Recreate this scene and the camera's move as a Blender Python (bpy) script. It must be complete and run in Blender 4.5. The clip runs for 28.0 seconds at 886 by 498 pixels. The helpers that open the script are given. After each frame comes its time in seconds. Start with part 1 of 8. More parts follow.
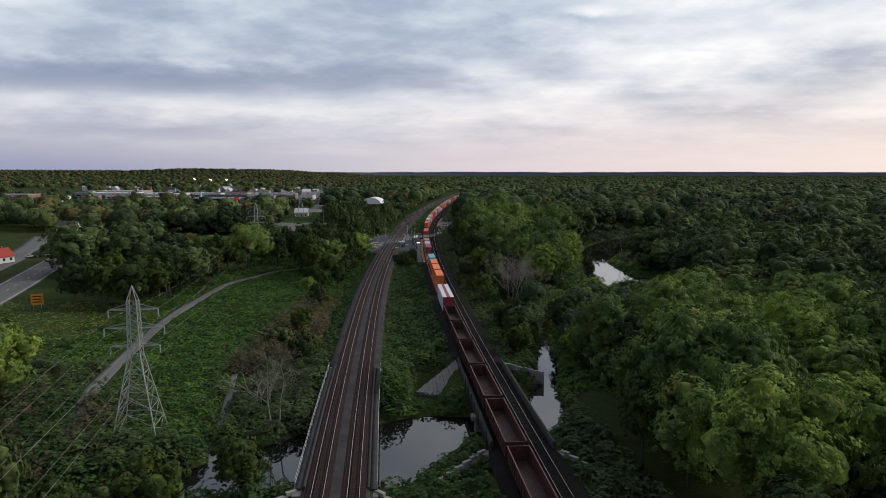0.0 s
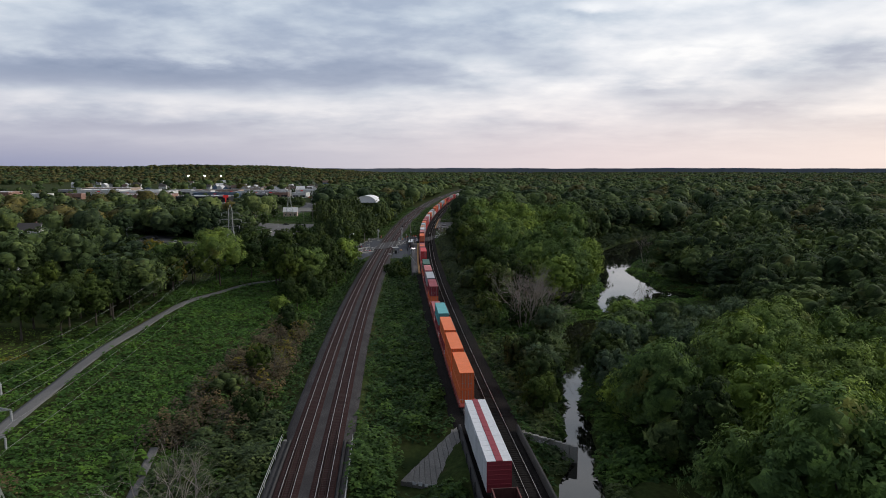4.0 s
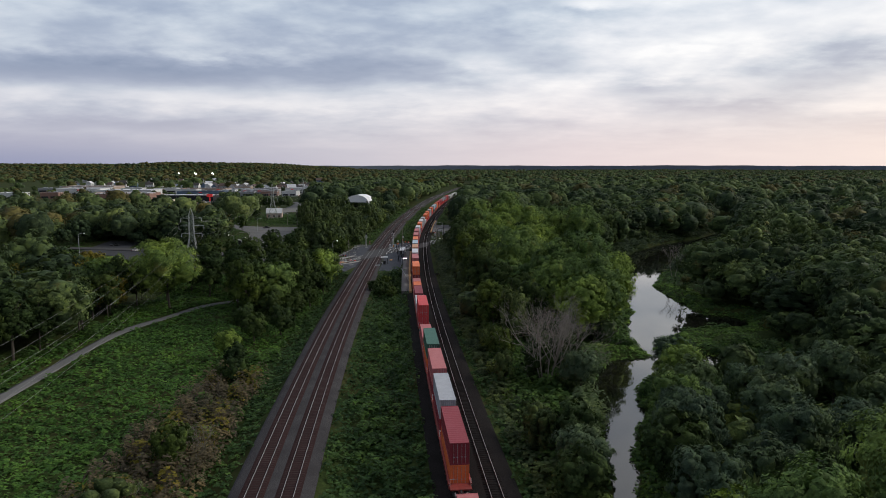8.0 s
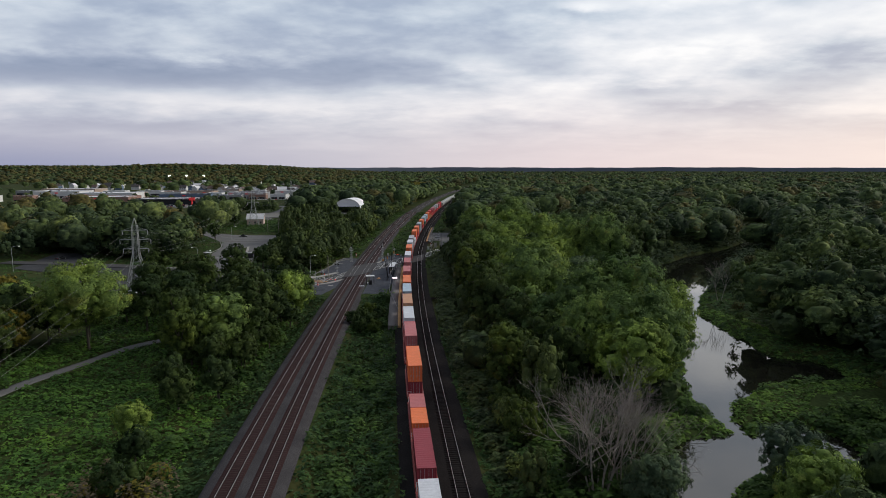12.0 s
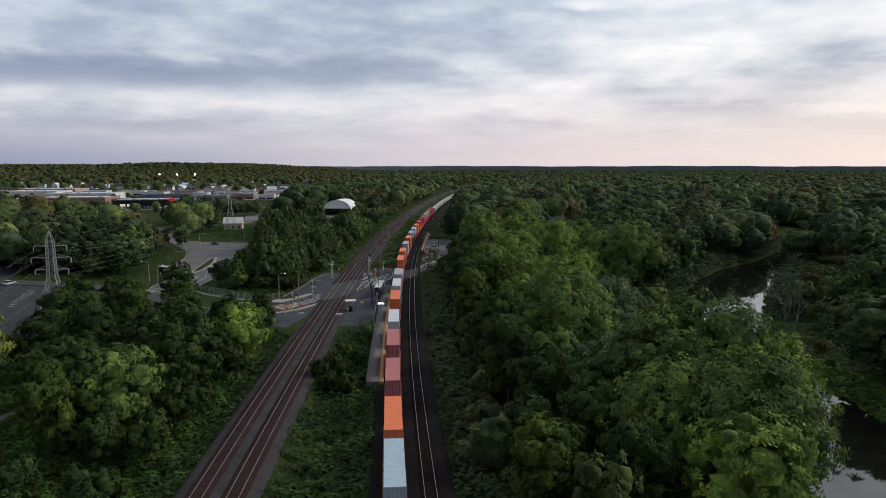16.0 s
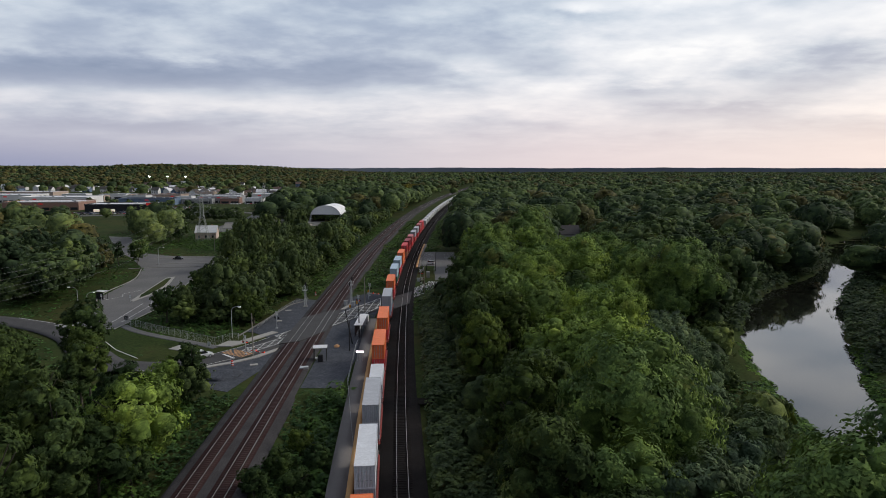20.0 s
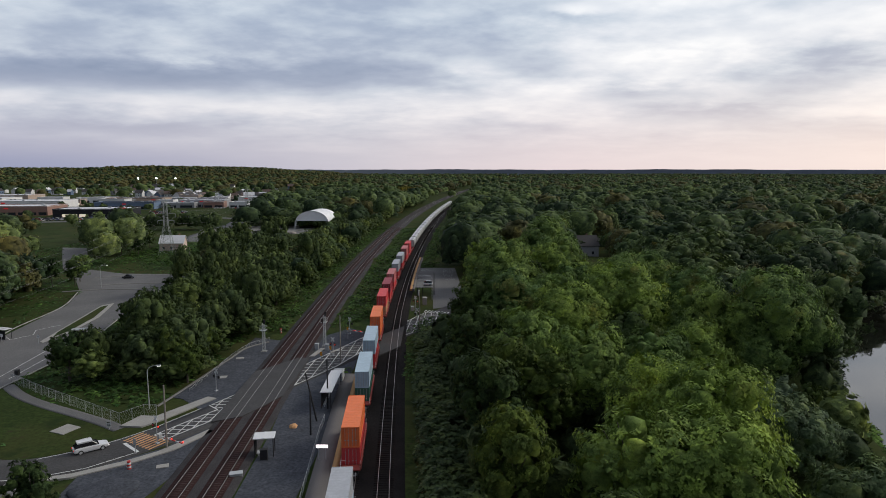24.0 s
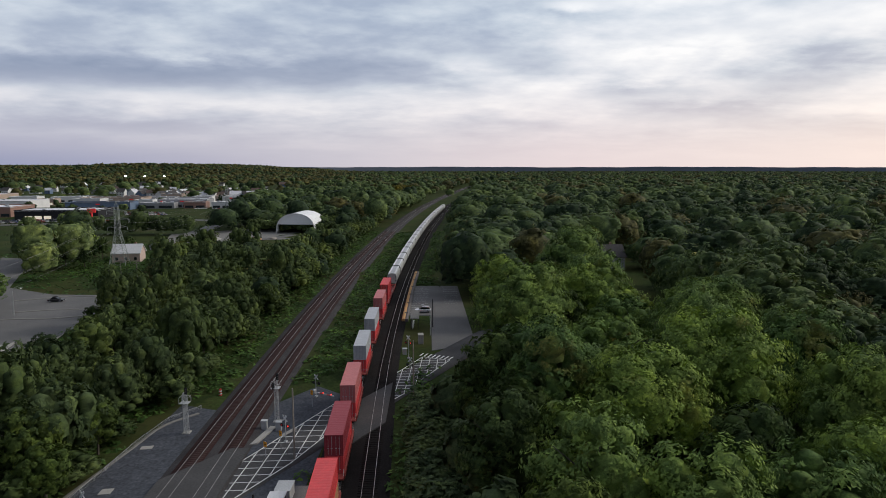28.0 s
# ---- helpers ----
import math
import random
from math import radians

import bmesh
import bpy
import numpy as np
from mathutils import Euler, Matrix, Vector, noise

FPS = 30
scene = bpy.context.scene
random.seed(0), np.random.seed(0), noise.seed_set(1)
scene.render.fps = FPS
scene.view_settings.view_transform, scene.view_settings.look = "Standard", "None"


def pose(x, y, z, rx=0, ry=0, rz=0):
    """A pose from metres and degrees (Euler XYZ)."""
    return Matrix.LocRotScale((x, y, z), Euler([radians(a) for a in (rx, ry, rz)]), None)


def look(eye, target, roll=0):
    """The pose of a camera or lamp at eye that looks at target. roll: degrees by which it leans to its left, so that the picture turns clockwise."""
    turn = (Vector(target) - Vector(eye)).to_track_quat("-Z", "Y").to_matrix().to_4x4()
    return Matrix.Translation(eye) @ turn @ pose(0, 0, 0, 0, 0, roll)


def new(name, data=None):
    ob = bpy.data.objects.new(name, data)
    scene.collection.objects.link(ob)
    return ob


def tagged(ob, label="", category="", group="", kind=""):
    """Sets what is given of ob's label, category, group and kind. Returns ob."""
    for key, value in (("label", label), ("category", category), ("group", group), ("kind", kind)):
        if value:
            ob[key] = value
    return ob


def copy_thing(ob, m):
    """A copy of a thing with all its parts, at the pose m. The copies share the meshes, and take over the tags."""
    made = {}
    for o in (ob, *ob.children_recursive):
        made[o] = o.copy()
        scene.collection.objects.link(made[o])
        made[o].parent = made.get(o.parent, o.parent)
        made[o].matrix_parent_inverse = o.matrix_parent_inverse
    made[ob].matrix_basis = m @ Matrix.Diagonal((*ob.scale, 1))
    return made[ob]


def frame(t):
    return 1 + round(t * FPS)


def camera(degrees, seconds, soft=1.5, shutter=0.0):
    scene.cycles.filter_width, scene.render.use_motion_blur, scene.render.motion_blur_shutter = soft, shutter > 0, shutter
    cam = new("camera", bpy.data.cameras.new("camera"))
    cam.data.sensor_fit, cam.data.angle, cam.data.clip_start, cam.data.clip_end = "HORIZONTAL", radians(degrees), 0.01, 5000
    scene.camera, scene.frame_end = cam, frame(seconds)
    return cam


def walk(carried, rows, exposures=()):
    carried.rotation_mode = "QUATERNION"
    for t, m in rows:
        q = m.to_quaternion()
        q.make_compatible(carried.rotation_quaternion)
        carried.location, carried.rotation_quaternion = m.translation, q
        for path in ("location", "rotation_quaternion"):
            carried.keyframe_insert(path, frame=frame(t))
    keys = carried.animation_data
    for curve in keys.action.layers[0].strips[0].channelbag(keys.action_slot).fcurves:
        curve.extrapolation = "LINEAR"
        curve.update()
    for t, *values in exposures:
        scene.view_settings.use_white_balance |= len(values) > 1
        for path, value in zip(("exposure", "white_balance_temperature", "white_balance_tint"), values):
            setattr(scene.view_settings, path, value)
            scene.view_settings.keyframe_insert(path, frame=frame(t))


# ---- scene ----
cam = camera(70, 28.0, 0.9)
# seconds, place, pitch down, turn to the right
PATH = [
    (0, 0, -0, 39.56, 6.92, -0.77),
    (1, -0.08, 8.79, 39.7, 7.02, -0.78),
    (2, -0.1, 17.64, 39.83, 7.1, -0.78),
    (3, -0.07, 26.69, 39.96, 7.18, -0.74),
    (4.5, -0.01, 40.96, 40.12, 7.3, -0.65),
    (6, 0.04, 55.71, 40.22, 7.4, -0.56),
    (7, 0.01, 66.14, 40.23, 7.46, -0.48),
    (8, -0.1, 76.88, 40.22, 7.5, -0.41),
    (9, -0.25, 87.83, 40.18, 7.55, -0.34),
    (10, -0.37, 98.73, 40.11, 7.48, -0.28),
    (11, -0.43, 109.35, 40, 7.38, -0.21),
    (12, -0.49, 119.96, 39.9, 7.33, -0.15),
    (13.5, -0.6, 136, 39.85, 7.35, -0.06),
    (15, -0.66, 152.01, 39.88, 7.4, 0.03),
    (16, -0.65, 162.76, 39.96, 7.45, 0.09),
    (17, -0.68, 173.57, 40.05, 7.43, 0.14),
    (18, -0.75, 184.4, 40.16, 7.39, 0.2),
    (19, -0.86, 195.21, 40.29, 7.36, 0.27),
    (20, -1, 206.02, 40.38, 7.3, 0.34),
    (21, -1.15, 216.92, 40.42, 7.24, 0.41),
    (22.5, -1.43, 233.55, 40.43, 7.19, 0.53),
    (24, -1.73, 250.38, 40.48, 7.15, 0.64),
    (25, -1.92, 261.71, 40.55, 7.18, 0.72),
    (26, -2.07, 273.02, 40.62, 7.24, 0.79),
    (27, -2.21, 284.28, 40.65, 7.31, 0.87),
    (28, -2.35, 295.52, 40.67, 7.38, 0.94)
]
walk(cam, [(t, pose(x, y, z, 90 - p, 0, -h)) for t, x, y, z, p, h in PATH])

# ---- sky and light ----
world = bpy.data.worlds.new("dusk_sky")
scene.world = world
world.use_nodes = True


def links(tree):
    return tree.links.new


def node(tree, kind, **inputs):
    n = tree.nodes.new(kind)
    for key, value in inputs.items():
        n.inputs[key.replace("_", " ")].default_value = value
    return n


def ramp(tree, stops, fac):
    n = tree.nodes.new("ShaderNodeValToRGB")
    el = n.color_ramp.elements
    while len(el) < len(stops):
        el.new(0.5)
    for e, (p, c) in zip(el, stops):
        e.position = p
        e.color = (*c, 1) if len(c) == 3 else c
    tree.links.new(fac, n.inputs["Fac"])
    return n.outputs["Color"]


def maths(tree, op, a, b=None):
    n = tree.nodes.new("ShaderNodeMath")
    n.operation = op
    for i, v in enumerate((a, b)):
        if v is None:
            continue
        if isinstance(v, (int, float)):
            n.inputs[i].default_value = v
        else:
            tree.links.new(v, n.inputs[i])
    return n.outputs[0]


def mixed(tree, fac, a, b, kind="MIX"):
    n = tree.nodes.new("ShaderNodeMix")
    n.data_type, n.blend_type = "RGBA", kind
    for i, v in ((0, fac), (6, a), (7, b)):
        if isinstance(v, (int, float)):
            n.inputs[i].default_value = v
        elif isinstance(v, tuple):
            n.inputs[i].default_value = (*v, 1)
        else:
            tree.links.new(v, n.inputs[i])
    return n.outputs[2]


def build_sky():
    tr = world.node_tree
    tr.nodes.clear()
    out = tr.nodes.new("ShaderNodeOutputWorld")
    bg = tr.nodes.new("ShaderNodeBackground")
    sky = tr.nodes.new("ShaderNodeTexSky")
    sky.sky_type = "NISHITA"
    sky.sun_disc = False
    sky.sun_elevation, sky.sun_rotation = radians(4), radians(62)
    sky.air_density, sky.dust_density = 1.2, 2.0
    coord = tr.nodes.new("ShaderNodeTexCoord")
    sep = tr.nodes.new("ShaderNodeSeparateXYZ")
    tr.links.new(coord.outputs["Generated"], sep.inputs[0])
    x, y, z = sep.outputs
    up = maths(tr, "MAXIMUM", z, 0.0)
    # cloud layer seen in perspective: flattened towards the horizon
    den = maths(tr, "ADD", up, 0.17)
    cx, cy = maths(tr, "DIVIDE", x, den), maths(tr, "DIVIDE", y, den)
    com = tr.nodes.new("ShaderNodeCombineXYZ")
    tr.links.new(cx, com.inputs[0])
    tr.links.new(cy, com.inputs[1])
    n1 = node(tr, "ShaderNodeTexNoise", Scale=0.9, Detail=5.0, Roughness=0.5, Distortion=0.2)
    n2 = node(tr, "ShaderNodeTexNoise", Scale=2.3, Detail=8.0, Roughness=0.5, Distortion=0.1)
    n3 = node(tr, "ShaderNodeTexNoise", Scale=7.0, Detail=6.0, Roughness=0.55, Distortion=0.1)
    for n, off, sc in ((n1, (3.1, 1.7, 0), (0.9, 0.9, 1)), (n2, (8.4, 2.2, 4), (0.85, 1.0, 1)), (n3, (1.4, 6.2, 2), (0.9, 1.0, 1))):
        mp = tr.nodes.new("ShaderNodeMapping")
        mp.inputs["Location"].default_value = off
        mp.inputs["Scale"].default_value = sc
        tr.links.new(com.outputs[0], mp.inputs[0])
        tr.links.new(mp.outputs[0], n.inputs["Vector"])
    cover = maths(tr, "ADD", maths(tr, "MULTIPLY", n1.outputs[0], 0.40), 0.075)
    cover = maths(tr, "ADD", cover, maths(tr, "MULTIPLY", n2.outputs[0], 0.34))
    cover = maths(tr, "ADD", cover, maths(tr, "MULTIPLY", n3.outputs[0], 0.12))
    # brighter to the right, where the sun went down, and higher up
    cover = maths(tr, "ADD", cover, maths(tr, "MULTIPLY", x, 0.05))
    cover = maths(tr, "ADD", cover, maths(tr, "MULTIPLY", up, 0.08))
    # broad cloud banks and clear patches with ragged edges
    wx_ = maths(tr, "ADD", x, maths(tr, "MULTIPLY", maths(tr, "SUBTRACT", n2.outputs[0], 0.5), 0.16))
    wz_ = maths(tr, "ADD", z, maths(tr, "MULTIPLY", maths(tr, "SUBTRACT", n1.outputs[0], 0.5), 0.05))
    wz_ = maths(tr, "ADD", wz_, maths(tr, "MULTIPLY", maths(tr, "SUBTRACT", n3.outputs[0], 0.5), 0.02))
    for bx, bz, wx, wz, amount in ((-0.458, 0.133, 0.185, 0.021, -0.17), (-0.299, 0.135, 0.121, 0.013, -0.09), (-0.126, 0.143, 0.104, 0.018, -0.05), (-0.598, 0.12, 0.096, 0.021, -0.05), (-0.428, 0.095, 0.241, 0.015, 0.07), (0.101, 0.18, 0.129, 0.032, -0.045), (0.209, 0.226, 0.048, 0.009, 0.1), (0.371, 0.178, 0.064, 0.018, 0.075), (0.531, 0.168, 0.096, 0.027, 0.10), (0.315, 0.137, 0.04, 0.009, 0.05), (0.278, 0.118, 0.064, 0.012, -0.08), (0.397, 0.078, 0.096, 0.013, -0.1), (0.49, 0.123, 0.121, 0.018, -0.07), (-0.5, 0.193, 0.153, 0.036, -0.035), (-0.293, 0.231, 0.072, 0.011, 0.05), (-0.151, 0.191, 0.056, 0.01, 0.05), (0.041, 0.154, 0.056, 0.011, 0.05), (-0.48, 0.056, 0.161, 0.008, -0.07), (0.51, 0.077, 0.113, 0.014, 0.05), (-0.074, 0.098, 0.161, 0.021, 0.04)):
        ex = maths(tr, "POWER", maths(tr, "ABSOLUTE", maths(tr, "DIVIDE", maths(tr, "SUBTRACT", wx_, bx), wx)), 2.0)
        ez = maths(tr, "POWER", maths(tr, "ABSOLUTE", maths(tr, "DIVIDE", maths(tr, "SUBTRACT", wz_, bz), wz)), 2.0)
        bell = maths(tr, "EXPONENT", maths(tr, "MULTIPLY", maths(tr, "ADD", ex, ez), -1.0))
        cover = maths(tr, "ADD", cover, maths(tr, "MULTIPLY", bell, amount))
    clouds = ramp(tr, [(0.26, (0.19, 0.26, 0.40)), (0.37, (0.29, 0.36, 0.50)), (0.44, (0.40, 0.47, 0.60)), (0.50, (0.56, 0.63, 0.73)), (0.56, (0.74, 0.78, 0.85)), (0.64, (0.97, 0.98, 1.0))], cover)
    low = ramp(tr, [(0.12, (0.50, 0.49, 0.58)), (0.42, (0.64, 0.60, 0.65)), (0.62, (0.80, 0.69, 0.70)), (0.85, (0.90, 0.78, 0.73))], maths(tr, "ADD", maths(tr, "MULTIPLY", x, 0.6), 0.5))
    band = ramp(tr, [(0.0, (1, 1, 1)), (0.03, (0.85, 0.85, 0.85)), (0.075, (0.5, 0.5, 0.5)), (0.13, (0.18, 0.18, 0.18)), (0.22, (0, 0, 0))], up)
    col = mixed(tr, band, clouds, low)
    ex = maths(tr, "POWER", maths(tr, "DIVIDE", maths(tr, "ADD", x, 0.62), 0.34), 2.0)
    ez = maths(tr, "POWER", maths(tr, "DIVIDE", up, 0.034), 2.0)
    dusk = maths(tr, "MULTIPLY", maths(tr, "EXPONENT", maths(tr, "MULTIPLY", maths(tr, "ADD", ex, ez), -1.0)), 0.8)
    col = mixed(tr, dusk, col, (0.27, 0.30, 0.46))
    zenith = ramp(tr, [(0.25, (1, 1, 1)), (0.8, (0.62, 0.63, 0.66))], up)
    col = mixed(tr, 1.0, col, zenith, "MULTIPLY")
    # the sky behind, away from the afterglow, is dimmer
    away = ramp(tr, [(0.15, (0.36, 0.38, 0.44)), (0.74, (1, 1, 1))], maths(tr, "ADD", maths(tr, "MULTIPLY", maths(tr, "ADD", y, maths(tr, "MULTIPLY", x, 0.5)), 0.5), 0.5))
    col = mixed(tr, 1.0, col, away, "MULTIPLY")
    glow = mixed(tr, 0.012, col, sky.outputs[0], "ADD")
    tr.links.new(glow, bg.inputs["Color"])
    bg.inputs["Strength"].default_value = 1.0
    tr.links.new(bg.outputs[0], out.inputs[0])


build_sky()
sun = new("sun", bpy.data.lights.new("sun", "SUN"))
sun.data.energy, sun.data.angle, sun.data.color = 1.5, radians(20), (1.0, 0.95, 0.84)
sun.matrix_world = look((260, 190, 175), (0, 120, 0))
scene.view_settings.exposure = 0.0


# ---- materials ----
def material(name, color, rough=0.8, metal=0.0, spread=0.25, grain=6.0, blotch=0.4, bump=0.0, per="none", other=None, spec=0.3):
    """Base colour varied at two scales; per: 'object' or 'island' adds a variation from piece to piece."""
    m = bpy.data.materials.new(name)
    m.use_nodes = True
    tr = m.node_tree
    p = tr.nodes["Principled BSDF"]
    geo = tr.nodes.new("ShaderNodeNewGeometry")
    tc = tr.nodes.new("ShaderNodeTexCoord")
    vec = tc.outputs["Object"]
    fine = node(tr, "ShaderNodeTexNoise", Scale=grain, Detail=4.0, Roughness=0.65)
    big = node(tr, "ShaderNodeTexNoise", Scale=blotch, Detail=3.0, Roughness=0.5)
    tr.links.new(vec, fine.inputs["Vector"])
    tr.links.new(vec, big.inputs["Vector"])
    dark = tuple(c * (1 - spread) for c in color)
    light = other or tuple(min(1, c * (1 + spread)) for c in color)
    col = mixed(tr, ramp(tr, [(0.3, (0, 0, 0)), (0.7, (1, 1, 1))], fine.outputs[0]), dark, light)
    col = mixed(tr, maths(tr, "MULTIPLY", ramp(tr, [(0.35, (0, 0, 0)), (0.65, (1, 1, 1))], big.outputs[0]), 0.5), col, dark)
    if per != "none":
        if per == "object":
            rnd = tr.nodes.new("ShaderNodeObjectInfo").outputs["Random"]
        else:
            rnd = geo.outputs["Random Per Island"]
        col = mixed(tr, 1.0, col, ramp(tr, [(0, (0.72, 0.72, 0.72)), (1, (1.25, 1.25, 1.25))], rnd), "MULTIPLY")
    tr.links.new(col, p.inputs["Base Color"])
    p.inputs["Roughness"].default_value = rough
    p.inputs["Metallic"].default_value = metal
    p.inputs["Specular IOR Level"].default_value = spec
    if bump:
        b = node(tr, "ShaderNodeBump", Strength=bump, Distance=0.05)
        tr.links.new(fine.outputs[0], b.inputs["Height"])
        tr.links.new(b.outputs[0], p.inputs["Normal"])
    return m


def leaves(name, dark, light, warm=None, size=0.09):
    """Foliage: from leaf spray to leaf spray, from crown to crown and over patches of the wood."""
    m = bpy.data.materials.new(name)
    m.use_nodes = True
    tr = m.node_tree
    p = tr.nodes["Principled BSDF"]
    geo = tr.nodes.new("ShaderNodeNewGeometry")
    ob = tr.nodes.new("ShaderNodeObjectInfo")
    patch = node(tr, "ShaderNodeTexNoise", Scale=size, Detail=2.0, Roughness=0.5)
    tr.links.new(geo.outputs["Position"], patch.inputs["Vector"])
    col = mixed(tr, ramp(tr, [(0, (0.22, 0.22, 0.22)), (1, (0.92, 0.92, 0.92))], geo.outputs["Random Per Island"]), dark, light)
    tone = ramp(tr, [(0.3, (0.68, 0.72, 0.7)), (0.5, (1, 1, 1)), (0.7, (1.25, 1.15, 0.9))], patch.outputs[0])
    col = mixed(tr, 1.0, col, tone, "MULTIPLY")
    tree_tone = ramp(tr, [(0, (0.62, 0.70, 0.74)), (0.5, (1, 1, 1)), (1, (1.34, 1.28, 0.90))], ob.outputs["Random"])
    col = mixed(tr, 1.0, col, tree_tone, "MULTIPLY")
    if warm:
        far = node(tr, "ShaderNodeTexNoise", Scale=size * 1.7, Detail=1.0)
        tr.links.new(geo.outputs["Position"], far.inputs["Vector"])
        col = mixed(tr, ramp(tr, [(0.66, (0, 0, 0)), (0.76, (0.55, 0.55, 0.55))], far.outputs[0]), col, warm)
    # clump noise paints light lobes and shaded gaps into the leaf colour
    clump = node(tr, "ShaderNodeTexNoise", Scale=0.42, Detail=3.0, Roughness=0.6)
    tr.links.new(geo.outputs["Position"], clump.inputs["Vector"])
    col = mixed(tr, 1.0, col, ramp(tr, [(0.34, (0.55, 0.58, 0.62)), (0.5, (1, 1, 1)), (0.66, (1.52, 1.46, 1.18))], clump.outputs[0]), "MULTIPLY")
    leaf = node(tr, "ShaderNodeTexNoise", Scale=4.2, Detail=2.0, Roughness=0.7)
    tr.links.new(geo.outputs["Position"], leaf.inputs["Vector"])
    col = mixed(tr, 1.0, col, ramp(tr, [(0.35, (0.78, 0.8, 0.78)), (0.5, (1, 1, 1)), (0.66, (1.18, 1.17, 1.12))], leaf.outputs[0]), "MULTIPLY")
    bmp = node(tr, "ShaderNodeBump", Strength=0.35, Distance=0.1)
    tr.links.new(leaf.outputs[0], bmp.inputs["Height"])
    tr.links.new(bmp.outputs[0], p.inputs["Normal"])
    tr.links.new(col, p.inputs["Base Color"])
    p.inputs["Roughness"].default_value = 0.65
    p.inputs["Specular IOR Level"].default_value = 0.06
    tl = tr.nodes.new("ShaderNodeBsdfTranslucent")
    tr.links.new(col, tl.inputs["Color"])
    mx = tr.nodes.new("ShaderNodeMixShader")
    mx.inputs[0].default_value = 0.12
    tr.links.new(p.outputs[0], mx.inputs[1])
    tr.links.new(tl.outputs[0], mx.inputs[2])
    tr.links.new(mx.outputs[0], tr.nodes["Material Output"].inputs[0])
    return m


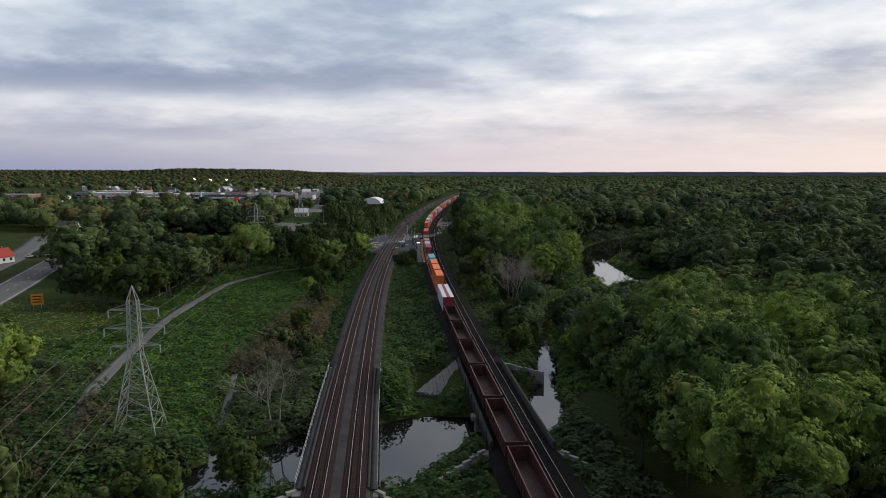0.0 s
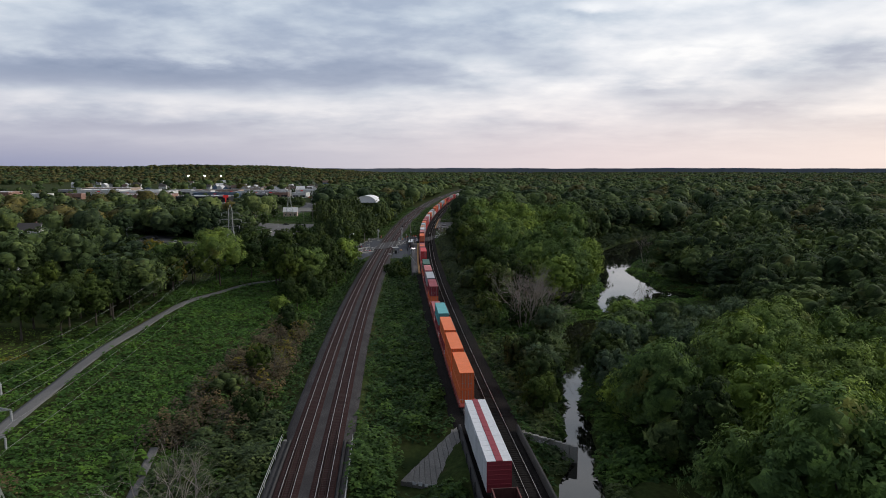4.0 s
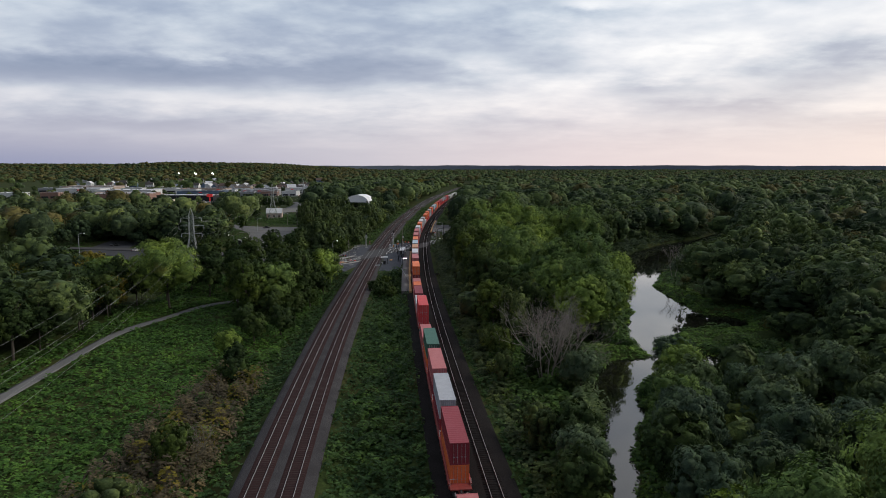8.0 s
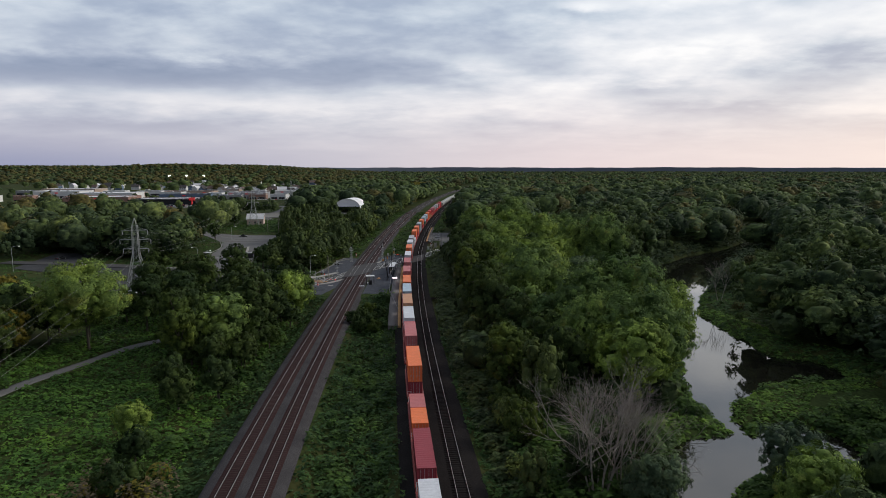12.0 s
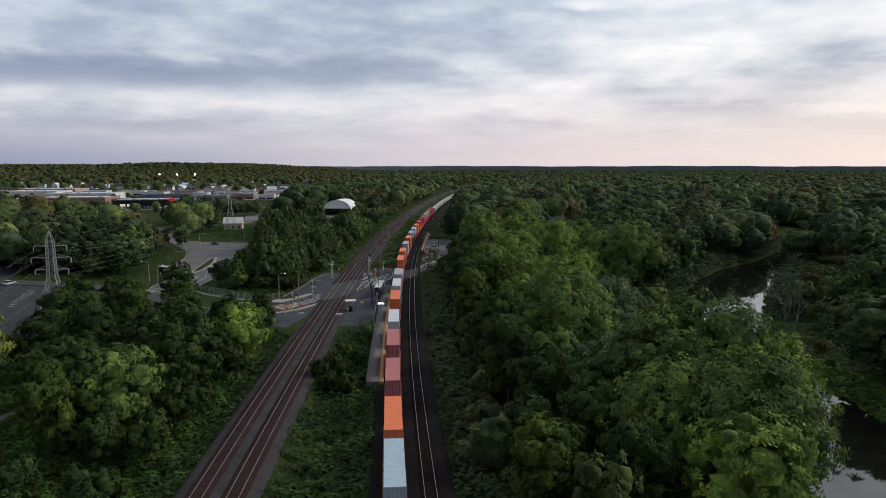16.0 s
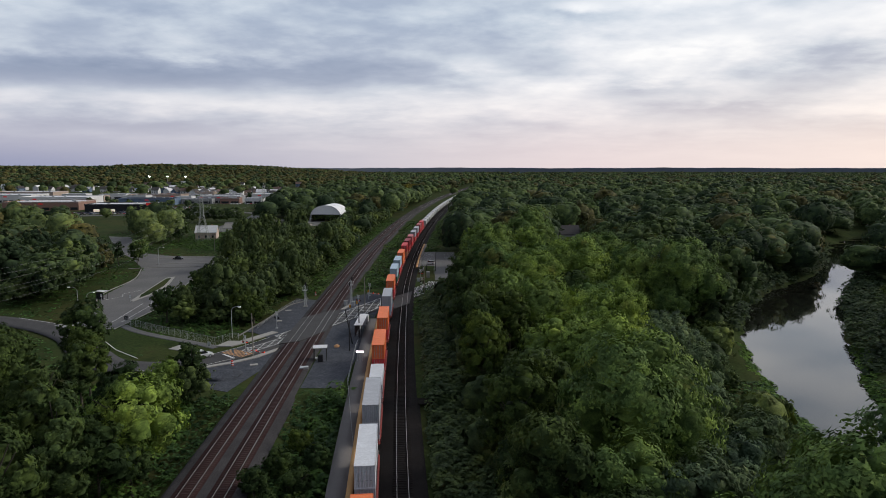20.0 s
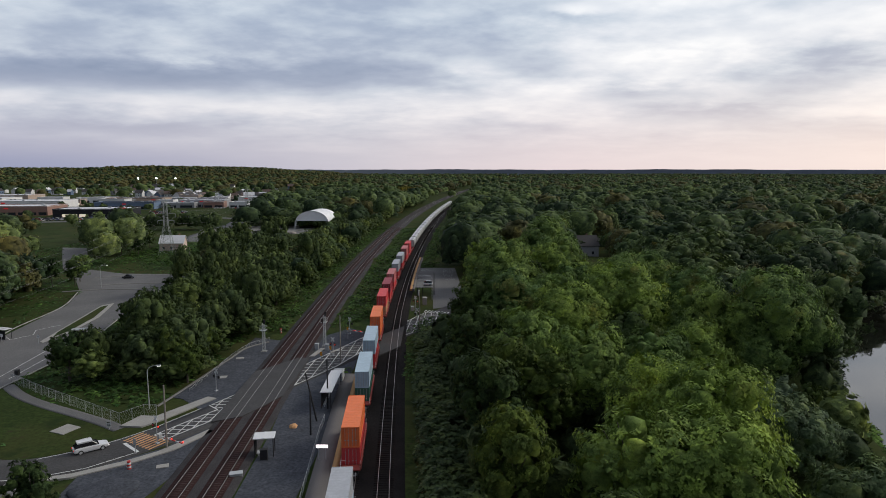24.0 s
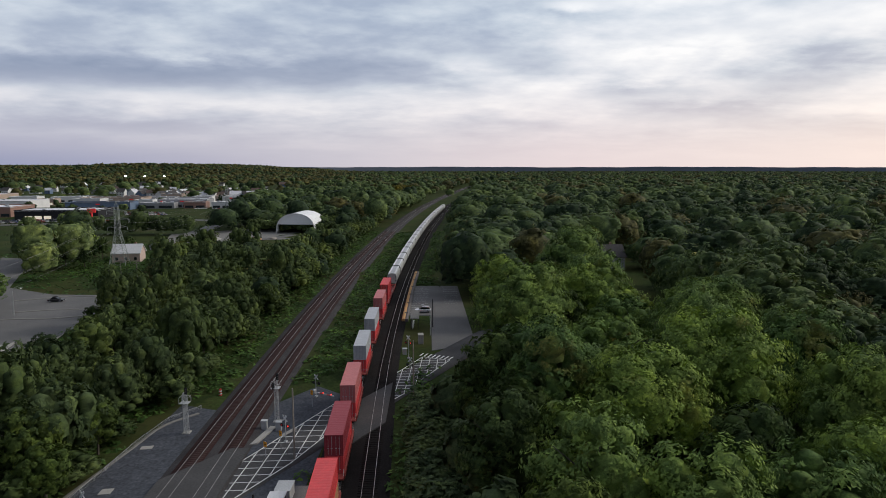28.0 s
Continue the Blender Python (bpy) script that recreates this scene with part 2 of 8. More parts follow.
M = {
    "leaf": leaves("leaf_green", (0.074, 0.126, 0.040), (0.216, 0.306, 0.092), (0.240, 0.215, 0.060)),
    # darker leaves: the shade of the wood's edges is put into the colour
    "leaf_shade": leaves("leaf_shade_green", (0.020, 0.038, 0.015), (0.078, 0.116, 0.040)),
    "leaf_far": leaves("leaf_wood", (0.050, 0.080, 0.034), (0.160, 0.208, 0.084), (0.216, 0.178, 0.060), 0.075),
    "leaf_deep": leaves("leaf_wood_deep", (0.026, 0.046, 0.024), (0.090, 0.124, 0.060), None, 0.075),
    "leaf_pale": leaves("leaf_wood_pale", (0.072, 0.108, 0.042), (0.205, 0.258, 0.098), None, 0.075),
    "leaf_olive": leaves("leaf_wood_olive", (0.069, 0.068, 0.030), (0.185, 0.165, 0.066), None, 0.075),
    "leaf_bush": leaves("leaf_bush", (0.026, 0.056, 0.020), (0.070, 0.128, 0.042), None, 0.15),
    "leaf_meadow": leaves("leaf_meadow", (0.036, 0.086, 0.026), (0.072, 0.148, 0.042), None, 0.12),
    "leaf_brown": leaves("leaf_dry", (0.085, 0.068, 0.045), (0.19, 0.15, 0.095)),
    "leaf_yellow": leaves("leaf_yellow", (0.10, 0.095, 0.02), (0.20, 0.17, 0.035)),
    "leaf_silver": leaves("leaf_silver", (0.055, 0.09, 0.05), (0.13, 0.18, 0.11)),
    "bark": material("bark", (0.10, 0.085, 0.07), 0.9, bump=0.5),
    "deadwood": material("bare_wood", (0.31, 0.275, 0.24), 0.9, bump=0.4),
    "ground": None,
    "ballast": material("ballast", (0.044, 0.041, 0.043), 0.95, grain=9, blotch=0.25, bump=0.8, other=(0.105, 0.098, 0.100), spec=0.08),
    "ballast_rust": material("ballast_rust", (0.038, 0.019, 0.018), 0.95, grain=7, blotch=0.3, bump=0.8, other=(0.062, 0.034, 0.032), spec=0.08),
    "ballast_dark": material("ballast_dark", (0.014, 0.012, 0.012), 0.95, grain=7, blotch=0.3, bump=0.8, other=(0.030, 0.026, 0.025), spec=0.08),
    "rail": material("rail_steel", (0.46, 0.43, 0.42), 0.36, 0.7, 0.15, spec=0.5),
    "rail_rust": material("rail_rust", (0.05, 0.034, 0.030), 0.85, spec=0.1),
    "bridge_dark": material("bridge_steel", (0.075, 0.072, 0.072), 0.85, spread=0.35, blotch=0.6, spec=0.1),
    "wire": material("wire", (0.28, 0.28, 0.28), 0.7),
    "earth": material("dark_earth", (0.018, 0.016, 0.014), 0.95, grain=5, blotch=0.3, bump=0.6, other=(0.032, 0.028, 0.024), spec=0.05),
    "sleeper_oily": material("sleeper_oily", (0.018, 0.015, 0.014), 0.9, per="object", spec=0.1),
    "sleeper": material("sleeper_wood", (0.041, 0.023, 0.021), 0.9, per="object"),
    "asphalt": material("asphalt", (0.052, 0.053, 0.058), 0.9, grain=5, blotch=0.12, bump=0.3, other=(0.085, 0.085, 0.090), spec=0.12),
    "asphalt_old": material("asphalt_old", (0.16, 0.155, 0.155), 0.9, grain=5, blotch=0.1, bump=0.3, other=(0.22, 0.215, 0.21), spec=0.12),
    "asphalt_worn": material("asphalt_worn", (0.074, 0.072, 0.073), 0.9, grain=3, blotch=0.3, bump=0.3, other=(0.108, 0.105, 0.106), spec=0.15),
    "gravel": material("blue_grey_gravel", (0.054, 0.058, 0.070), 0.92, grain=2.2, blotch=0.45, bump=0.5, other=(0.112, 0.120, 0.140), spec=0.15),
    "concrete": material("concrete", (0.36, 0.345, 0.32), 0.9, bump=0.3, blotch=0.5, spread=0.2),
    "concrete_dark": material("concrete_weathered", (0.22, 0.21, 0.195), 0.9, bump=0.4, blotch=0.8, spread=0.35),
    "paint": material("road_paint", (0.72, 0.72, 0.70), 0.8, spread=0.15),
    "paint_orange": material("road_paint_orange", (0.62, 0.34, 0.16), 0.8, spread=0.2),
    "steel": material("galvanised_steel", (0.50, 0.51, 0.52), 0.6, 0.2, 0.2),
    "pylon": material("pylon_steel", (0.40, 0.42, 0.40), 0.6, 0.3, 0.2),
    "dark": material("dark_paint", (0.03, 0.03, 0.032), 0.7),
    "white": material("white_paint", (0.75, 0.75, 0.76), 0.6, spread=0.1),
}


def ground_material():
    """Grass, weeds and earth mixed in patches."""
    m = material("ground_cover", (0.028, 0.046, 0.014), 0.95, grain=1.4, blotch=0.05, bump=0.6, other=(0.062, 0.088, 0.026), spec=0.04)
    tr = m.node_tree
    p = tr.nodes["Principled BSDF"]
    base = p.inputs["Base Color"].links[0].from_socket
    geo = tr.nodes.new("ShaderNodeNewGeometry")
    for scale, lo, hi, tint in ((0.035, 0.45, 0.62, (0.060, 0.060, 0.022)), (0.13, 0.55, 0.66, (0.020, 0.034, 0.012)), (0.5, 0.60, 0.72, (0.050, 0.042, 0.024))):
        n = node(tr, "ShaderNodeTexNoise", Scale=scale, Detail=5.0, Roughness=0.6)
        tr.links.new(geo.outputs["Position"], n.inputs["Vector"])
        base = mixed(tr, ramp(tr, [(lo, (0, 0, 0)), (hi, (0.75, 0.75, 0.75))], n.outputs[0]), base, tint)
    tr.links.new(base, p.inputs["Base Color"])
    return m


M["ground"] = ground_material()


def glowing(name, color, strength):
    m = bpy.data.materials.new(name)
    m.use_nodes = True
    p = m.node_tree.nodes["Principled BSDF"]
    p.inputs["Base Color"].default_value = (*color, 1)
    p.inputs["Emission Color"].default_value = (*color, 1)
    p.inputs["Emission Strength"].default_value = strength
    return m


def water_material():
    m = bpy.data.materials.new("river_water")
    m.use_nodes = True
    tr = m.node_tree
    p = tr.nodes["Principled BSDF"]
    p.inputs["Base Color"].default_value = (0.012, 0.012, 0.009, 1)
    p.inputs["Roughness"].default_value = 0.03
    p.inputs["IOR"].default_value = 1.8
    p.inputs["Specular IOR Level"].default_value = 0.5
    n = node(tr, "ShaderNodeTexNoise", Scale=0.8, Detail=3.0)
    tc = tr.nodes.new("ShaderNodeTexCoord")
    tr.links.new(tc.outputs["Object"], n.inputs["Vector"])
    b = node(tr, "ShaderNodeBump", Strength=0.05, Distance=0.05)
    tr.links.new(n.outputs[0], b.inputs["Height"])
    tr.links.new(b.outputs[0], p.inputs["Normal"])
    return m


M["water"] = water_material()


# ---- helpers for meshes ----
def mesh_object(name, bm, mats, parent=None, smooth=False):
    me = bpy.data.meshes.new(name)
    bm.normal_update()
    bm.to_mesh(me)
    bm.free()
    for mt in mats if isinstance(mats, (list, tuple)) else [mats]:
        me.materials.append(mt)
    if smooth:
        me.shade_smooth()
    ob = new(name, me)
    ob.parent = parent
    return ob


def part(name, bm, mats, parent, label="", smooth=False):
    ob = mesh_object(name, bm, mats, parent, smooth)
    if label:
        tagged(ob, label)
    return ob


def thing(name, m, label, category, group="", kind=""):
    ob = new(name)
    ob.empty_display_size = 0.3
    ob.matrix_world = m
    return tagged(ob, label, category, group, kind)


def box(bm, x0, x1, y0, y1, z0, z1, mat=0, bevel=0.0):
    """A box with optional chamfered edges."""
    v = [bm.verts.new(c) for c in ((x0, y0, z0), (x1, y0, z0), (x1, y1, z0), (x0, y1, z0), (x0, y0, z1), (x1, y0, z1), (x1, y1, z1), (x0, y1, z1))]
    fs = [bm.faces.new([v[i] for i in q]) for q in ((0, 3, 2, 1), (4, 5, 6, 7), (0, 1, 5, 4), (1, 2, 6, 5), (2, 3, 7, 6), (3, 0, 4, 7))]
    for f in fs:
        f.material_index = mat
    if bevel:
        es = list({e for f in fs for e in f.edges})
        r = bmesh.ops.bevel(bm, geom=es, offset=bevel, segments=1, affect="EDGES")
        for f in r["faces"]:
            f.material_index = mat
    return bm


def bar(bm, a, b, w, mat=0, sides=4, w2=None):
    """A straight member from a to b, w thick (w2 at its end)."""
    a, b = Vector(a), Vector(b)
    d = (b - a).normalized()
    u = d.orthogonal().normalized()
    if abs(d.z) < 0.99:
        u = d.cross(Vector((0, 0, 1))).normalized()
    v = d.cross(u)
    w2 = w if w2 is None else w2
    rings = []
    for p, r in ((a, w / 2), (b, w2 / 2)):
        rings.append([bm.verts.new(p + (u * math.cos(k) + v * math.sin(k)) * r * (1.414 if sides == 4 else 1)) for k in [math.tau * (i + 0.5) / sides for i in range(sides)]])
    for i in range(sides):
        j = (i + 1) % sides
        f = bm.faces.new((rings[0][i], rings[0][j], rings[1][j], rings[1][i]))
        f.material_index = mat
    for r in (rings[0][::-1], rings[1]):
        bm.faces.new(r).material_index = mat
    return bm


def from_arrays(name, verts, faces, mat, parent=None, index=None):
    """A mesh from numpy arrays; faces all with the same number of corners."""
    me = bpy.data.meshes.new(name)
    nv, nf, k = len(verts), len(faces), faces.shape[1]
    me.vertices.add(nv)
    me.vertices.foreach_set("co", np.asarray(verts, np.float32).ravel())
    me.loops.add(nf * k)
    me.loops.foreach_set("vertex_index", np.asarray(faces, np.int32).ravel())
    me.polygons.add(nf)
    me.polygons.foreach_set("loop_start", np.arange(0, nf * k, k, dtype=np.int32))
    for mt in mat if isinstance(mat, (list, tuple)) else [mat]:
        me.materials.append(mt)
    if index is not None:
        me.polygons.foreach_set("material_index", np.asarray(index, np.int32))
    me.update(calc_edges=True)
    ob = new(name, me)
    ob.parent = parent
    return ob


def spline(points):
    """A smooth curve x(y) through the points (y, x)."""
    ys, xs = np.array([p[0] for p in points], float), np.array([p[1] for p in points], float)
    d = np.gradient(xs, ys)

    def at(y):
        y = np.asarray(y, float)
        i = np.clip(np.searchsorted(ys, y) - 1, 0, len(ys) - 2)
        h = ys[i + 1] - ys[i]
        s = (y - ys[i]) / h
        v = (2 * s**3 - 3 * s**2 + 1) * xs[i] + (s**3 - 2 * s**2 + s) * h * d[i] + (3 * s**2 - 2 * s**3) * xs[i + 1] + (s**3 - s**2) * h * d[i + 1]
        return np.where(y < ys[0], xs[0] + (y - ys[0]) * d[0], np.where(y > ys[-1], xs[-1] + (y - ys[-1]) * d[-1], v))

    return at


def smooth(a, b, v):
    s = np.clip((v - a) / (b - a), 0, 1)
    return s * s * (3 - 2 * s)


# ---- plan ----
left_line = spline([(-200, 18), (-60, 0.7), (60, -12.8), (100, -17.2), (140, -21.1), (180, -24.6), (220, -27.5), (260, -29.7), (300, -31.4), (340, -32.8), (380, -33.9), (420, -34.6), (460, -35), (500, -35), (540, -34.6), (600, -33.2), (700, -29.5), (800, -24), (916, -15), (1100, 4), (1400, 42), (2000, 130)])
right_line = spline([(-200, 45), (-60, 29.2), (60, 15.8), (100, 11.4), (140, 7.1), (180, 3.1), (220, -0.6), (260, -4), (300, -6.9), (340, -9.2), (380, -11), (420, -12.2), (460, -12.4), (500, -12), (540, -11), (600, -8.9), (680, -5), (760, 0), (860, 8), (1000, 22), (1200, 46), (1500, 90), (2000, 170)])
SPACING = 4.5
WATER_Z = -4.0
RIVER = [(-330, -20, 5), (-220, 12, 4), (-120, 40, 4), (-80, 62, 3), (-45, 78, 3.5), (-30, 89, 7), (-16, 94, 11), (-3, 97, 12), (8, 103, 8), (17, 111, 4.2), (19.5, 124, 2.6), (22, 139, 2.2), (23, 152, 2.2), (25.5, 166, 2.8), (29, 178, 3.4), (32, 190, 4.2), (33, 200, 5.0), (40, 211, 6.2), (47, 217, 4.5), (48.4, 223.5, 1.9), (50, 233, 4.5), (56, 246, 8), (66, 262, 10.5), (68, 290, 7.6), (69, 309, 7.2), (76, 330, 9.5), (82, 345, 11), (93, 370, 12.5), (110, 399, 13), (128, 424, 11), (160, 460, 6.5), (185, 492, 7), (235, 570, 7), (290, 620, 8)]
BAYS = [[(62, 250, 7), (78, 254, 8)], [(42, 210.5, 6.5), (58, 216, 7.0)]]
SPITS = [[(-2, 78, 6), (4, 90, 6), (9, 99, 4.2)], [(77.5, 309, 1.2), (80, 297, 3.0), (85, 280, 4.0), (96, 268, 6), (120, 262, 9)], [(51, 225.5, 1.4), (58, 231, 5.5), (66, 233, 5.5), (80, 237, 7)], [(45.5, 220.8, 0.9), (39, 221.5, 3.4), (32, 224, 5)]]


def seg_dist(x, y, line):
    """How far outside the band round a line of (x, y, half width) a place lies; negative inside."""
    best = np.full(np.shape(x), 1e9)
    for (ax, ay, aw), (bx, by, bw) in zip(line, line[1:]):
        dx, dy = bx - ax, by - ay
        s = np.clip(((x - ax) * dx + (y - ay) * dy) / (dx * dx + dy * dy), 0, 1)
        best = np.minimum(best, np.hypot(x - ax - s * dx, y - ay - s * dy) - (aw + s * (bw - aw)))
    return best


def river_dist(x, y):
    wob = 0.9 * np.sin(x * 0.31 + 1.3 * np.sin(y * 0.17)) + 0.6 * np.sin(y * 0.53 + x * 0.21)
    d = seg_dist(x, y, RIVER) + wob * 0.7
    for bay in BAYS:
        d = np.minimum(d, seg_dist(x, y, bay) + wob * 0.7)
    for spit in SPITS:
        d = np.maximum(d, -seg_dist(x, y, spit) + 0.4 * wob)
    return d


FLATS = [(-9, 2, 112, 128, -3.7, 4), (-58, 10, 316, 446, -0.42, 10), (-7, 14, 425, 522, -0.42, 8), (-235, -60, 300, 640, -0.62, 14), (-270, -122, 130, 300, -2.0, 16), (-900, -120, 640, 1400, -1.0, 60)]


def base_level(x, y):
    """The lie of the land without the banks and the river."""
    side = smooth(-6, 6, x - left_line(y))
    left = -3.0 + 2.3 * smooth(285, 335, y)
    right = -2.4 + 1.7 * smooth(330, 400, y)
    z = left * (1 - side) + right * side
    z = z + 0.35 * np.sin(x * 0.071 + 0.4) * np.cos(y * 0.053) + 0.2 * np.sin(x * 0.19 + y * 0.13)
    for x0, x1, y0, y1, level, m in FLATS:
        a = smooth(x0 - m, x0, x) * smooth(x1 + m, x1, x) * smooth(y0 - m, y0, y) * smooth(y1 + m, y1, y)
        z = z * (1 - a) + level * a
    hill = (36 + 5 * np.sin(x * 0.004) + 4 * np.sin(x * 0.011 + 2)) * smooth(1950, 2900, y) * smooth(-250, -1100, x)
    return z + hill


def ground_level(x, y):
    z = base_level(x, y)
    for line, half in ((left_line(y), 4.9), (right_line(y) - SPACING / 2, 5.0)):
        d = np.abs(x - line) - half
        z = np.maximum(z, np.minimum(-0.62, -0.62 - 0.55 * d))
    d = river_dist(x, y)
    z = np.where(d < 8, np.minimum(z, WATER_Z + 0.16 + 0.42 * np.maximum(d, 0) + np.minimum(d, 0) * 0.6), z)
    return z


def ground_z(x, y):
    return float(ground_level(np.float64(x), np.float64(y)))


def build_ground():
    def axis(lo, a, b, hi, step):
        core = list(np.arange(a, b + step / 2, step))
        out, s, v = [], step, b
        while v < hi:
            s *= 1.16
            v += s
            out.append(min(v, hi))
        inn, s, v = [], step, a
        while v > lo:
            s *= 1.16
            v -= s
            inn.append(max(v, lo))
        return np.array(inn[::-1] + core + out)

    xs, ys = axis(-5200, -130, 130, 5200, 2.0), axis(-600, 30, 560, 5200, 2.0)
    gx, gy = np.meshgrid(xs, ys)
    z = ground_level(gx, gy)
    v = np.stack([gx, gy, z], -1).reshape(-1, 3)
    n = len(xs)
    i = (np.arange(len(ys) - 1)[:, None] * n + np.arange(n - 1)[None]).ravel()
    ob = from_arrays("ground", v, np.stack([i, i + 1, i + n + 1, i + n], -1), M["ground"])
    ob.data.shade_smooth()
    tagged(ob, "green weedy ground with rail embankments and river banks", "ground", kind="structure")


build_ground()


def build_water():
    bm = bmesh.new()
    v = [bm.verts.new(c) for c in ((-340, -40, WATER_Z), (290, -40, WATER_Z), (290, 620, WATER_Z), (-340, 620, WATER_Z))]
    bm.faces.new(v)
    tagged(mesh_object("water", bm, M["water"]), "dark still river water mirroring the sky", "water", kind="structure")


build_water()


def ribbon(name, centre, half, y0, y1, step, z, mat, label, category, thick=0.25, shift=0.0, narrow=None):
    """A strip along a line, with sloping shoulders; narrow: from, to and half width on a bridge."""
    ys = np.arange(y0, y1 + step / 2, step)
    xs = centre(ys) + shift
    hs = np.full(len(ys), half, float)
    if narrow:
        hs[(ys >= narrow[0]) & (ys <= narrow[1])] = narrow[2]
    v = np.array([(x + k * h + e * thick * 1.6, y, z + dz) for x, y, h in zip(xs, ys, hs) for k, e, dz in ((-1, -1, -thick), (-1, 0, 0), (1, 0, 0), (1, 1, -thick))])
    i = np.arange(len(ys) - 1)[:, None] * 4 + np.arange(3)[None]
    i = i.ravel()
    ob = from_arrays(name, v, np.stack([i, i + 1, i + 5, i + 4], -1), mat)
    return tagged(ob, label, category, kind="structure")


def build_track(name, centre, shift, y0, y1, label, wood="sleeper"):
    """Two rails on sleepers."""
    t = thing(name, pose(0, 0, 0), label, "railway track", kind="structure")
    ys = np.concatenate([np.arange(y0, 560, 4.0), np.arange(560, y1 + 1, 12.0)])
    xs = centre(ys) + shift
    for s in (-1, 1):
        prof = [(-0.07, -0.17), (-0.07, -0.155), (-0.02, -0.13), (-0.04, -0.02), (-0.037, 0), (0.037, 0), (0.04, -0.02), (0.02, -0.13), (0.07, -0.155), (0.07, -0.17)]
        v = np.array([(x + s * 0.755 + o, y, dz) for x, y in zip(xs, ys) for o, dz in prof])
        k = len(prof)
        i = (np.arange(len(ys) - 1)[:, None] * k + np.arange(k - 1)[None]).ravel()
        from_arrays("rail", v, np.stack([i, i + k, i + k + 1, i + 1], -1), [M["rail_rust"], M["rail"]], t, np.tile(np.array([0, 0, 0, 0, 1, 0, 0, 0, 0]), len(ys) - 1))
    bm = bmesh.new()
    box(bm, -1.3, 1.3, -0.115, 0.115, -0.20, -0.165, 0, 0.012)
    near = mesh_object("sleeper", bm, M[wood], t)
    me = near.data
    first = True
    rest = []
    k = 0
    for y in np.arange(y0 + 1, 700, 0.62):
        x = float(centre(y)) + shift
        a = math.atan(float(centre(y + 1) - centre(y)))
        if 70 <= y <= (250 if wood == "sleeper" else 112) and k < 290:
            ob = near if first else new("sleeper", me)
            first = False
            ob.parent = t
            ob.matrix_local = pose(x, y, 0, 0, 0, -math.degrees(a))
            k += 1
        else:
            rest.append((x, y, a))
    if rest:
        r = np.array(rest)
        q = np.array([(-1.3, -0.115, -0.2), (1.3, -0.115, -0.2), (1.3, 0.115, -0.2), (-1.3, 0.115, -0.2), (-1.3, -0.115, -0.165), (1.3, -0.115, -0.165), (1.3, 0.115, -0.165), (-1.3, 0.115, -0.165)])
        c, s = np.cos(-r[:, 2]), np.sin(-r[:, 2])
        v = np.stack([q[None, :, 0] * c[:, None] - q[None, :, 1] * s[:, None] + r[:, :1], q[None, :, 0] * s[:, None] + q[None, :, 1] * c[:, None] + r[:, 1:2], np.repeat(q[None, :, 2], len(r), 0)], -1).reshape(-1, 3)
        fq = np.array(((4, 5, 6, 7), (0, 1, 5, 4), (1, 2, 6, 5), (2, 3, 7, 6), (3, 0, 4, 7)))
        fa = (np.arange(len(r))[:, None, None] * 8 + fq[None]).reshape(-1, 4)
        tagged(from_arrays("sleeper_row", v, fa, M[wood], t), kind="stuff")
    return t


ribbon("ballast_left", left_line, 4.6, -150, 2000, 5, -0.2, M["ballast"], "grey crushed-stone bed under two tracks", "ballast", 0.5, narrow=(74, 127, 3.6))
ribbon("ballast_right", lambda y: right_line(y) - SPACING / 2, 4.7, -150, 2000, 5, -0.2, M["ballast_dark"], "dark oily crushed-stone bed under two tracks", "ballast", 0.5, narrow=(86, 131, 3.9))
for k in (-1, 1):
    ribbon("ballast_rust", left_line, 1.55, -150, 700, 5, -0.172, M["ballast_rust"], "rust-stained ballast between the rails", "ballast", 0.012, k * SPACING / 2)
for k, nm in ((-1, "track_west"), (1, "track_middle")):
    build_track(nm, left_line, k * SPACING / 2, -100, 1900, "empty railway track with worn bright rails")
build_track("track_train", right_line, -SPACING, -100, 1900, "railway track under the freight train", "sleeper_oily")
build_track("track_east", right_line, 0.0, -100, 1900, "empty railway track on dark ballast", "sleeper_oily")


def guard_rails():
    """Inner guard rails where the tracks cross the west bridge."""
    t = thing("guard_rails", pose(0, 0, 0), "rusty guard rails between the running rails on the bridge", "railway track", kind="structure")
    ys = np.arange(70, 131, 4.0)
    for c in (-1, 1):
        for o in (-0.42, 0.42):
            prof = [(-0.05, -0.165), (-0.035, -0.03), (0.035, -0.03), (0.05, -0.165)]
            v = np.array([(x + c * SPACING / 2 + o + a, y, z) for x, y in zip(left_line(ys), ys) for a, z in prof])
            i = (np.arange(len(ys) - 1)[:, None] * 4 + np.arange(3)[None]).ravel()
            from_arrays("guard_rail", v, np.stack([i, i + 4, i + 5, i + 1], -1), M["rail_rust"], t)


guard_rails()
ribbon("track_cess", right_line, 1.8, 312, 470, 5, -0.5, M["earth"], "dark bare earth beside the east track", "ground", 0.25, 4.7)

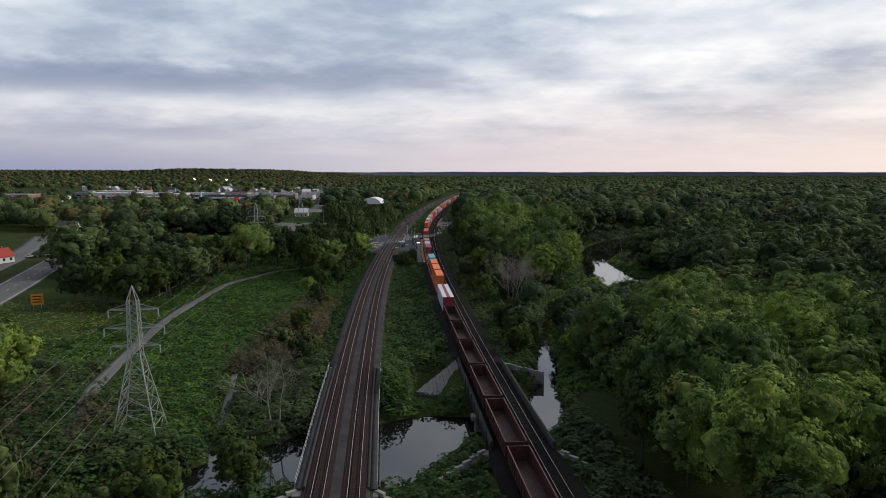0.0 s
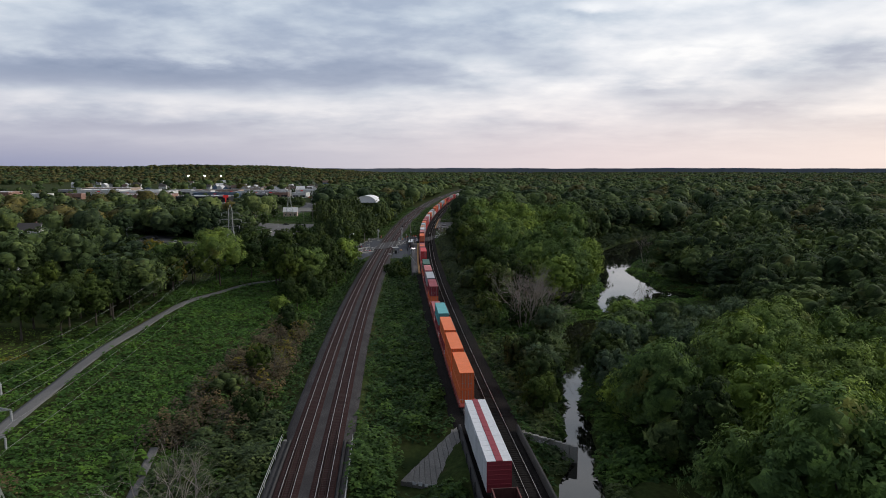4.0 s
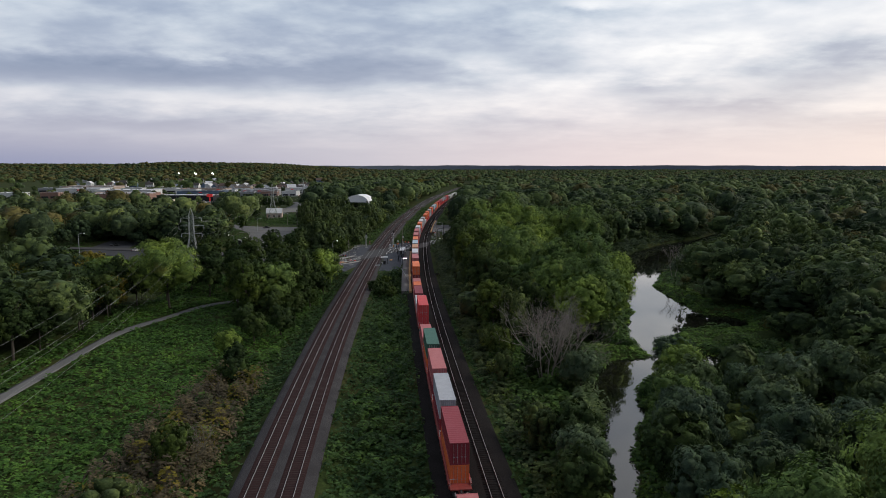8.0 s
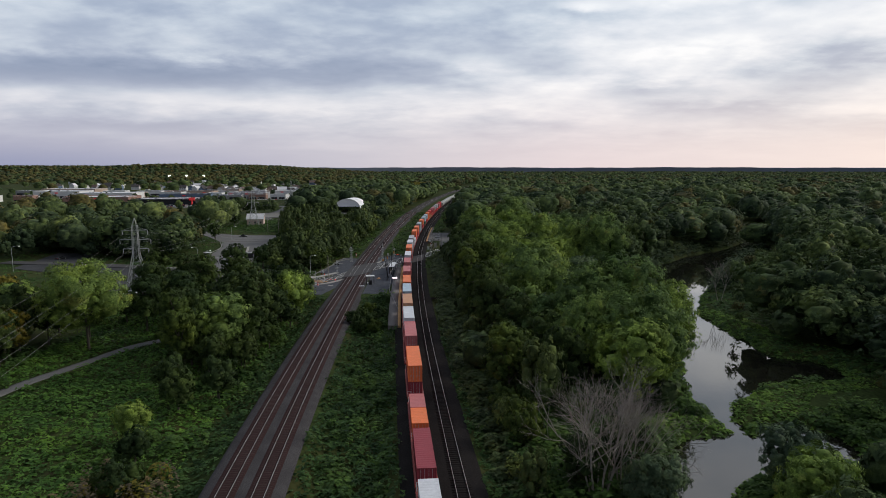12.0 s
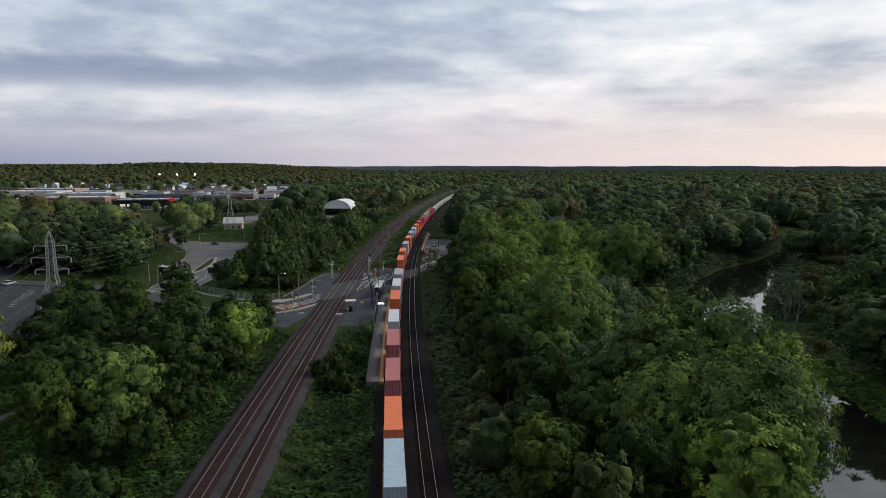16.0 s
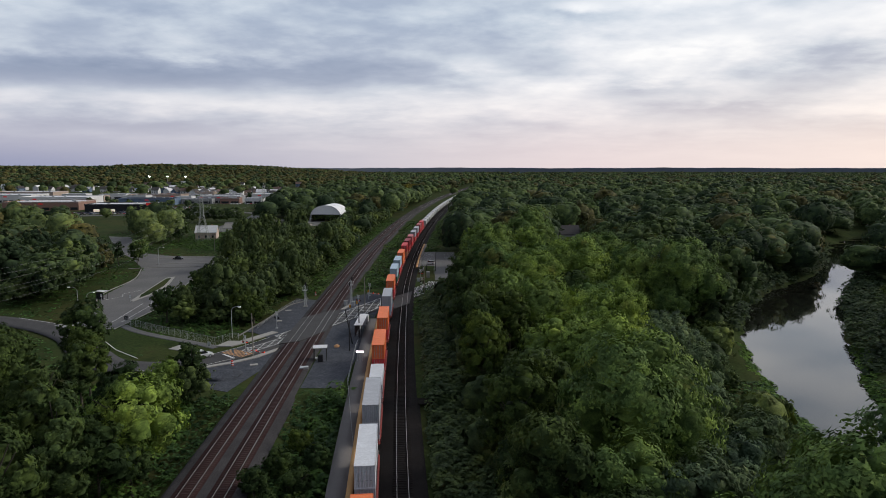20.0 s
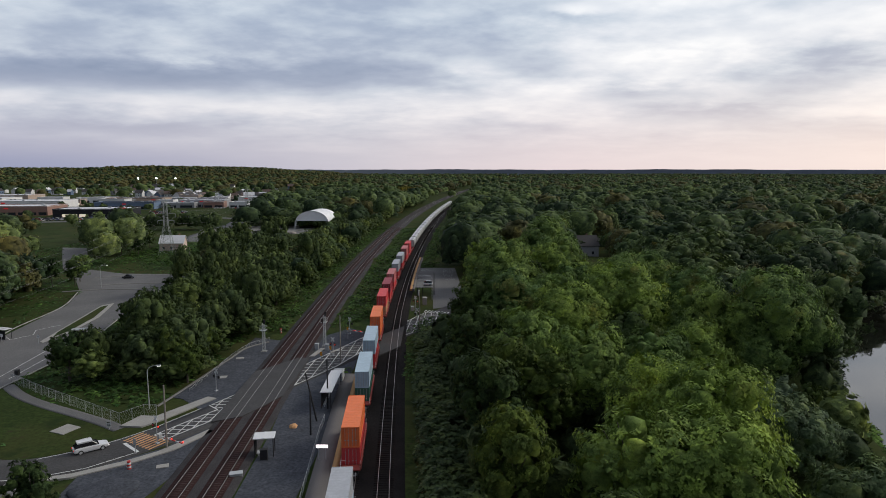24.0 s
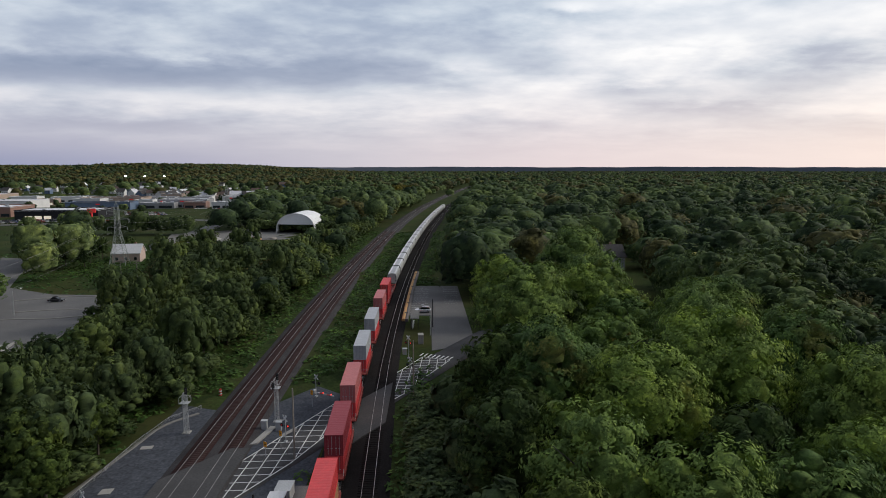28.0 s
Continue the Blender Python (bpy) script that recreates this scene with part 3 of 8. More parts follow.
# ---- trees ----
def crown_cards(rng, n, radius, height, size, lobes, core=0.68, per_tuft=24, skirt=0.08, lobe=(0.30, 0.50), spread=(0.52, 0.74), heart=0.66, calm=0.0):
    """A crown of leaf sprays: lobes spread over an ovoid, tufts over the lobes, small bent leaves over the tufts. Returns verts and triangles."""
    mid = np.array([0, 0, height * (1 + skirt) / 2])
    tall = height * (1 - skirt) / 2
    k = np.arange(lobes)
    up = 1 - (k + 0.5) / lobes * 1.75 + rng.uniform(-0.12, 0.12, lobes)
    up = np.clip(up, -0.85, 0.98)
    turn = k * 2.4 + rng.uniform(-0.5, 0.5, lobes)
    flatr = np.sqrt(1 - up**2)
    d = np.stack([np.cos(turn) * flatr, np.sin(turn) * flatr, up], 1)
    c = mid + d * np.array([radius, radius, tall]) * rng.uniform(*spread, (lobes, 1))
    r = radius * rng.uniform(*lobe, lobes)
    c = np.concatenate([c, [mid]])
    r = np.concatenate([r, [radius * heart]])
    flat = np.array([1, 1, 0.92])
    tufts = max(4, n // per_tuft)
    which = rng.choice(len(c), tufts * 3, p=r**2 / (r**2).sum())
    d = rng.normal(size=(tufts * 3, 3))
    d[:, 2] = np.abs(d[:, 2]) * rng.choice([1, 1, 1, -0.8], tufts * 3)
    d /= np.linalg.norm(d, axis=1)[:, None]
    tc = c[which] + d * (r[which] * rng.uniform(0.88, 1.14, tufts * 3))[:, None] * flat
    deep = (np.linalg.norm((tc[:, None] - c[None]) / flat, axis=2) < r[None] * 0.87).any(1)
    tc, td = tc[~deep][:tufts], d[~deep][:tufts]
    k = rng.integers(0, len(tc), n)
    reach = radius * 0.095 * rng.uniform(0.6, 1.6, len(tc))
    d = rng.normal(size=(n, 3)) + td[k] * 0.9 + np.array([0, 0, 0.25])
    d /= np.linalg.norm(d, axis=1)[:, None]
    p = tc[k] + d * (reach[k] * rng.uniform(0.55, 1.15, n))[:, None]
    out = (tc - mid) / np.array([radius, radius, tall])
    out /= np.linalg.norm(out, axis=1)[:, None] + 1e-6
    nrm = d * 0.5 * (1 - calm) + td[k] * (0.75 - 0.4 * calm) + out[k] * (0.35 + 0.7 * calm) + rng.normal(size=(n, 3)) * (0.24 - 0.1 * calm)
    nrm /= np.linalg.norm(nrm, axis=1)[:, None]
    u = np.cross(nrm, rng.normal(size=(n, 3)))
    u /= np.linalg.norm(u, axis=1)[:, None]
    u *= np.where((u[:, 2] > 0) & (rng.random(n) < 0.85), -1, 1)[:, None]
    w = np.cross(nrm, u)
    s = size * rng.uniform(0.55, 1.4, n)[:, None]
    q = np.stack([p - u * s * 1.0, p + u * s * 0.5 + w * s * 0.46 - nrm * s * 0.15, p + u * s * 0.5 - w * s * 0.46 - nrm * s * 0.15], 1).reshape(-1, 3)
    f = np.arange(n * 3).reshape(n, 3)
    # dense inner foliage, a bumpy lump in every lobe
    for cc, rr in zip(c, r):
        big = calm > 0 and rr > radius * 0.8
        m, levels = (10, (-0.7, -0.2, 0.25, 0.65, 1.1)) if big else (6, (-0.6, 0.15, 0.8))
        th = np.linspace(0, math.tau, m + 1)[:-1] + rng.uniform(0, 1)
        ring = [np.stack([np.cos(th + e) * math.cos(e), np.sin(th + e) * math.cos(e), np.full(m, math.sin(e) * 0.92)], 1) for e in levels]
        v = np.concatenate([*ring, [(0, 0, 0.92)]])
        v = v * rr * (0.95 if big else core) * rng.uniform(0.88, 1.1, (len(v), 1)) * ((1, 1, tall / radius) if big else (1, 1, 1)) + cc
        ids = []
        last = (len(levels) - 1) * m
        for i in range(m):
            j = (i + 1) % m
            for b in range(0, last, m):
                ids += [(b + i, b + j, b + m + j), (b + i, b + m + j, b + m + i)]
            ids.append((last + i, last + j, last + m))
        f = np.concatenate([f, np.array(ids) + len(q)])
        q = np.concatenate([q, v])
    return q, f


def trunk_mesh(rng, height, girth, spread):
    """A tapered trunk with limbs."""
    bm = bmesh.new()
    top = height * 0.62
    lean = Vector((rng.uniform(-0.4, 0.4), rng.uniform(-0.4, 0.4), 0))
    pts = [Vector((0, 0, -0.4)), Vector((0, 0, height * 0.2)) + lean * 0.4, Vector((0, 0, height * 0.42)) + lean, Vector((0, 0, top)) + lean * 1.3]
    for k in range(3):
        bar(bm, pts[k], pts[k + 1], girth * (1 - 0.26 * k), sides=6, w2=girth * (0.74 - 0.26 * k))
    for k in range(6):
        a = rng.uniform(0, math.tau)
        s = pts[1].lerp(pts[3], rng.uniform(0.1, 0.9))
        e = s + Vector((math.cos(a) * spread * rng.uniform(0.4, 0.75), math.sin(a) * spread * rng.uniform(0.4, 0.75), height * rng.uniform(0.12, 0.28)))
        bar(bm, s, e, girth * 0.38, sides=4, w2=girth * 0.1)
    return bm


def tree_kind(seed, height, radius, cards, size, mat, label, lobes=9):
    rng = np.random.default_rng(seed)
    t = thing("tree", pose(0, 0, -500), label, "tree", "trees of the wood")
    part("trunk", trunk_mesh(rng, height, 0.42 + height * 0.012, radius), M["bark"], t)
    q, f = crown_cards(rng, cards, radius, height, size, lobes)
    from_arrays("crown", q, f, M[mat], t).data.shade_smooth()
    return t


KINDS = [
    tree_kind(11, 21, 8.2, 9000, 0.35, "leaf", "broad green leafy tree at the edge of the wood", 17),
    tree_kind(12, 24, 9.4, 11500, 0.36, "leaf", "tall green leafy tree with a rounded crown", 20),
    tree_kind(13, 18, 6.8, 7200, 0.34, "leaf", "medium green leafy tree with an uneven crown", 14),
    tree_kind(14, 19, 4.4, 6400, 0.32, "leaf_shade", "narrow upright leafy tree with shade put into its dark green", 16),
    tree_kind(15, 14, 6.0, 6400, 0.32, "leaf_silver", "pale silvery-green leafy tree by the water", 13),
    tree_kind(16, 17, 6.2, 6400, 0.33, "leaf_yellow", "leafy tree turning yellow in early autumn", 13),
    tree_kind(17, 9, 3.8, 3200, 0.28, "leaf_shade", "small green leafy tree beside the railway", 10),
    tree_kind(18, 17, 5.4, 6400, 0.33, "leaf_shade", "leafy tree with an uneven crown, shade put into its dark green", 15),
]
WIDTH = (8.2, 9.4, 6.8, 4.4, 6.0, 6.2, 3.8, 5.4)
TALL = (21, 24, 18, 19, 14, 17, 9, 17)
RNG = np.random.default_rng(5)


def inside_poly(x, y, poly):
    """Whether places lie inside a polygon."""
    hit = np.zeros(np.shape(x), bool)
    for (ax, ay), (bx, by) in zip(poly, poly[1:] + poly[:1]):
        if ay == by:
            continue
        hit ^= ((ay > y) != (by > y)) & (x < (bx - ax) * (y - ay) / (by - ay) + ax)
    return hit


# open ground where no trees stand
CLEAR = [
    [(-46, 75), (-80, 88), (-84, 130), (-92, 190), (-93, 235), (-80, 256), (-62, 260), (-50, 232), (-44, 190), (-40, 130)],
    [(-200, 100), (-84, 88), (-88, 190), (-100, 200), (-128, 215), (-150, 200)],
    [(-420, 190), (-120, 130), (-120, 185), (-165, 265), (-185, 330), (-250, 420), (-420, 420)],
    [(-62, 316), (-8, 316), (-14, 404), (-11, 396), (1, 396), (10, 418), (17, 432), (26, 452), (14, 458), (4, 464), (3, 514), (-14, 514), (-14, 404), (-40, 404), (-47, 400), (-49, 360), (-56, 352)],
    [(-190, 300), (-108, 284), (-93, 284), (-95, 306), (-92, 322), (-88, 340), (-74, 328), (-58, 324), (-40, 326), (-40, 352), (-50, 355), (-64, 358), (-77, 370), (-78, 392), (-84, 428), (-91, 470), (-90, 514), (-150, 520), (-170, 560), (-200, 600), (-225, 600), (-160, 500), (-125, 440), (-118, 390), (-160, 400), (-190, 420)],
    [(-146, 484), (-98, 498), (-98, 518), (-150, 524)],
    [(-144, 520), (-100, 516), (-116, 566), (-120, 584), (-152, 584)],
    [(50, 224), (50, 250), (86, 256), (96, 246), (72, 226)],
    [(-170, 595), (-62, 590), (-58, 650), (-62, 690), (-110, 700), (-230, 720)],
    [(-900, 600), (-215, 610), (-180, 640), (-140, 735), (-165, 820), (-190, 1080), (-330, 1110), (-900, 1120)],
    [(58, 525), (86, 525), (86, 575), (58, 575)],
    [(-76, 196), (-36, 196), (-36, 242), (-56, 243), (-70, 262), (-76, 262)],
    [(-94, 336), (-44, 336), (-44, 366), (-94, 366)],
    [(-51, 92), (-31, 92), (-33, 136), (-49, 136)],
    [(34, 440), (54, 440), (64, 468), (80, 530), (56, 530), (43, 468)],
]


def free(x, y, gap=2.0):
    """1 where trees may stand."""
    ok = np.abs(x - left_line(y)) > 9 + gap
    rl = right_line(y)
    ok &= ((x - rl) > 6.5 + gap + 3.2 * smooth(240, 300, y)) | ((x - rl) < -11 - gap)
    ok &= ~((x > left_line(y)) & (x < rl))
    rd = river_dist(x, y)
    ok &= rd > np.where((x > 10) & (y > 100) & (y < 350), 4.8, 2.0)
    ok &= seg_dist(x, y, [(-85.3, 222, 2.2), (-83.8, 242, 2.2), (-79.8, 256, 2.2), (-74, 270, 2.2), (-64, 284, 2.2), (-55, 296, 2.2), (-51, 307, 2.2), (-53, 319, 2.2), (-57, 328, 2.2)]) > 1.2
    for poly in CLEAR:
        ok &= ~inside_poly(x, y, poly)
    return ok


def scatter(x0, x1, y0, y1, step, rng, test=free):
    """Jittered places on a grid."""
    gx, gy = np.meshgrid(np.arange(x0, x1, step), np.arange(y0, y1, step))
    gx = gx + (np.arange(gx.shape[0])[:, None] % 2) * step / 2
    p = np.stack([gx.ravel(), gy.ravel()], 1) + rng.uniform(-0.38, 0.38, (gx.size, 2)) * step
    return p[test(p[:, 0], p[:, 1])]


def low_growth(x, y):
    """1 where only small trees grow: between the railway and the river, beside the tracks, and before the town."""
    near = smooth(112, 122, y) * smooth(230, 218, y) * smooth(38, 32, x - 0.55 * (y - 165)) * smooth(4, 8, x)
    left = smooth(215, 190, y) * smooth(-52, -46, x) * smooth(-10, -20, x) * smooth(-80, -60, y)
    fore = smooth(106, 98, y) * smooth(-16, -20, x)
    strip_ = smooth(14, 11, np.abs(x - left_line(y))) * smooth(250, 290, y)
    works = 0.85 * smooth(-122, -110, x) * smooth(-30, -38, x) * smooth(350, 362, y) * smooth(760, 720, y)
    pond = smooth(48, 54, x) * smooth(278, 286, y) * smooth(338, 328, y) * smooth(76, 70, x)
    near = np.maximum(near, pond)
    return np.maximum(np.maximum(np.maximum(near, left), np.maximum(strip_, fore)), works)


LOOP_TREES = ((-156, 560, 7, 0.6), (-149, 566, 7, 0.66), (-158, 575, 2, 0.55), (-146, 556, 6, 1.0), (-152, 582, 7, 0.6), (-160, 590, 2, 0.6), (-144, 590, 6, 1.1), (-168, 600, 7, 0.7), (-178, 606, 2, 0.6), (-128, 470, 7, 0.6), (-133, 482, 2, 0.6), (-136, 470, 3, 0.6))


def clear_of_tracks(x, y, reach):
    """x moved sideways until a crown of that reach hangs over no track."""
    rl, ll = float(right_line(y)), float(left_line(y))
    if x > rl:
        return max(x, rl + reach * 1.15 + 6.6 + 2.6 * float(smooth(225, 270, y)))
    if x < ll:
        return min(x, ll - 4.8 - reach * 1.1)
    return x


def plant(kind, x, y, s, tall=1.0, turn=0.0, sink=0.0):
    t = copy_thing(KINDS[kind], pose(x, y, ground_z(x, y) - sink, 0, 0, turn))
    t.scale = (s, s, s * tall)
    return t


def bank_cap(x, y):
    """The greatest height of trees towards the pond's shores."""
    rd = float(river_dist(np.float64(x), np.float64(y)))
    if 24 < x < 70 and 256 < y < 360:
        return 0.70 * rd - 0.5
    if 50 < x < 84 and 183 < y < 248:
        return 0.5 * rd
    if 34 < x < 80 and 150 < y < 207:
        return min(12.0, 3 + 0.6 * rd)
    if 76 < x < 112 and 288 < y < 340:
        return 0.25 * rd + 1
    if 84 < x < 150 and 330 < y < 440:
        return 0.4 * rd + 2
    return 99.0


def bank_caps(p):
    return np.array([bank_cap(x, y) for x, y in p])


def woods():
    near = scatter(-100, 115, 30, 475, 11.8, RNG)
    d = np.minimum(np.abs(near[:, 0] - right_line(near[:, 1])), np.abs(near[:, 0] - left_line(near[:, 1])))
    order = np.argsort(d + RNG.uniform(0, 12, len(d)))
    pick, rest = near[order[:240]], near[order[240:]]
    for i, (x, y) in enumerate(((-19.5, 283), (-22, 277), (-18.4, 290), (-23, 288), (-18, 276), (-21.5, 295), (-24.5, 282))):
        plant(6, x, y, 0.6, 0.9, 50 * i, 0.6)
    # pale willows on both banks of the narrow channel
    for i, (x, y, k, s) in enumerate(((15.5, 139, 6, 0.95), (15.8, 149, 6, 1.1), (18, 157, 4, 0.68), (18.5, 165, 6, 1.05), (25, 192, 4, 0.7), (24, 201, 6, 1.1),
                                      (29, 137, 2, 0.62), (30, 146, 4, 0.8), (29.5, 155, 6, 1.3), (34, 163, 4, 0.85), (36, 171, 2, 0.68), (40, 179, 4, 0.85), (42, 188, 2, 0.66), (44, 197, 4, 0.74))):
        plant(k, x, y, s, 1.0, 61 * i, 0.3)
    # tall trees on the west bank of the pond
    for i, (x, y) in enumerate(((36, 233), (41, 242), (45, 250), (36, 251), (30, 240), (30, 250))):
        k = (1, 0, 2, 1, 2)[i % 5]
        s = 0.88 + 0.05 * (i % 4)
        plant(k, x, y, s, 1.0, 47 * i)
    # a yellowing group beside the line, far off
    for i, (x, y) in enumerate(((-30, 1070), (-38, 1082), (-45, 1075), (-34, 1095), (-50, 1092), (-42, 1104))):
        plant(5, x, y, 1.25, 1.0, 47 * i)
    # a clump of tall trees between the highway and the path
    for i, (x, y) in enumerate(((-117, 192), (-108, 190), (-99, 192), (-112, 201), (-103, 202), (-94.5, 200), (-121, 205), (-97, 213), (-107, 214), (-118, 218))):
        plant((7, 3, 7, 3)[i % 4], x, y, 0.95, 0.92, 70 * i)
    # groups of trees round the bus loop
    for i, (x, y, k, q) in enumerate(LOOP_TREES):
        plant(k, x, y, q, 1.0, 53 * i)
    # single small trees at the meadow's edge
    for i, (x, y, k, q) in enumerate(((-49, 214, 2, 0.42), (-45, 206, 6, 0.7), (-47, 226, 6, 0.9), (-42, 232, 6, 1.0), (-44, 196, 6, 0.55), (-52, 235, 6, 0.9))):
        plant(k, x, y, q, 1.0, 80 * i)
    # the edge of the wood west of the path
    edge = scatter(-160, -90, 204, 306, 8.2, RNG)
    edge = edge[inside_poly(edge[:, 0], edge[:, 1], [(-92, 226), (-94, 204), (-112, 222), (-136, 250), (-152, 296), (-118, 300), (-100, 282), (-93, 262)])]
    for i, (x, y) in enumerate(edge):
        plant((3, 7, 3, 5, 7, 2)[i % 6], x, y, RNG.uniform(0.72, 0.98), 1.0, 37 * i)
    # upright trees between the path and the railway
    belt = scatter(-86, -36, 241, 332, 6.6, RNG)
    belt = belt[inside_poly(belt[:, 0], belt[:, 1], [(-72, 280), (-66, 258), (-53, 241), (-42, 241), (-39, 258), (-41, 310), (-45, 317), (-62, 309), (-60, 300), (-72, 290)])]
    for i, (x, y) in enumerate(belt):
        k = ((2, 3, 7, 3, 6)[i % 5] if y > 285 else (3, 3, 7, 3, 6)[i % 5]) if y > 254 else 6
        s = RNG.uniform(0.72, 1.08) * (0.68 if y > 303 else 1.0)
        plant(k, clear_of_tracks(x, y, WIDTH[k] * s), y, s, 1.0, 37 * i)
    for x, y in pick:
        low = float(low_growth(np.float64(x), np.float64(y)))
        wet = river_dist(x, y) < 14 and y > 120
        if low > 0.5:
            k, s = 6, RNG.uniform(0.75, 1.2) * (0.8 if x > 5 else 1.0)
        else:
            west = x < -40 and y > 230
            odds = [0.27, 0.28, 0.18, 0.06, 0.02, 0.05, 0.02, 0.12] if not wet else [0.24, 0.24, 0.18, 0.06, 0.15, 0.03, 0.02, 0.08]
            if west:
                odds = [0.06, 0.02, 0.12, 0.38, 0.0, 0.06, 0.02, 0.34]
            k, s = RNG.choice(8, p=odds), RNG.uniform(0.72, 1.0) if west else RNG.uniform(0.76, 1.06)
            # the shaded edge beside the track is painted by the darker tree kind
            if 0 < x - float(right_line(y)) < 23 and y > 225:
                k = 7
        x = clear_of_tracks(x, y, WIDTH[k] * s)
        cap = bank_cap(x, y)
        if TALL[k] * s > cap:
            k = 4 if cap > 8 else 6
            s = min(1.0, cap / TALL[k])
            if s < 0.4:
                continue
        plant(k, x, y, s, RNG.uniform(0.88, 1.06), RNG.uniform(0, 360))
    far = scatter(-700, 800, -120, 1100, 17.5, RNG)
    far = far[~((far[:, 0] > -100) & (far[:, 0] < 115) & (far[:, 1] > 30) & (far[:, 1] < 475))]
    far = far[(far[:, 1] > 30) | (np.abs(far[:, 0]) > 45)]
    far = far[seg_dist(far[:, 0], far[:, 1], [(-80, -120, 24), (-104, -20, 24), (-119, 55, 24), (-140, 120, 24)]) > 0]
    far = far[np.abs(far[:, 0]) < np.maximum(0.74 * far[:, 1] + 80, 260)]
    far = far[~((far[:, 0] < -190) & (far[:, 1] < 420)) | (RNG.random(len(far)) < 0.55)]
    r = np.hypot(far[:, 0], far[:, 1] - 250)
    grow("wood_near", np.concatenate([rest, far[r < 230]]), 2100, 0.64, 1.42, 20, (0.42, 0.20, 0.32, 0.06))
    west_side = (far[:, 0] < -60) & (far[:, 1] < 640)
    mid = (r >= 230) & (r < 520)
    grow("wood_mid", far[mid & ~west_side], 640, 0.85, 1.55, 8, (0.38, 0.36, 0.20, 0.06))
    grow("wood_west", far[mid & west_side], 560, 0.8, 1.25, 9, (0.34, 0.22, 0.24, 0.20))
    young = scatter(-175, 60, 45, 740, 6.6, RNG)
    young = young[~((young[:, 1] > 360) & (young[:, 1] < 505) & (young[:, 0] < np.interp(young[:, 1], (364, 392, 425, 470, 500), (-71, -72, -79, -89, -89))))]
    young = young[low_growth(young[:, 0], young[:, 1]) > 0.45]
    young = young[(young[:, 0] < 0) | (RNG.random(len(young)) < 0.6)]
    young = young[(young[:, 1] > 218) | (young[:, 0] > 0) | (RNG.random(len(young)) < 0.35)]
    grow("young_wood", young, 1250, 0.62, 1.2, 14, (0.10, 0.90, 0.0, 0.0))
    tall = scatter(-108, -46, 362, 600, 10.5, RNG)
    tall = tall[(RNG.random(len(tall)) < 0.6) & (tall[:, 0] > np.interp(tall[:, 1], (364, 392, 425, 470, 500), (-72, -73, -80, -90, -90)))]
    grow("tall_young_wood", tall, 1300, 0.36, 0.62, 18, (0.16, 0.84, 0.0, 0.0))
    row = np.stack([np.arange(-208, -152, 4.0), 690 + 3 * np.sin(np.arange(14))], 1)
    grow("conifer_row", row, 500, 0.5, 0.84, 12, (0.0, 1.0, 0.0, 0.0))
    loop = scatter(-196, -118, 394, 486, 8.4, RNG)
    loop = loop[~inside_poly(loop[:, 0], loop[:, 1], [(-160, 386), (-192, 396), (-192, 420), (-160, 412)])]
    grow("roadside_wood", loop, 900, 0.5, 0.9, 16, (0.2, 0.72, 0.03, 0.05))
    under = scatter(-60, 120, 120, 470, 9.0, RNG)
    under = under[(under[:, 0] > right_line(under[:, 1]) + 8) & (river_dist(under[:, 0], under[:, 1]) > 6) & (bank_caps(under) > 6)]
    grow("understorey", under, 300, 0.95, 0.55, 9, (0.2, 0.75, 0.05, 0.0))
    grow("wood_far", far[r >= 520], 130, 1.7, 1.6, 4, (0.40, 0.20, 0.32, 0.08))
    def open_country(x, y):
        return (RNG.random(len(x)) < np.where((x < -150) & (x > -1100) & (y < 1950), np.where((x < -500) | ((x > -480) & (x < -190) & (y < 1330)), 0.10, 0.3), 0.9)) & (np.abs(x - left_line(y)) > 14) & (np.abs(x - right_line(y)) > 14) & (np.abs(x) < 0.85 * y - 120)

    dist = np.concatenate([scatter(-2000, 2000, 1100, 2350, 21.0, RNG, open_country), scatter(-2800, 2800, 2350, 4300, 33.0, RNG, open_country)])
    hill = (dist[:, 0] < -150 - 0.06 * dist[:, 1]) & (dist[:, 1] > 1500)
    grow("wood_hill", dist[hill], 30, 3.0, 1.7, 3, (0.16, 0.24, 0.04, 0.56))
    grow("wood_distant", dist[~hill], 30, 3.0, 1.7, 3, (0.32, 0.16, 0.26, 0.26))


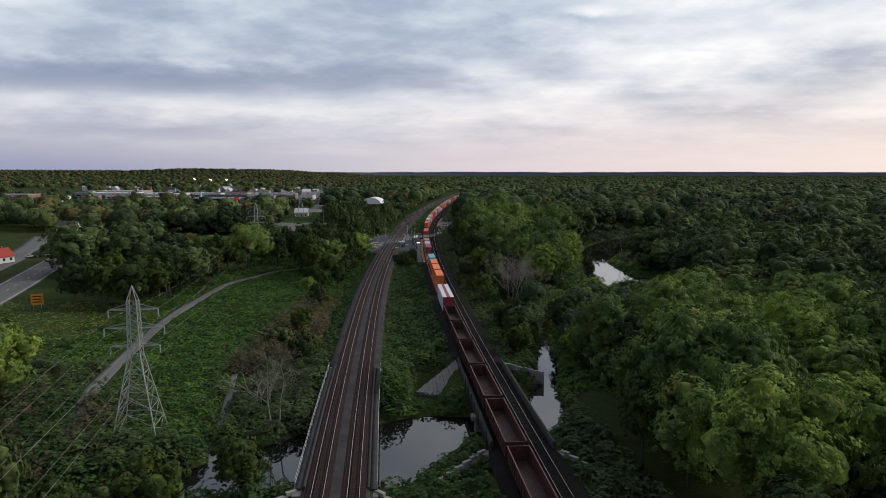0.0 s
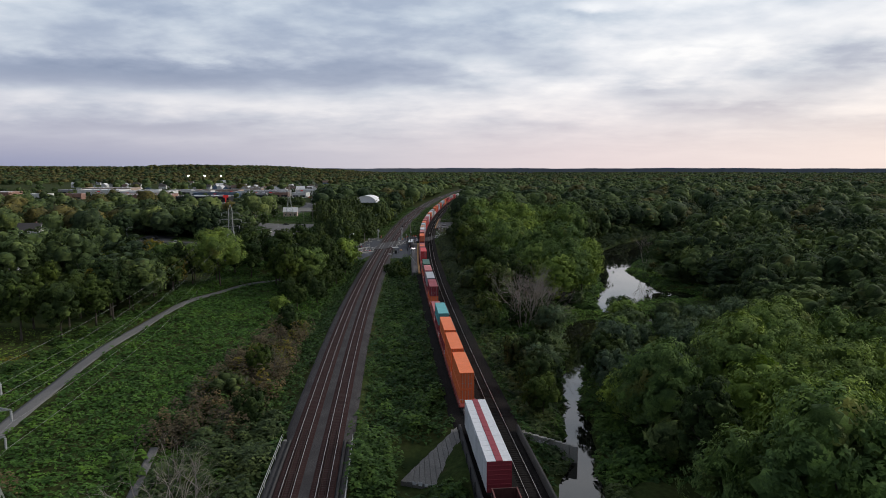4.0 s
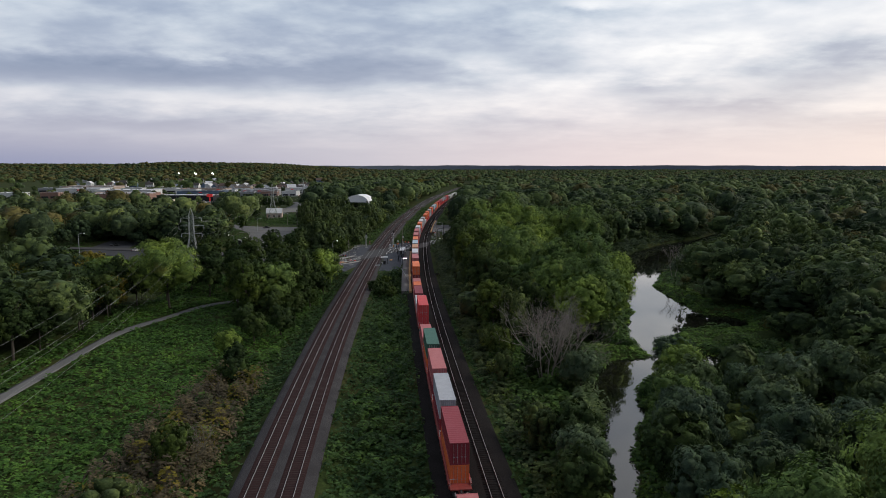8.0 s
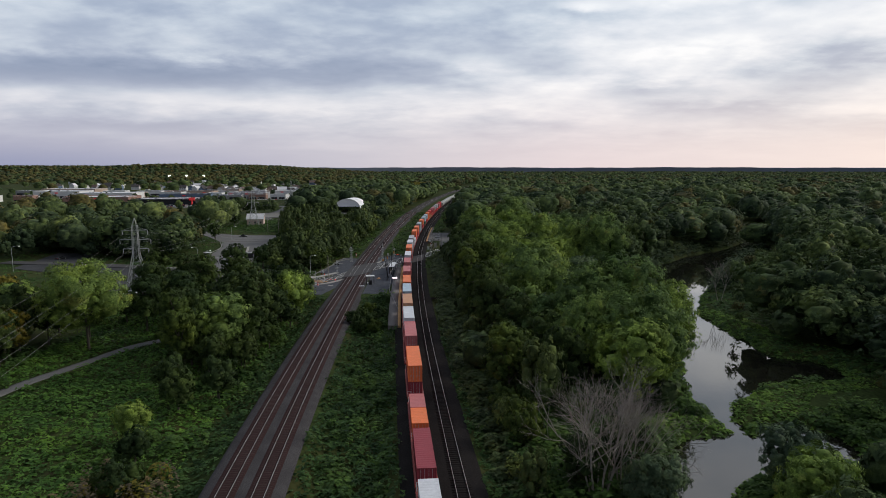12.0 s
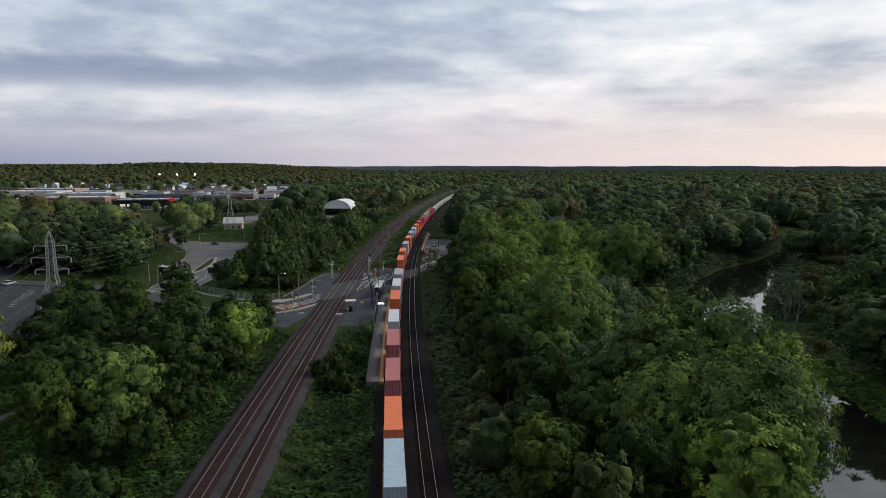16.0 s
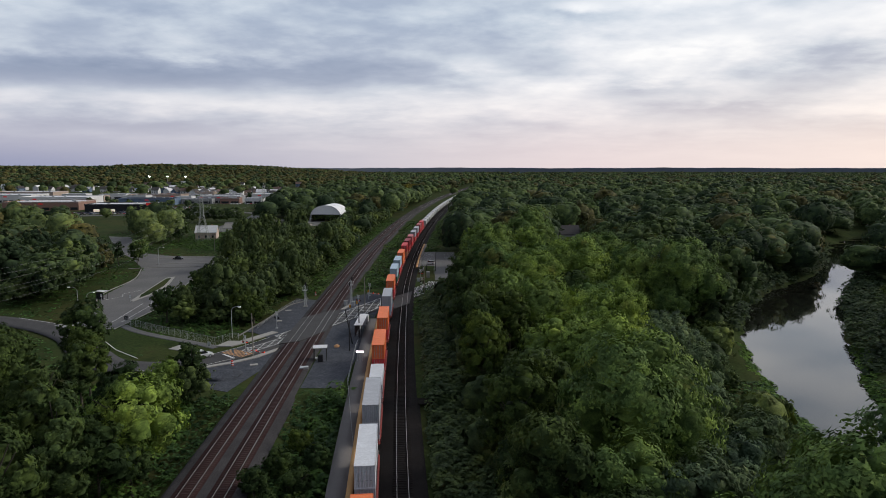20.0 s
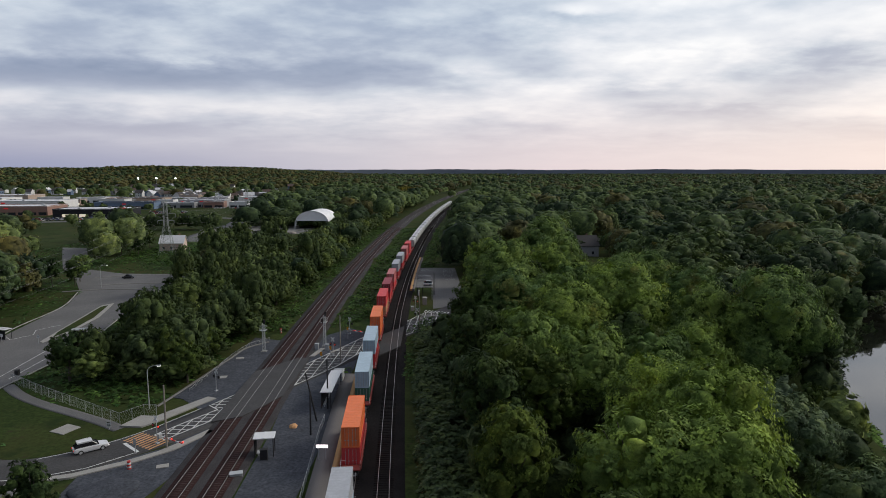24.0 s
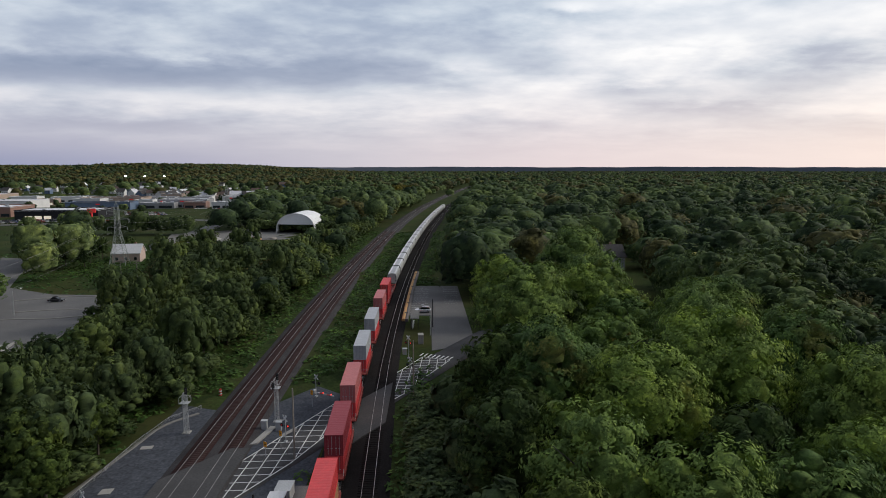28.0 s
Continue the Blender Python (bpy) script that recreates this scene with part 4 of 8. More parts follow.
def grow(name, places, cards, size, big, per_tuft, shares=(0.38, 0.28, 0.29, 0.05)):
    """Many crowns joined in one mesh."""
    vs, fs, ids, b = [], [], [], 0
    kinds = []
    for k in range(10):
        rng = np.random.default_rng(100 + k)
        kinds.append(crown_cards(rng, cards, rng.uniform(5.0, 7.6), rng.uniform(12, 17), size / big, *((15, 0.66, per_tuft, 0.08) if cards > 700 else (9, 0.8, per_tuft, 0.05, (0.26, 0.46), (0.55, 0.75), 0.88, 0.85) if cards > 40 else (2, 0.9, per_tuft, 0.05, (0.35, 0.5), (0.4, 0.6), 0.78, 1.0))))
    for i, (x, y) in enumerate(places):
        v, f = kinds[RNG.integers(0, 10)]
        a, s = RNG.uniform(0, math.tau), RNG.uniform(0.74, 1.22) * big
        low = float(low_growth(np.float64(x), np.float64(y)))
        cap = bank_cap(x, y) if name in ("wood_near", "wood_mid") else 99
        if cap < 20:
            s *= max(cap, 3) / 20
        if name in ("wood_near", "wood_mid", "wood_far") and abs(y) < 1200:
            x = clear_of_tracks(x, y, 6.4 * s * (1 - 0.6 * low))
        if name != "tall_young_wood":
            s *= 1 - (0.68 if x > 5 else 0.55) * low
        c, n = math.cos(a) * s, math.sin(a) * s
        hz = 1.25 if name == "tall_young_wood" else 1.0
        hz *= ((RNG.choice((0.65, 0.9, 1.5)) if y < 570 else 0.8) if name == "young_wood" else 1.0) * RNG.uniform(0.70, 1.12) * min(s, 1.36 if places[0][1] < 1100 else 1.1)
        w = np.stack([v[:, 0] * c - v[:, 1] * n + x, v[:, 0] * n + v[:, 1] * c + y, v[:, 2] * hz + ground_z(x, y)], 1)
        vs.append(w.astype(np.float32))
        fs.append(f + b)
        ids.append(np.full(len(f), RNG.choice(4, p=shares), np.int32))
        b += len(v)
    f = np.concatenate(fs)
    tagged(from_arrays(name, np.concatenate(vs), f, [M[k] for k in ("leaf_far", "leaf_deep", "leaf_pale", "leaf_olive")], index=np.concatenate(ids)), "dense green deciduous wood", "woodland", kind="stuff").data.shade_smooth()


woods()


# ---- freight train ----
def paint(name, color, spread=0.12):
    return material(name, color, 0.55, 0.0, spread, grain=3.0, blotch=0.7, spec=0.35)


PAINT = {
    "orange": paint("paint_orange", (0.92, 0.22, 0.075)),
    "red": paint("paint_red", (0.70, 0.075, 0.08)),
    "pink": paint("paint_faded_red", (0.54, 0.17, 0.17)),
    "maroon": paint("paint_maroon", (0.31, 0.045, 0.06)),
    "teal": paint("paint_teal", (0.13, 0.46, 0.48)),
    "green": paint("paint_green", (0.055, 0.16, 0.115)),
    "grey": paint("paint_grey", (0.46, 0.47, 0.50)),
    "white": paint("paint_white", (0.72, 0.73, 0.76)),
    "blue": paint("paint_light_blue", (0.46, 0.58, 0.67)),
    "tan": paint("paint_tan", (0.62, 0.32, 0.18)),
    "gondola": paint("paint_oxide", (0.085, 0.036, 0.032), 0.35),
    "gondola_rim": paint("paint_oxide_rim", (0.17, 0.062, 0.055), 0.3),
    "rust": paint("paint_rust", (0.075, 0.038, 0.031), 0.45),
    "wellred": paint("paint_well", (0.30, 0.055, 0.045), 0.25),
    "hopper": paint("paint_hopper", (0.50, 0.50, 0.49), 0.15),
}
WORDS = {"orange": "bright orange", "red": "red", "pink": "faded red", "maroon": "dark maroon", "teal": "teal", "green": "dark green", "grey": "pale grey", "white": "white", "blue": "pale blue", "tan": "tan orange"}
MOVING = []
SPEED = 16.2
train_line = lambda y: right_line(y) - SPACING


def corrugated(bm, x0, x1, y0, y1, z0, z1, mat=0, pitch=0.28, depth=0.036):
    """The walls of a container: corrugated sides and front, with smooth corner posts, rails and a low-ribbed roof."""
    def wall(a, b, n):
        k = max(2, int((b - a).length / pitch))
        d = (b - a) / k
        cols = []
        for i in range(k):
            for s, o in ((0.0, 0), (0.3, 0), (0.5, depth), (0.8, depth)):
                p = a + d * (i + s) - n * o
                cols.append((bm.verts.new((p.x, p.y, z0 + 0.12)), bm.verts.new((p.x, p.y, z1 - 0.1))))
        p = b
        cols.append((bm.verts.new((p.x, p.y, z0 + 0.12)), bm.verts.new((p.x, p.y, z1 - 0.1))))
        for c, e in zip(cols, cols[1:]):
            bm.faces.new((c[0], e[0], e[1], c[1])).material_index = mat

    i = 0.05
    wall(Vector((x0 + i, y0 + i, 0)), Vector((x1 - i, y0 + i, 0)), Vector((0, -1, 0)))
    wall(Vector((x1 - i, y0 + i, 0)), Vector((x1 - i, y1 - i, 0)), Vector((1, 0, 0)))
    wall(Vector((x1 - i, y1 - i, 0)), Vector((x0 + i, y1 - i, 0)), Vector((0, 1, 0)))
    wall(Vector((x0 + i, y1 - i, 0)), Vector((x0 + i, y0 + i, 0)), Vector((-1, 0, 0)))


def container(length, height, color):
    """A shipping container with its near end at y = 0 and its floor at z = 0."""
    t = thing("container", pose(0, 0, -600), WORDS[color] + " corrugated steel shipping container on the train", "container", "containers on the train")
    m = PAINT[color]
    h = 1.22
    bm = bmesh.new()
    corrugated(bm, -h, h, 0, length, 0, height)
    part("wall", bm, m, t)
    bm = bmesh.new()
    rows = [(0.03, 0), (0.3, 0)]
    k = int(length / 0.62)
    for i in range(k):
        y = 0.35 + (length - 0.7) * (i + 0.5) / k
        rows += [(y - 0.2, 0), (y - 0.15, 0.012), (y + 0.15, 0.012), (y + 0.2, 0)]
    rows += [(length - 0.3, 0), (length - 0.03, 0)]
    last = None
    for y, o in rows:
        ring = [bm.verts.new((x, y, height - 0.035 + (o if abs(x) < 1.1 else 0))) for x in (-h + 0.02, -1.02, 1.02, h - 0.02)]
        if last:
            for i in range(3):
                bm.faces.new((last[i], last[i + 1], ring[i + 1], ring[i]))
        last = ring
    part("roof", bm, m, t)
    bm = bmesh.new()
    for sx in (-1, 1):
        for y in (0.0, length - 0.16):
            box(bm, sx * h - 0.09 if sx > 0 else sx * h, sx * h if sx > 0 else sx * h + 0.09, y, y + 0.16, 0, height, 0, 0.012)
        box(bm, sx * h - 0.07 if sx > 0 else sx * h, sx * h if sx > 0 else sx * h + 0.07, 0.16, length - 0.16, height - 0.11, height - 0.005)
        box(bm, sx * h - 0.07 if sx > 0 else sx * h, sx * h if sx > 0 else sx * h + 0.07, 0.16, length - 0.16, 0, 0.13)
    for y in (0.0, length - 0.08):
        box(bm, -h + 0.09, h - 0.09, y, y + 0.08, 0, 0.13)
        box(bm, -h + 0.09, h - 0.09, y, y + 0.08, height - 0.11, height - 0.005)
    part("frame", bm, m, t)
    for sx in (-1, 1):
        bm = bmesh.new()
        for o in (0.28, 0.72):
            bar(bm, (sx * o, 0.02, 0.2), (sx * o, 0.02, height - 0.2), 0.045, sides=6)
            box(bm, sx * o - 0.12, sx * o + 0.12, -0.01, 0.03, 1.0, 1.07)
        part("door_bar", bm, M["steel"], t)
    return t


def bogie_parts(t, y):
    """Frame, wheels and axles of one bogie, centred at y."""
    bm = bmesh.new()
    for sx in (-1, 1):
        box(bm, sx * 0.99 - 0.09, sx * 0.99 + 0.09, y - 1.2, y + 1.2, 0.36, 0.62, 0, 0.04)
        box(bm, sx * 0.99 - 0.1, sx * 0.99 + 0.1, y - 0.35, y + 0.35, 0.22, 0.7, 0, 0.04)
    box(bm, -0.95, 0.95, y - 0.2, y + 0.2, 0.45, 0.72, 0, 0.03)
    part("bogie", bm, M["dark"], t)
    for o in (-0.88, 0.88):
        bm = bmesh.new()
        bar(bm, (-0.85, y + o, 0.42), (0.85, y + o, 0.42), 0.16, sides=8)
        for sx in (-1, 1):
            bar(bm, (sx * 0.69, y + o, 0.42), (sx * 0.82, y + o, 0.42), 0.84, sides=16)
        part("wheelset", bm, M["rail"], t)


def well_car(length, color="wellred"):
    """An intermodal well car: its well from y = 0 to length, with end platforms on bogies."""
    t = thing("well_car", pose(0, 0, -600), "dark red steel well car carrying containers", "railway wagon", "wagons of the train")
    m = PAINT[color]
    for sx in (-1, 1):
        bm = bmesh.new()
        x0, x1 = (1.28, 1.42) if sx > 0 else (-1.42, -1.28)
        box(bm, x0, x1, -0.5, length + 0.5, 0.42, 1.22, 0, 0.02)
        box(bm, x0 - 0.06, x1 + 0.06, -0.7, length + 0.7, 1.16, 1.3, 0, 0.02)
        for i in range(9):
            y = length * (i + 0.5) / 9
            box(bm, x1 if sx > 0 else x0 - 0.06, x1 + 0.06 if sx > 0 else x0, y - 0.06, y + 0.06, 0.45, 1.16)
        part("side_sill", bm, m, t)
    bm = bmesh.new()
    box(bm, -1.28, 1.28, -0.1, length + 0.1, 0.32, 0.4)
    part("well_floor", bm, m, t)
    for y0, y1, s in ((-1.7, -0.1, -1), (length + 0.1, length + 1.7, 1)):
        bm = bmesh.new()
        box(bm, -1.35, 1.35, y0, y1, 0.86, 1.05, 0, 0.03)
        box(bm, -0.32, 0.32, y0, y1, 0.6, 0.9, 0, 0.03)
        part("platform", bm, m, t)
        bm = bmesh.new()
        for sx in (-1, 1):
            bar(bm, (sx * 1.3, (y0 + y1) / 2, 1.05), (sx * 1.3, (y0 + y1) / 2, 2.0), 0.04)
        bar(bm, (-1.3, (y0 + y1) / 2, 2.0), (-0.6, (y0 + y1) / 2, 2.0), 0.04)
        part("handrail", bm, M["white"], t)
        bogie_parts(t, y0 + 0.5 if s < 0 else y1 - 0.5)
    bm = bmesh.new()
    for y, s in ((-1.7, -1), (length + 1.7, 1)):
        box(bm, -0.14, 0.14, min(y, y + s * 0.7), max(y, y + s * 0.7), 0.72, 0.98, 0, 0.04)
    part("coupler", bm, M["dark"], t)
    return t


def gondola(length=16.6):
    """An open-topped steel gondola, near end at y = 0."""
    t = thing("gondola_wagon", pose(0, 0, -600), "empty open-topped gondola wagon of rusty oxide-brown steel", "railway wagon", "gondolas of the train")
    m = PAINT["gondola"]
    h = 1.5
    for sx in (-1, 1):
        bm = bmesh.new()
        a, b = (h - 0.05, h) if sx > 0 else (-h, -h + 0.05)
        box(bm, a, b, 0, length, 1.0, 3.2)
        for i in range(12):
            y = length * (i + 0.5) / 12
            o0, o1 = (b, b + 0.09) if sx > 0 else (a - 0.09, a)
            box(bm, o0, o1, y - 0.09, y + 0.09, 1.0, 3.14)
        part("side", bm, m, t)
        bm = bmesh.new()
        box(bm, a - 0.05, b + 0.06, -0.05, length + 0.05, 3.14, 3.27, 0, 0.02)
        part("top_rail", bm, PAINT["gondola_rim"], t)
    for y in (0.0, length - 0.06):
        bm = bmesh.new()
        box(bm, -h + 0.05, h - 0.05, y, y + 0.06, 1.0, 3.2)
        for z in (1.4, 2.0, 2.6, 3.1):
            box(bm, -h + 0.05, h - 0.05, y - 0.07 if y == 0 else y + 0.06, y if y == 0 else y + 0.13, z, z + 0.1)
        part("end", bm, m, t)
    bm = bmesh.new()
    box(bm, -h + 0.05, h - 0.05, 0.06, length - 0.06, 1.0, 1.1)
    part("floor_plate", bm, PAINT["rust"], t)
    bm = bmesh.new()
    box(bm, -0.35, 0.35, -0.8, length + 0.8, 0.68, 1.0, 0, 0.03)
    part("underframe", bm, M["dark"], t)
    bogie_parts(t, 2.0)
    bogie_parts(t, length - 2.0)
    return t


def boxcar(length=20.6):
    """A high white-sided boxcar with a maroon roof walk and ends."""
    t = thing("boxcar", pose(0, 0, -600), "white high-cube boxcar with maroon ends and roof stripe", "railway wagon", "wagons of the train")
    h = 1.55
    for sx in (-1, 1):
        bm = bmesh.new()
        a, b = (h - 0.06, h) if sx > 0 else (-h, -h + 0.06)
        box(bm, a, b, 0.06, length - 0.06, 1.0, 4.9)
        for i in range(16):
            y = length * (i + 0.5) / 16
            box(bm, b if sx > 0 else a - 0.04, b + 0.04 if sx > 0 else a, y - 0.05, y + 0.05, 1.05, 4.85)
        part("side", bm, PAINT["white"], t)
        bm = bmesh.new()
        for i in range(14):
            y0, y1 = length * i / 14, length * (i + 1) / 14
            box(bm, min(sx * 0.42, sx * (h + 0.02)), max(sx * 0.42, sx * (h + 0.02)), y0 + 0.02, y1 - 0.02, 4.9, 5.0, 0, 0.015)
        part("roof_panel", bm, PAINT["white"], t)
        bm = bmesh.new()
        y = length / 2
        box(bm, b if sx > 0 else a - 0.08, b + 0.08 if sx > 0 else a, y - 1.6, y + 1.6, 1.1, 4.6, 0, 0.02)
        part("door", bm, PAINT["white"], t)
    bm = bmesh.new()
    for i in range(14):
        y0, y1 = length * i / 14, length * (i + 1) / 14
        box(bm, -0.42, 0.42, y0 + 0.02, y1 - 0.02, 4.94, 5.05, 0, 0.02)
    part("roof_walk", bm, PAINT["maroon"], t, "maroon stripe along the roof")
    for y in (0, length - 0.08):
        bm = bmesh.new()
        box(bm, -h, h, y, y + 0.08, 1.0, 4.95)
        for k in range(6):
            box(bm, -h + 0.1, h - 0.1, y - 0.06 if y == 0 else y + 0.08, y if y == 0 else y + 0.14, 1.3 + k * 0.6, 1.5 + k * 0.6, 0, 0.02)
        part("end", bm, PAINT["maroon"], t)
    bm = bmesh.new()
    box(bm, -1.4, 1.4, 0, length, 0.75, 1.0)
    box(bm, -0.3, 0.3, -0.9, length + 0.9, 0.68, 0.95, 0, 0.03)
    part("underframe", bm, M["dark"], t)
    bogie_parts(t, 2.4)
    bogie_parts(t, length - 2.4)
    return t


def hopper(length=17.2):
    """A covered hopper with a rounded body and roof hatches."""
    t = thing("covered_hopper", pose(0, 0, -600), "pale grey covered hopper wagon with roof hatches", "railway wagon", "hoppers of the train")
    bm = bmesh.new()
    prof = [(-1.2, 1.3), (-1.58, 2.0), (-1.6, 3.6), (-1.35, 4.25), (-0.7, 4.55), (0.7, 4.55), (1.35, 4.25), (1.6, 3.6), (1.58, 2.0), (1.2, 1.3)]
    rings = []
    for y, k in ((0.9, 0), (1.0, 1), (length - 1.0, 1), (length - 0.9, 0)):
        rings.append([bm.verts.new((x, y, z)) for x, z in prof])
    for a, b in zip(rings, rings[1:]):
        for i in range(len(prof)):
            j = (i + 1) % len(prof)
            bm.faces.new((a[i], a[j], b[j], b[i]))
    bm.faces.new(rings[0])
    bm.faces.new(rings[-1][::-1])
    part("body", bm, PAINT["hopper"], t)
    for sx in (-1, 1):
        bm = bmesh.new()
        box(bm, sx * 0.98 - 0.28, sx * 0.98 + 0.28, 0.6, length - 0.6, 4.58, 4.64)
        part("roof_walk", bm, M["white"], t)
    bm = bmesh.new()
    box(bm, -0.4, 0.4, 1.2, length - 1.2, 4.55, 4.68, 0, 0.03)
    part("hatch", bm, PAINT["grey"], t)
    for i in range(3):
        bm = bmesh.new()
        y = length * (i + 0.5 + 0.25 * (i - 1) * -0.2) / 3
        top = [bm.verts.new(c) for c in ((-1.2, y - 2.2, 1.3), (1.2, y - 2.2, 1.3), (1.2, y + 2.2, 1.3), (-1.2, y + 2.2, 1.3))]
        low = [bm.verts.new(c) for c in ((-0.4, y - 0.5, 0.5), (0.4, y - 0.5, 0.5), (0.4, y + 0.5, 0.5), (-0.4, y + 0.5, 0.5))]
        for k in range(4):
            j = (k + 1) % 4
            bm.faces.new((top[k], top[j], low[j], low[k]))
        bm.faces.new(low)
        part("chute", bm, PAINT["hopper"], t)
    bm = bmesh.new()
    box(bm, -1.3, 1.3, 0, 0.9, 0.85, 1.05)
    box(bm, -1.3, 1.3, length - 0.9, length, 0.85, 1.05)
    box(bm, -0.3, 0.3, -0.7, length + 0.7, 0.7, 0.95)
    for y in (0.1, length - 0.1):
        for sx in (-1, 1):
            bar(bm, (sx * 1.25, y, 1.0), (sx * 1.25, y, 4.3), 0.06)
    part("underframe", bm, M["dark"], t)
    bogie_parts(t, 1.8)
    bogie_parts(t, length - 1.8)
    return t


# near end of the load at the start, in metres along the line; loads: one name, or top over bottom
LOADS = [
    (203.2, "orange/orange"), (217.5, "orange/orange"), (231.3, "orange/maroon"), (246.8, "teal/maroon"), (262, "pink"), (281, "maroon/orange"),
    (295.5, "grey/maroon"), (310, "pink/maroon"), (324.8, "green/orange"), (339.5, "pink"), (359, "red/red"), (373.2, "white"), (388, "maroon"), (402.5, "orange+pink"),
    (419.5, "orange/maroon"), (439, "pink/maroon"), (454.3, "white/red"), (470, "tan/maroon"), (485.3, "blue/blue"), (500, "orange/red"), (519, "pink/red"), (539, "pink/red"),
    (557.5, "white/grey"), (581, "orange/maroon"), (599.5, "white/grey"), (618.5, "grey/grey"), (635, "white"), (650, "orange/red"), (672.5, "orange/red"), (697, "grey/blue"),
    (720.5, "orange/red"), (744, "blue/green"), (764, "blue/red"), (785, "orange/orange"), (809, "red/tan"), (827.6, "maroon/red"), (846.5, "pink/red"), (869, "grey/red"),
    (891, "grey/red"), (914, "pink/red"), (933.5, "red/red"), (948.5, "")]


def build_train():
    """Every wagon and container starts at its place along the line; motions() moves them."""
    made = {}

    def put(key, maker, s, z=0.0, label=""):
        if key not in made:
            ob = made[key] = maker()
        else:
            ob = copy_thing(made[key], pose(0, 0, -600))
        MOVING.append((ob, s, z))
        return ob

    for k in range(9):
        put("gondola", gondola, 171 - 17.9 * (k + 1) + 0.9)
    put("boxcar", boxcar, 173.6)
    for s, load in LOADS:
        put("well", lambda: well_car(12.4), s - 0.1)
        if not load:
            continue
        names = load.split("/")
        if "+" in load:
            for i, c in enumerate(load.split("+")):
                put(("c20", c), lambda: container(6.06, 2.59, c), s + i * 6.15, 0.42)
            continue
        z = 0.42
        for c in names[::-1]:
            put(("c40", c), lambda: container(12.19, 2.89, c), s, z)
            z += 2.9
    for k in range(22):
        put("hopper", hopper, 962 + 18.4 * k)


build_train()

# ---- roads, paths and level ground ----
def along(points, step):
    """Points spaced evenly along a smooth line."""
    p = np.array(points, float)
    d = np.concatenate([[0], np.cumsum(np.hypot(*np.diff(p, axis=0).T))])
    gx, gy = spline(list(zip(d, p[:, 0]))), spline(list(zip(d, p[:, 1])))
    s = np.linspace(0, d[-1], max(2, int(d[-1] / step) + 1))
    return np.stack([gx(s), gy(s)], 1)


def strip(name, points, width, lift, mat, label, category, step=2.0, kind="structure", flat=None, parent=None):
    """A band laid over the ground along a line, with a small edge."""
    p = along(points, step)
    t = np.gradient(p, axis=0)
    t /= np.hypot(t[:, 0], t[:, 1])[:, None]
    n = np.stack([t[:, 1], -t[:, 0]], 1)
    w = np.broadcast_to(np.asarray(width, float), (len(p),)) if np.ndim(width) == 0 else np.interp(np.linspace(0, 1, len(p)), np.linspace(0, 1, len(width)), width)
    offs = [-0.5, -0.5, -0.25, 0, 0.25, 0.5, 0.5]
    k = len(offs)
    xy = p[:, None] + n[:, None] * (w[:, None] * np.array(offs)[None])[..., None]
    z = ground_level(xy[..., 0], xy[..., 1]) + lift if flat is None else np.full(xy.shape[:2], flat + lift)
    z[:, 0] -= min(lift, 0.12) + 0.03
    z[:, -1] -= min(lift, 0.12) + 0.03
    v = np.concatenate([xy, z[..., None]], -1).reshape(-1, 3)
    i = (np.arange(len(p) - 1)[:, None] * k + np.arange(k - 1)[None]).ravel()
    ob = from_arrays(name, v, np.stack([i, i + k, i + k + 1, i + 1], -1)[:, ::-1], mat, parent)
    return tagged(ob, label, category, kind=kind) if label else ob


def slab(name, poly, z0, z1, mat, label, category, kind="structure", parent=None):
    """A flat piece of ground with the outline poly."""
    bm = bmesh.new()
    top = [bm.verts.new((x, y, z1)) for x, y in poly]
    low = [bm.verts.new((x, y, z0)) for x, y in poly]
    bm.faces.new(top)
    for i in range(len(poly)):
        j = (i + 1) % len(poly)
        bm.faces.new((low[i], low[j], top[j], top[i]))
    bmesh.ops.recalc_face_normals(bm, faces=bm.faces)
    ob = mesh_object(name, bm, mat, parent)
    return tagged(ob, label, category, kind=kind) if label else ob


strip("path", [(-40, 30), (-52, 62), (-64, 98), (-72.6, 128.6), (-78.8, 155.9), (-82.6, 178), (-84.6, 200), (-85.3, 222), (-83.8, 242), (-79.8, 256), (-74, 270), (-64, 284), (-55, 296), (-51, 307), (-53, 319), (-57, 328)], 3.0, 0.09, M["asphalt_old"], "grey asphalt cycle path through the meadow", "path")
strip("path_small", [(-45.8, 129), (-43.8, 121), (-42, 114), (-40, 106), (-38.6, 99), (-36, 90)], 1.3, 0.09, M["asphalt_old"], "narrow worn gravel footpath", "path")
ROAD_Z = -0.30


def road_x(y):
    return (-202.9 + 0.475 * y) / 0.88


strip("road", [(22, 462), (12, 448), (1.6, 430), (road_x(400), 400), (road_x(370), 370), (-45.4, 343), (-51.5, 336.6), (-59.5, 332.6), (-69, 334), (-78, 342), (-91, 357), (-104, 366.5), (-120, 373.5), (-150, 381), (-190, 388)], 7.6, 0.10, M["asphalt_worn"], "dark asphalt road over the level crossing", "road", flat=-0.42)
slab("crossing_yard", [(-40, 318), (-37.5, 330), (-35.5, 345), (-35.5, 372), (-29, 372), (-29, 362), (-27.6, 345), (-27, 320), (-19.5, 320), (-18.8, 345), (-18.9, 372), (-18.7, 384), (-18.2, 396), (-16, 404), (-24, 411), (-30, 402), (-36, 398), (-46, 402), (-46, 386), (-49, 362), (-44, 357), (-38, 350), (-42, 340), (-50, 333), (-49, 322)], -0.9, -0.36, M["gravel"], "blue-grey compacted gravel round the level crossing", "gravel yard")
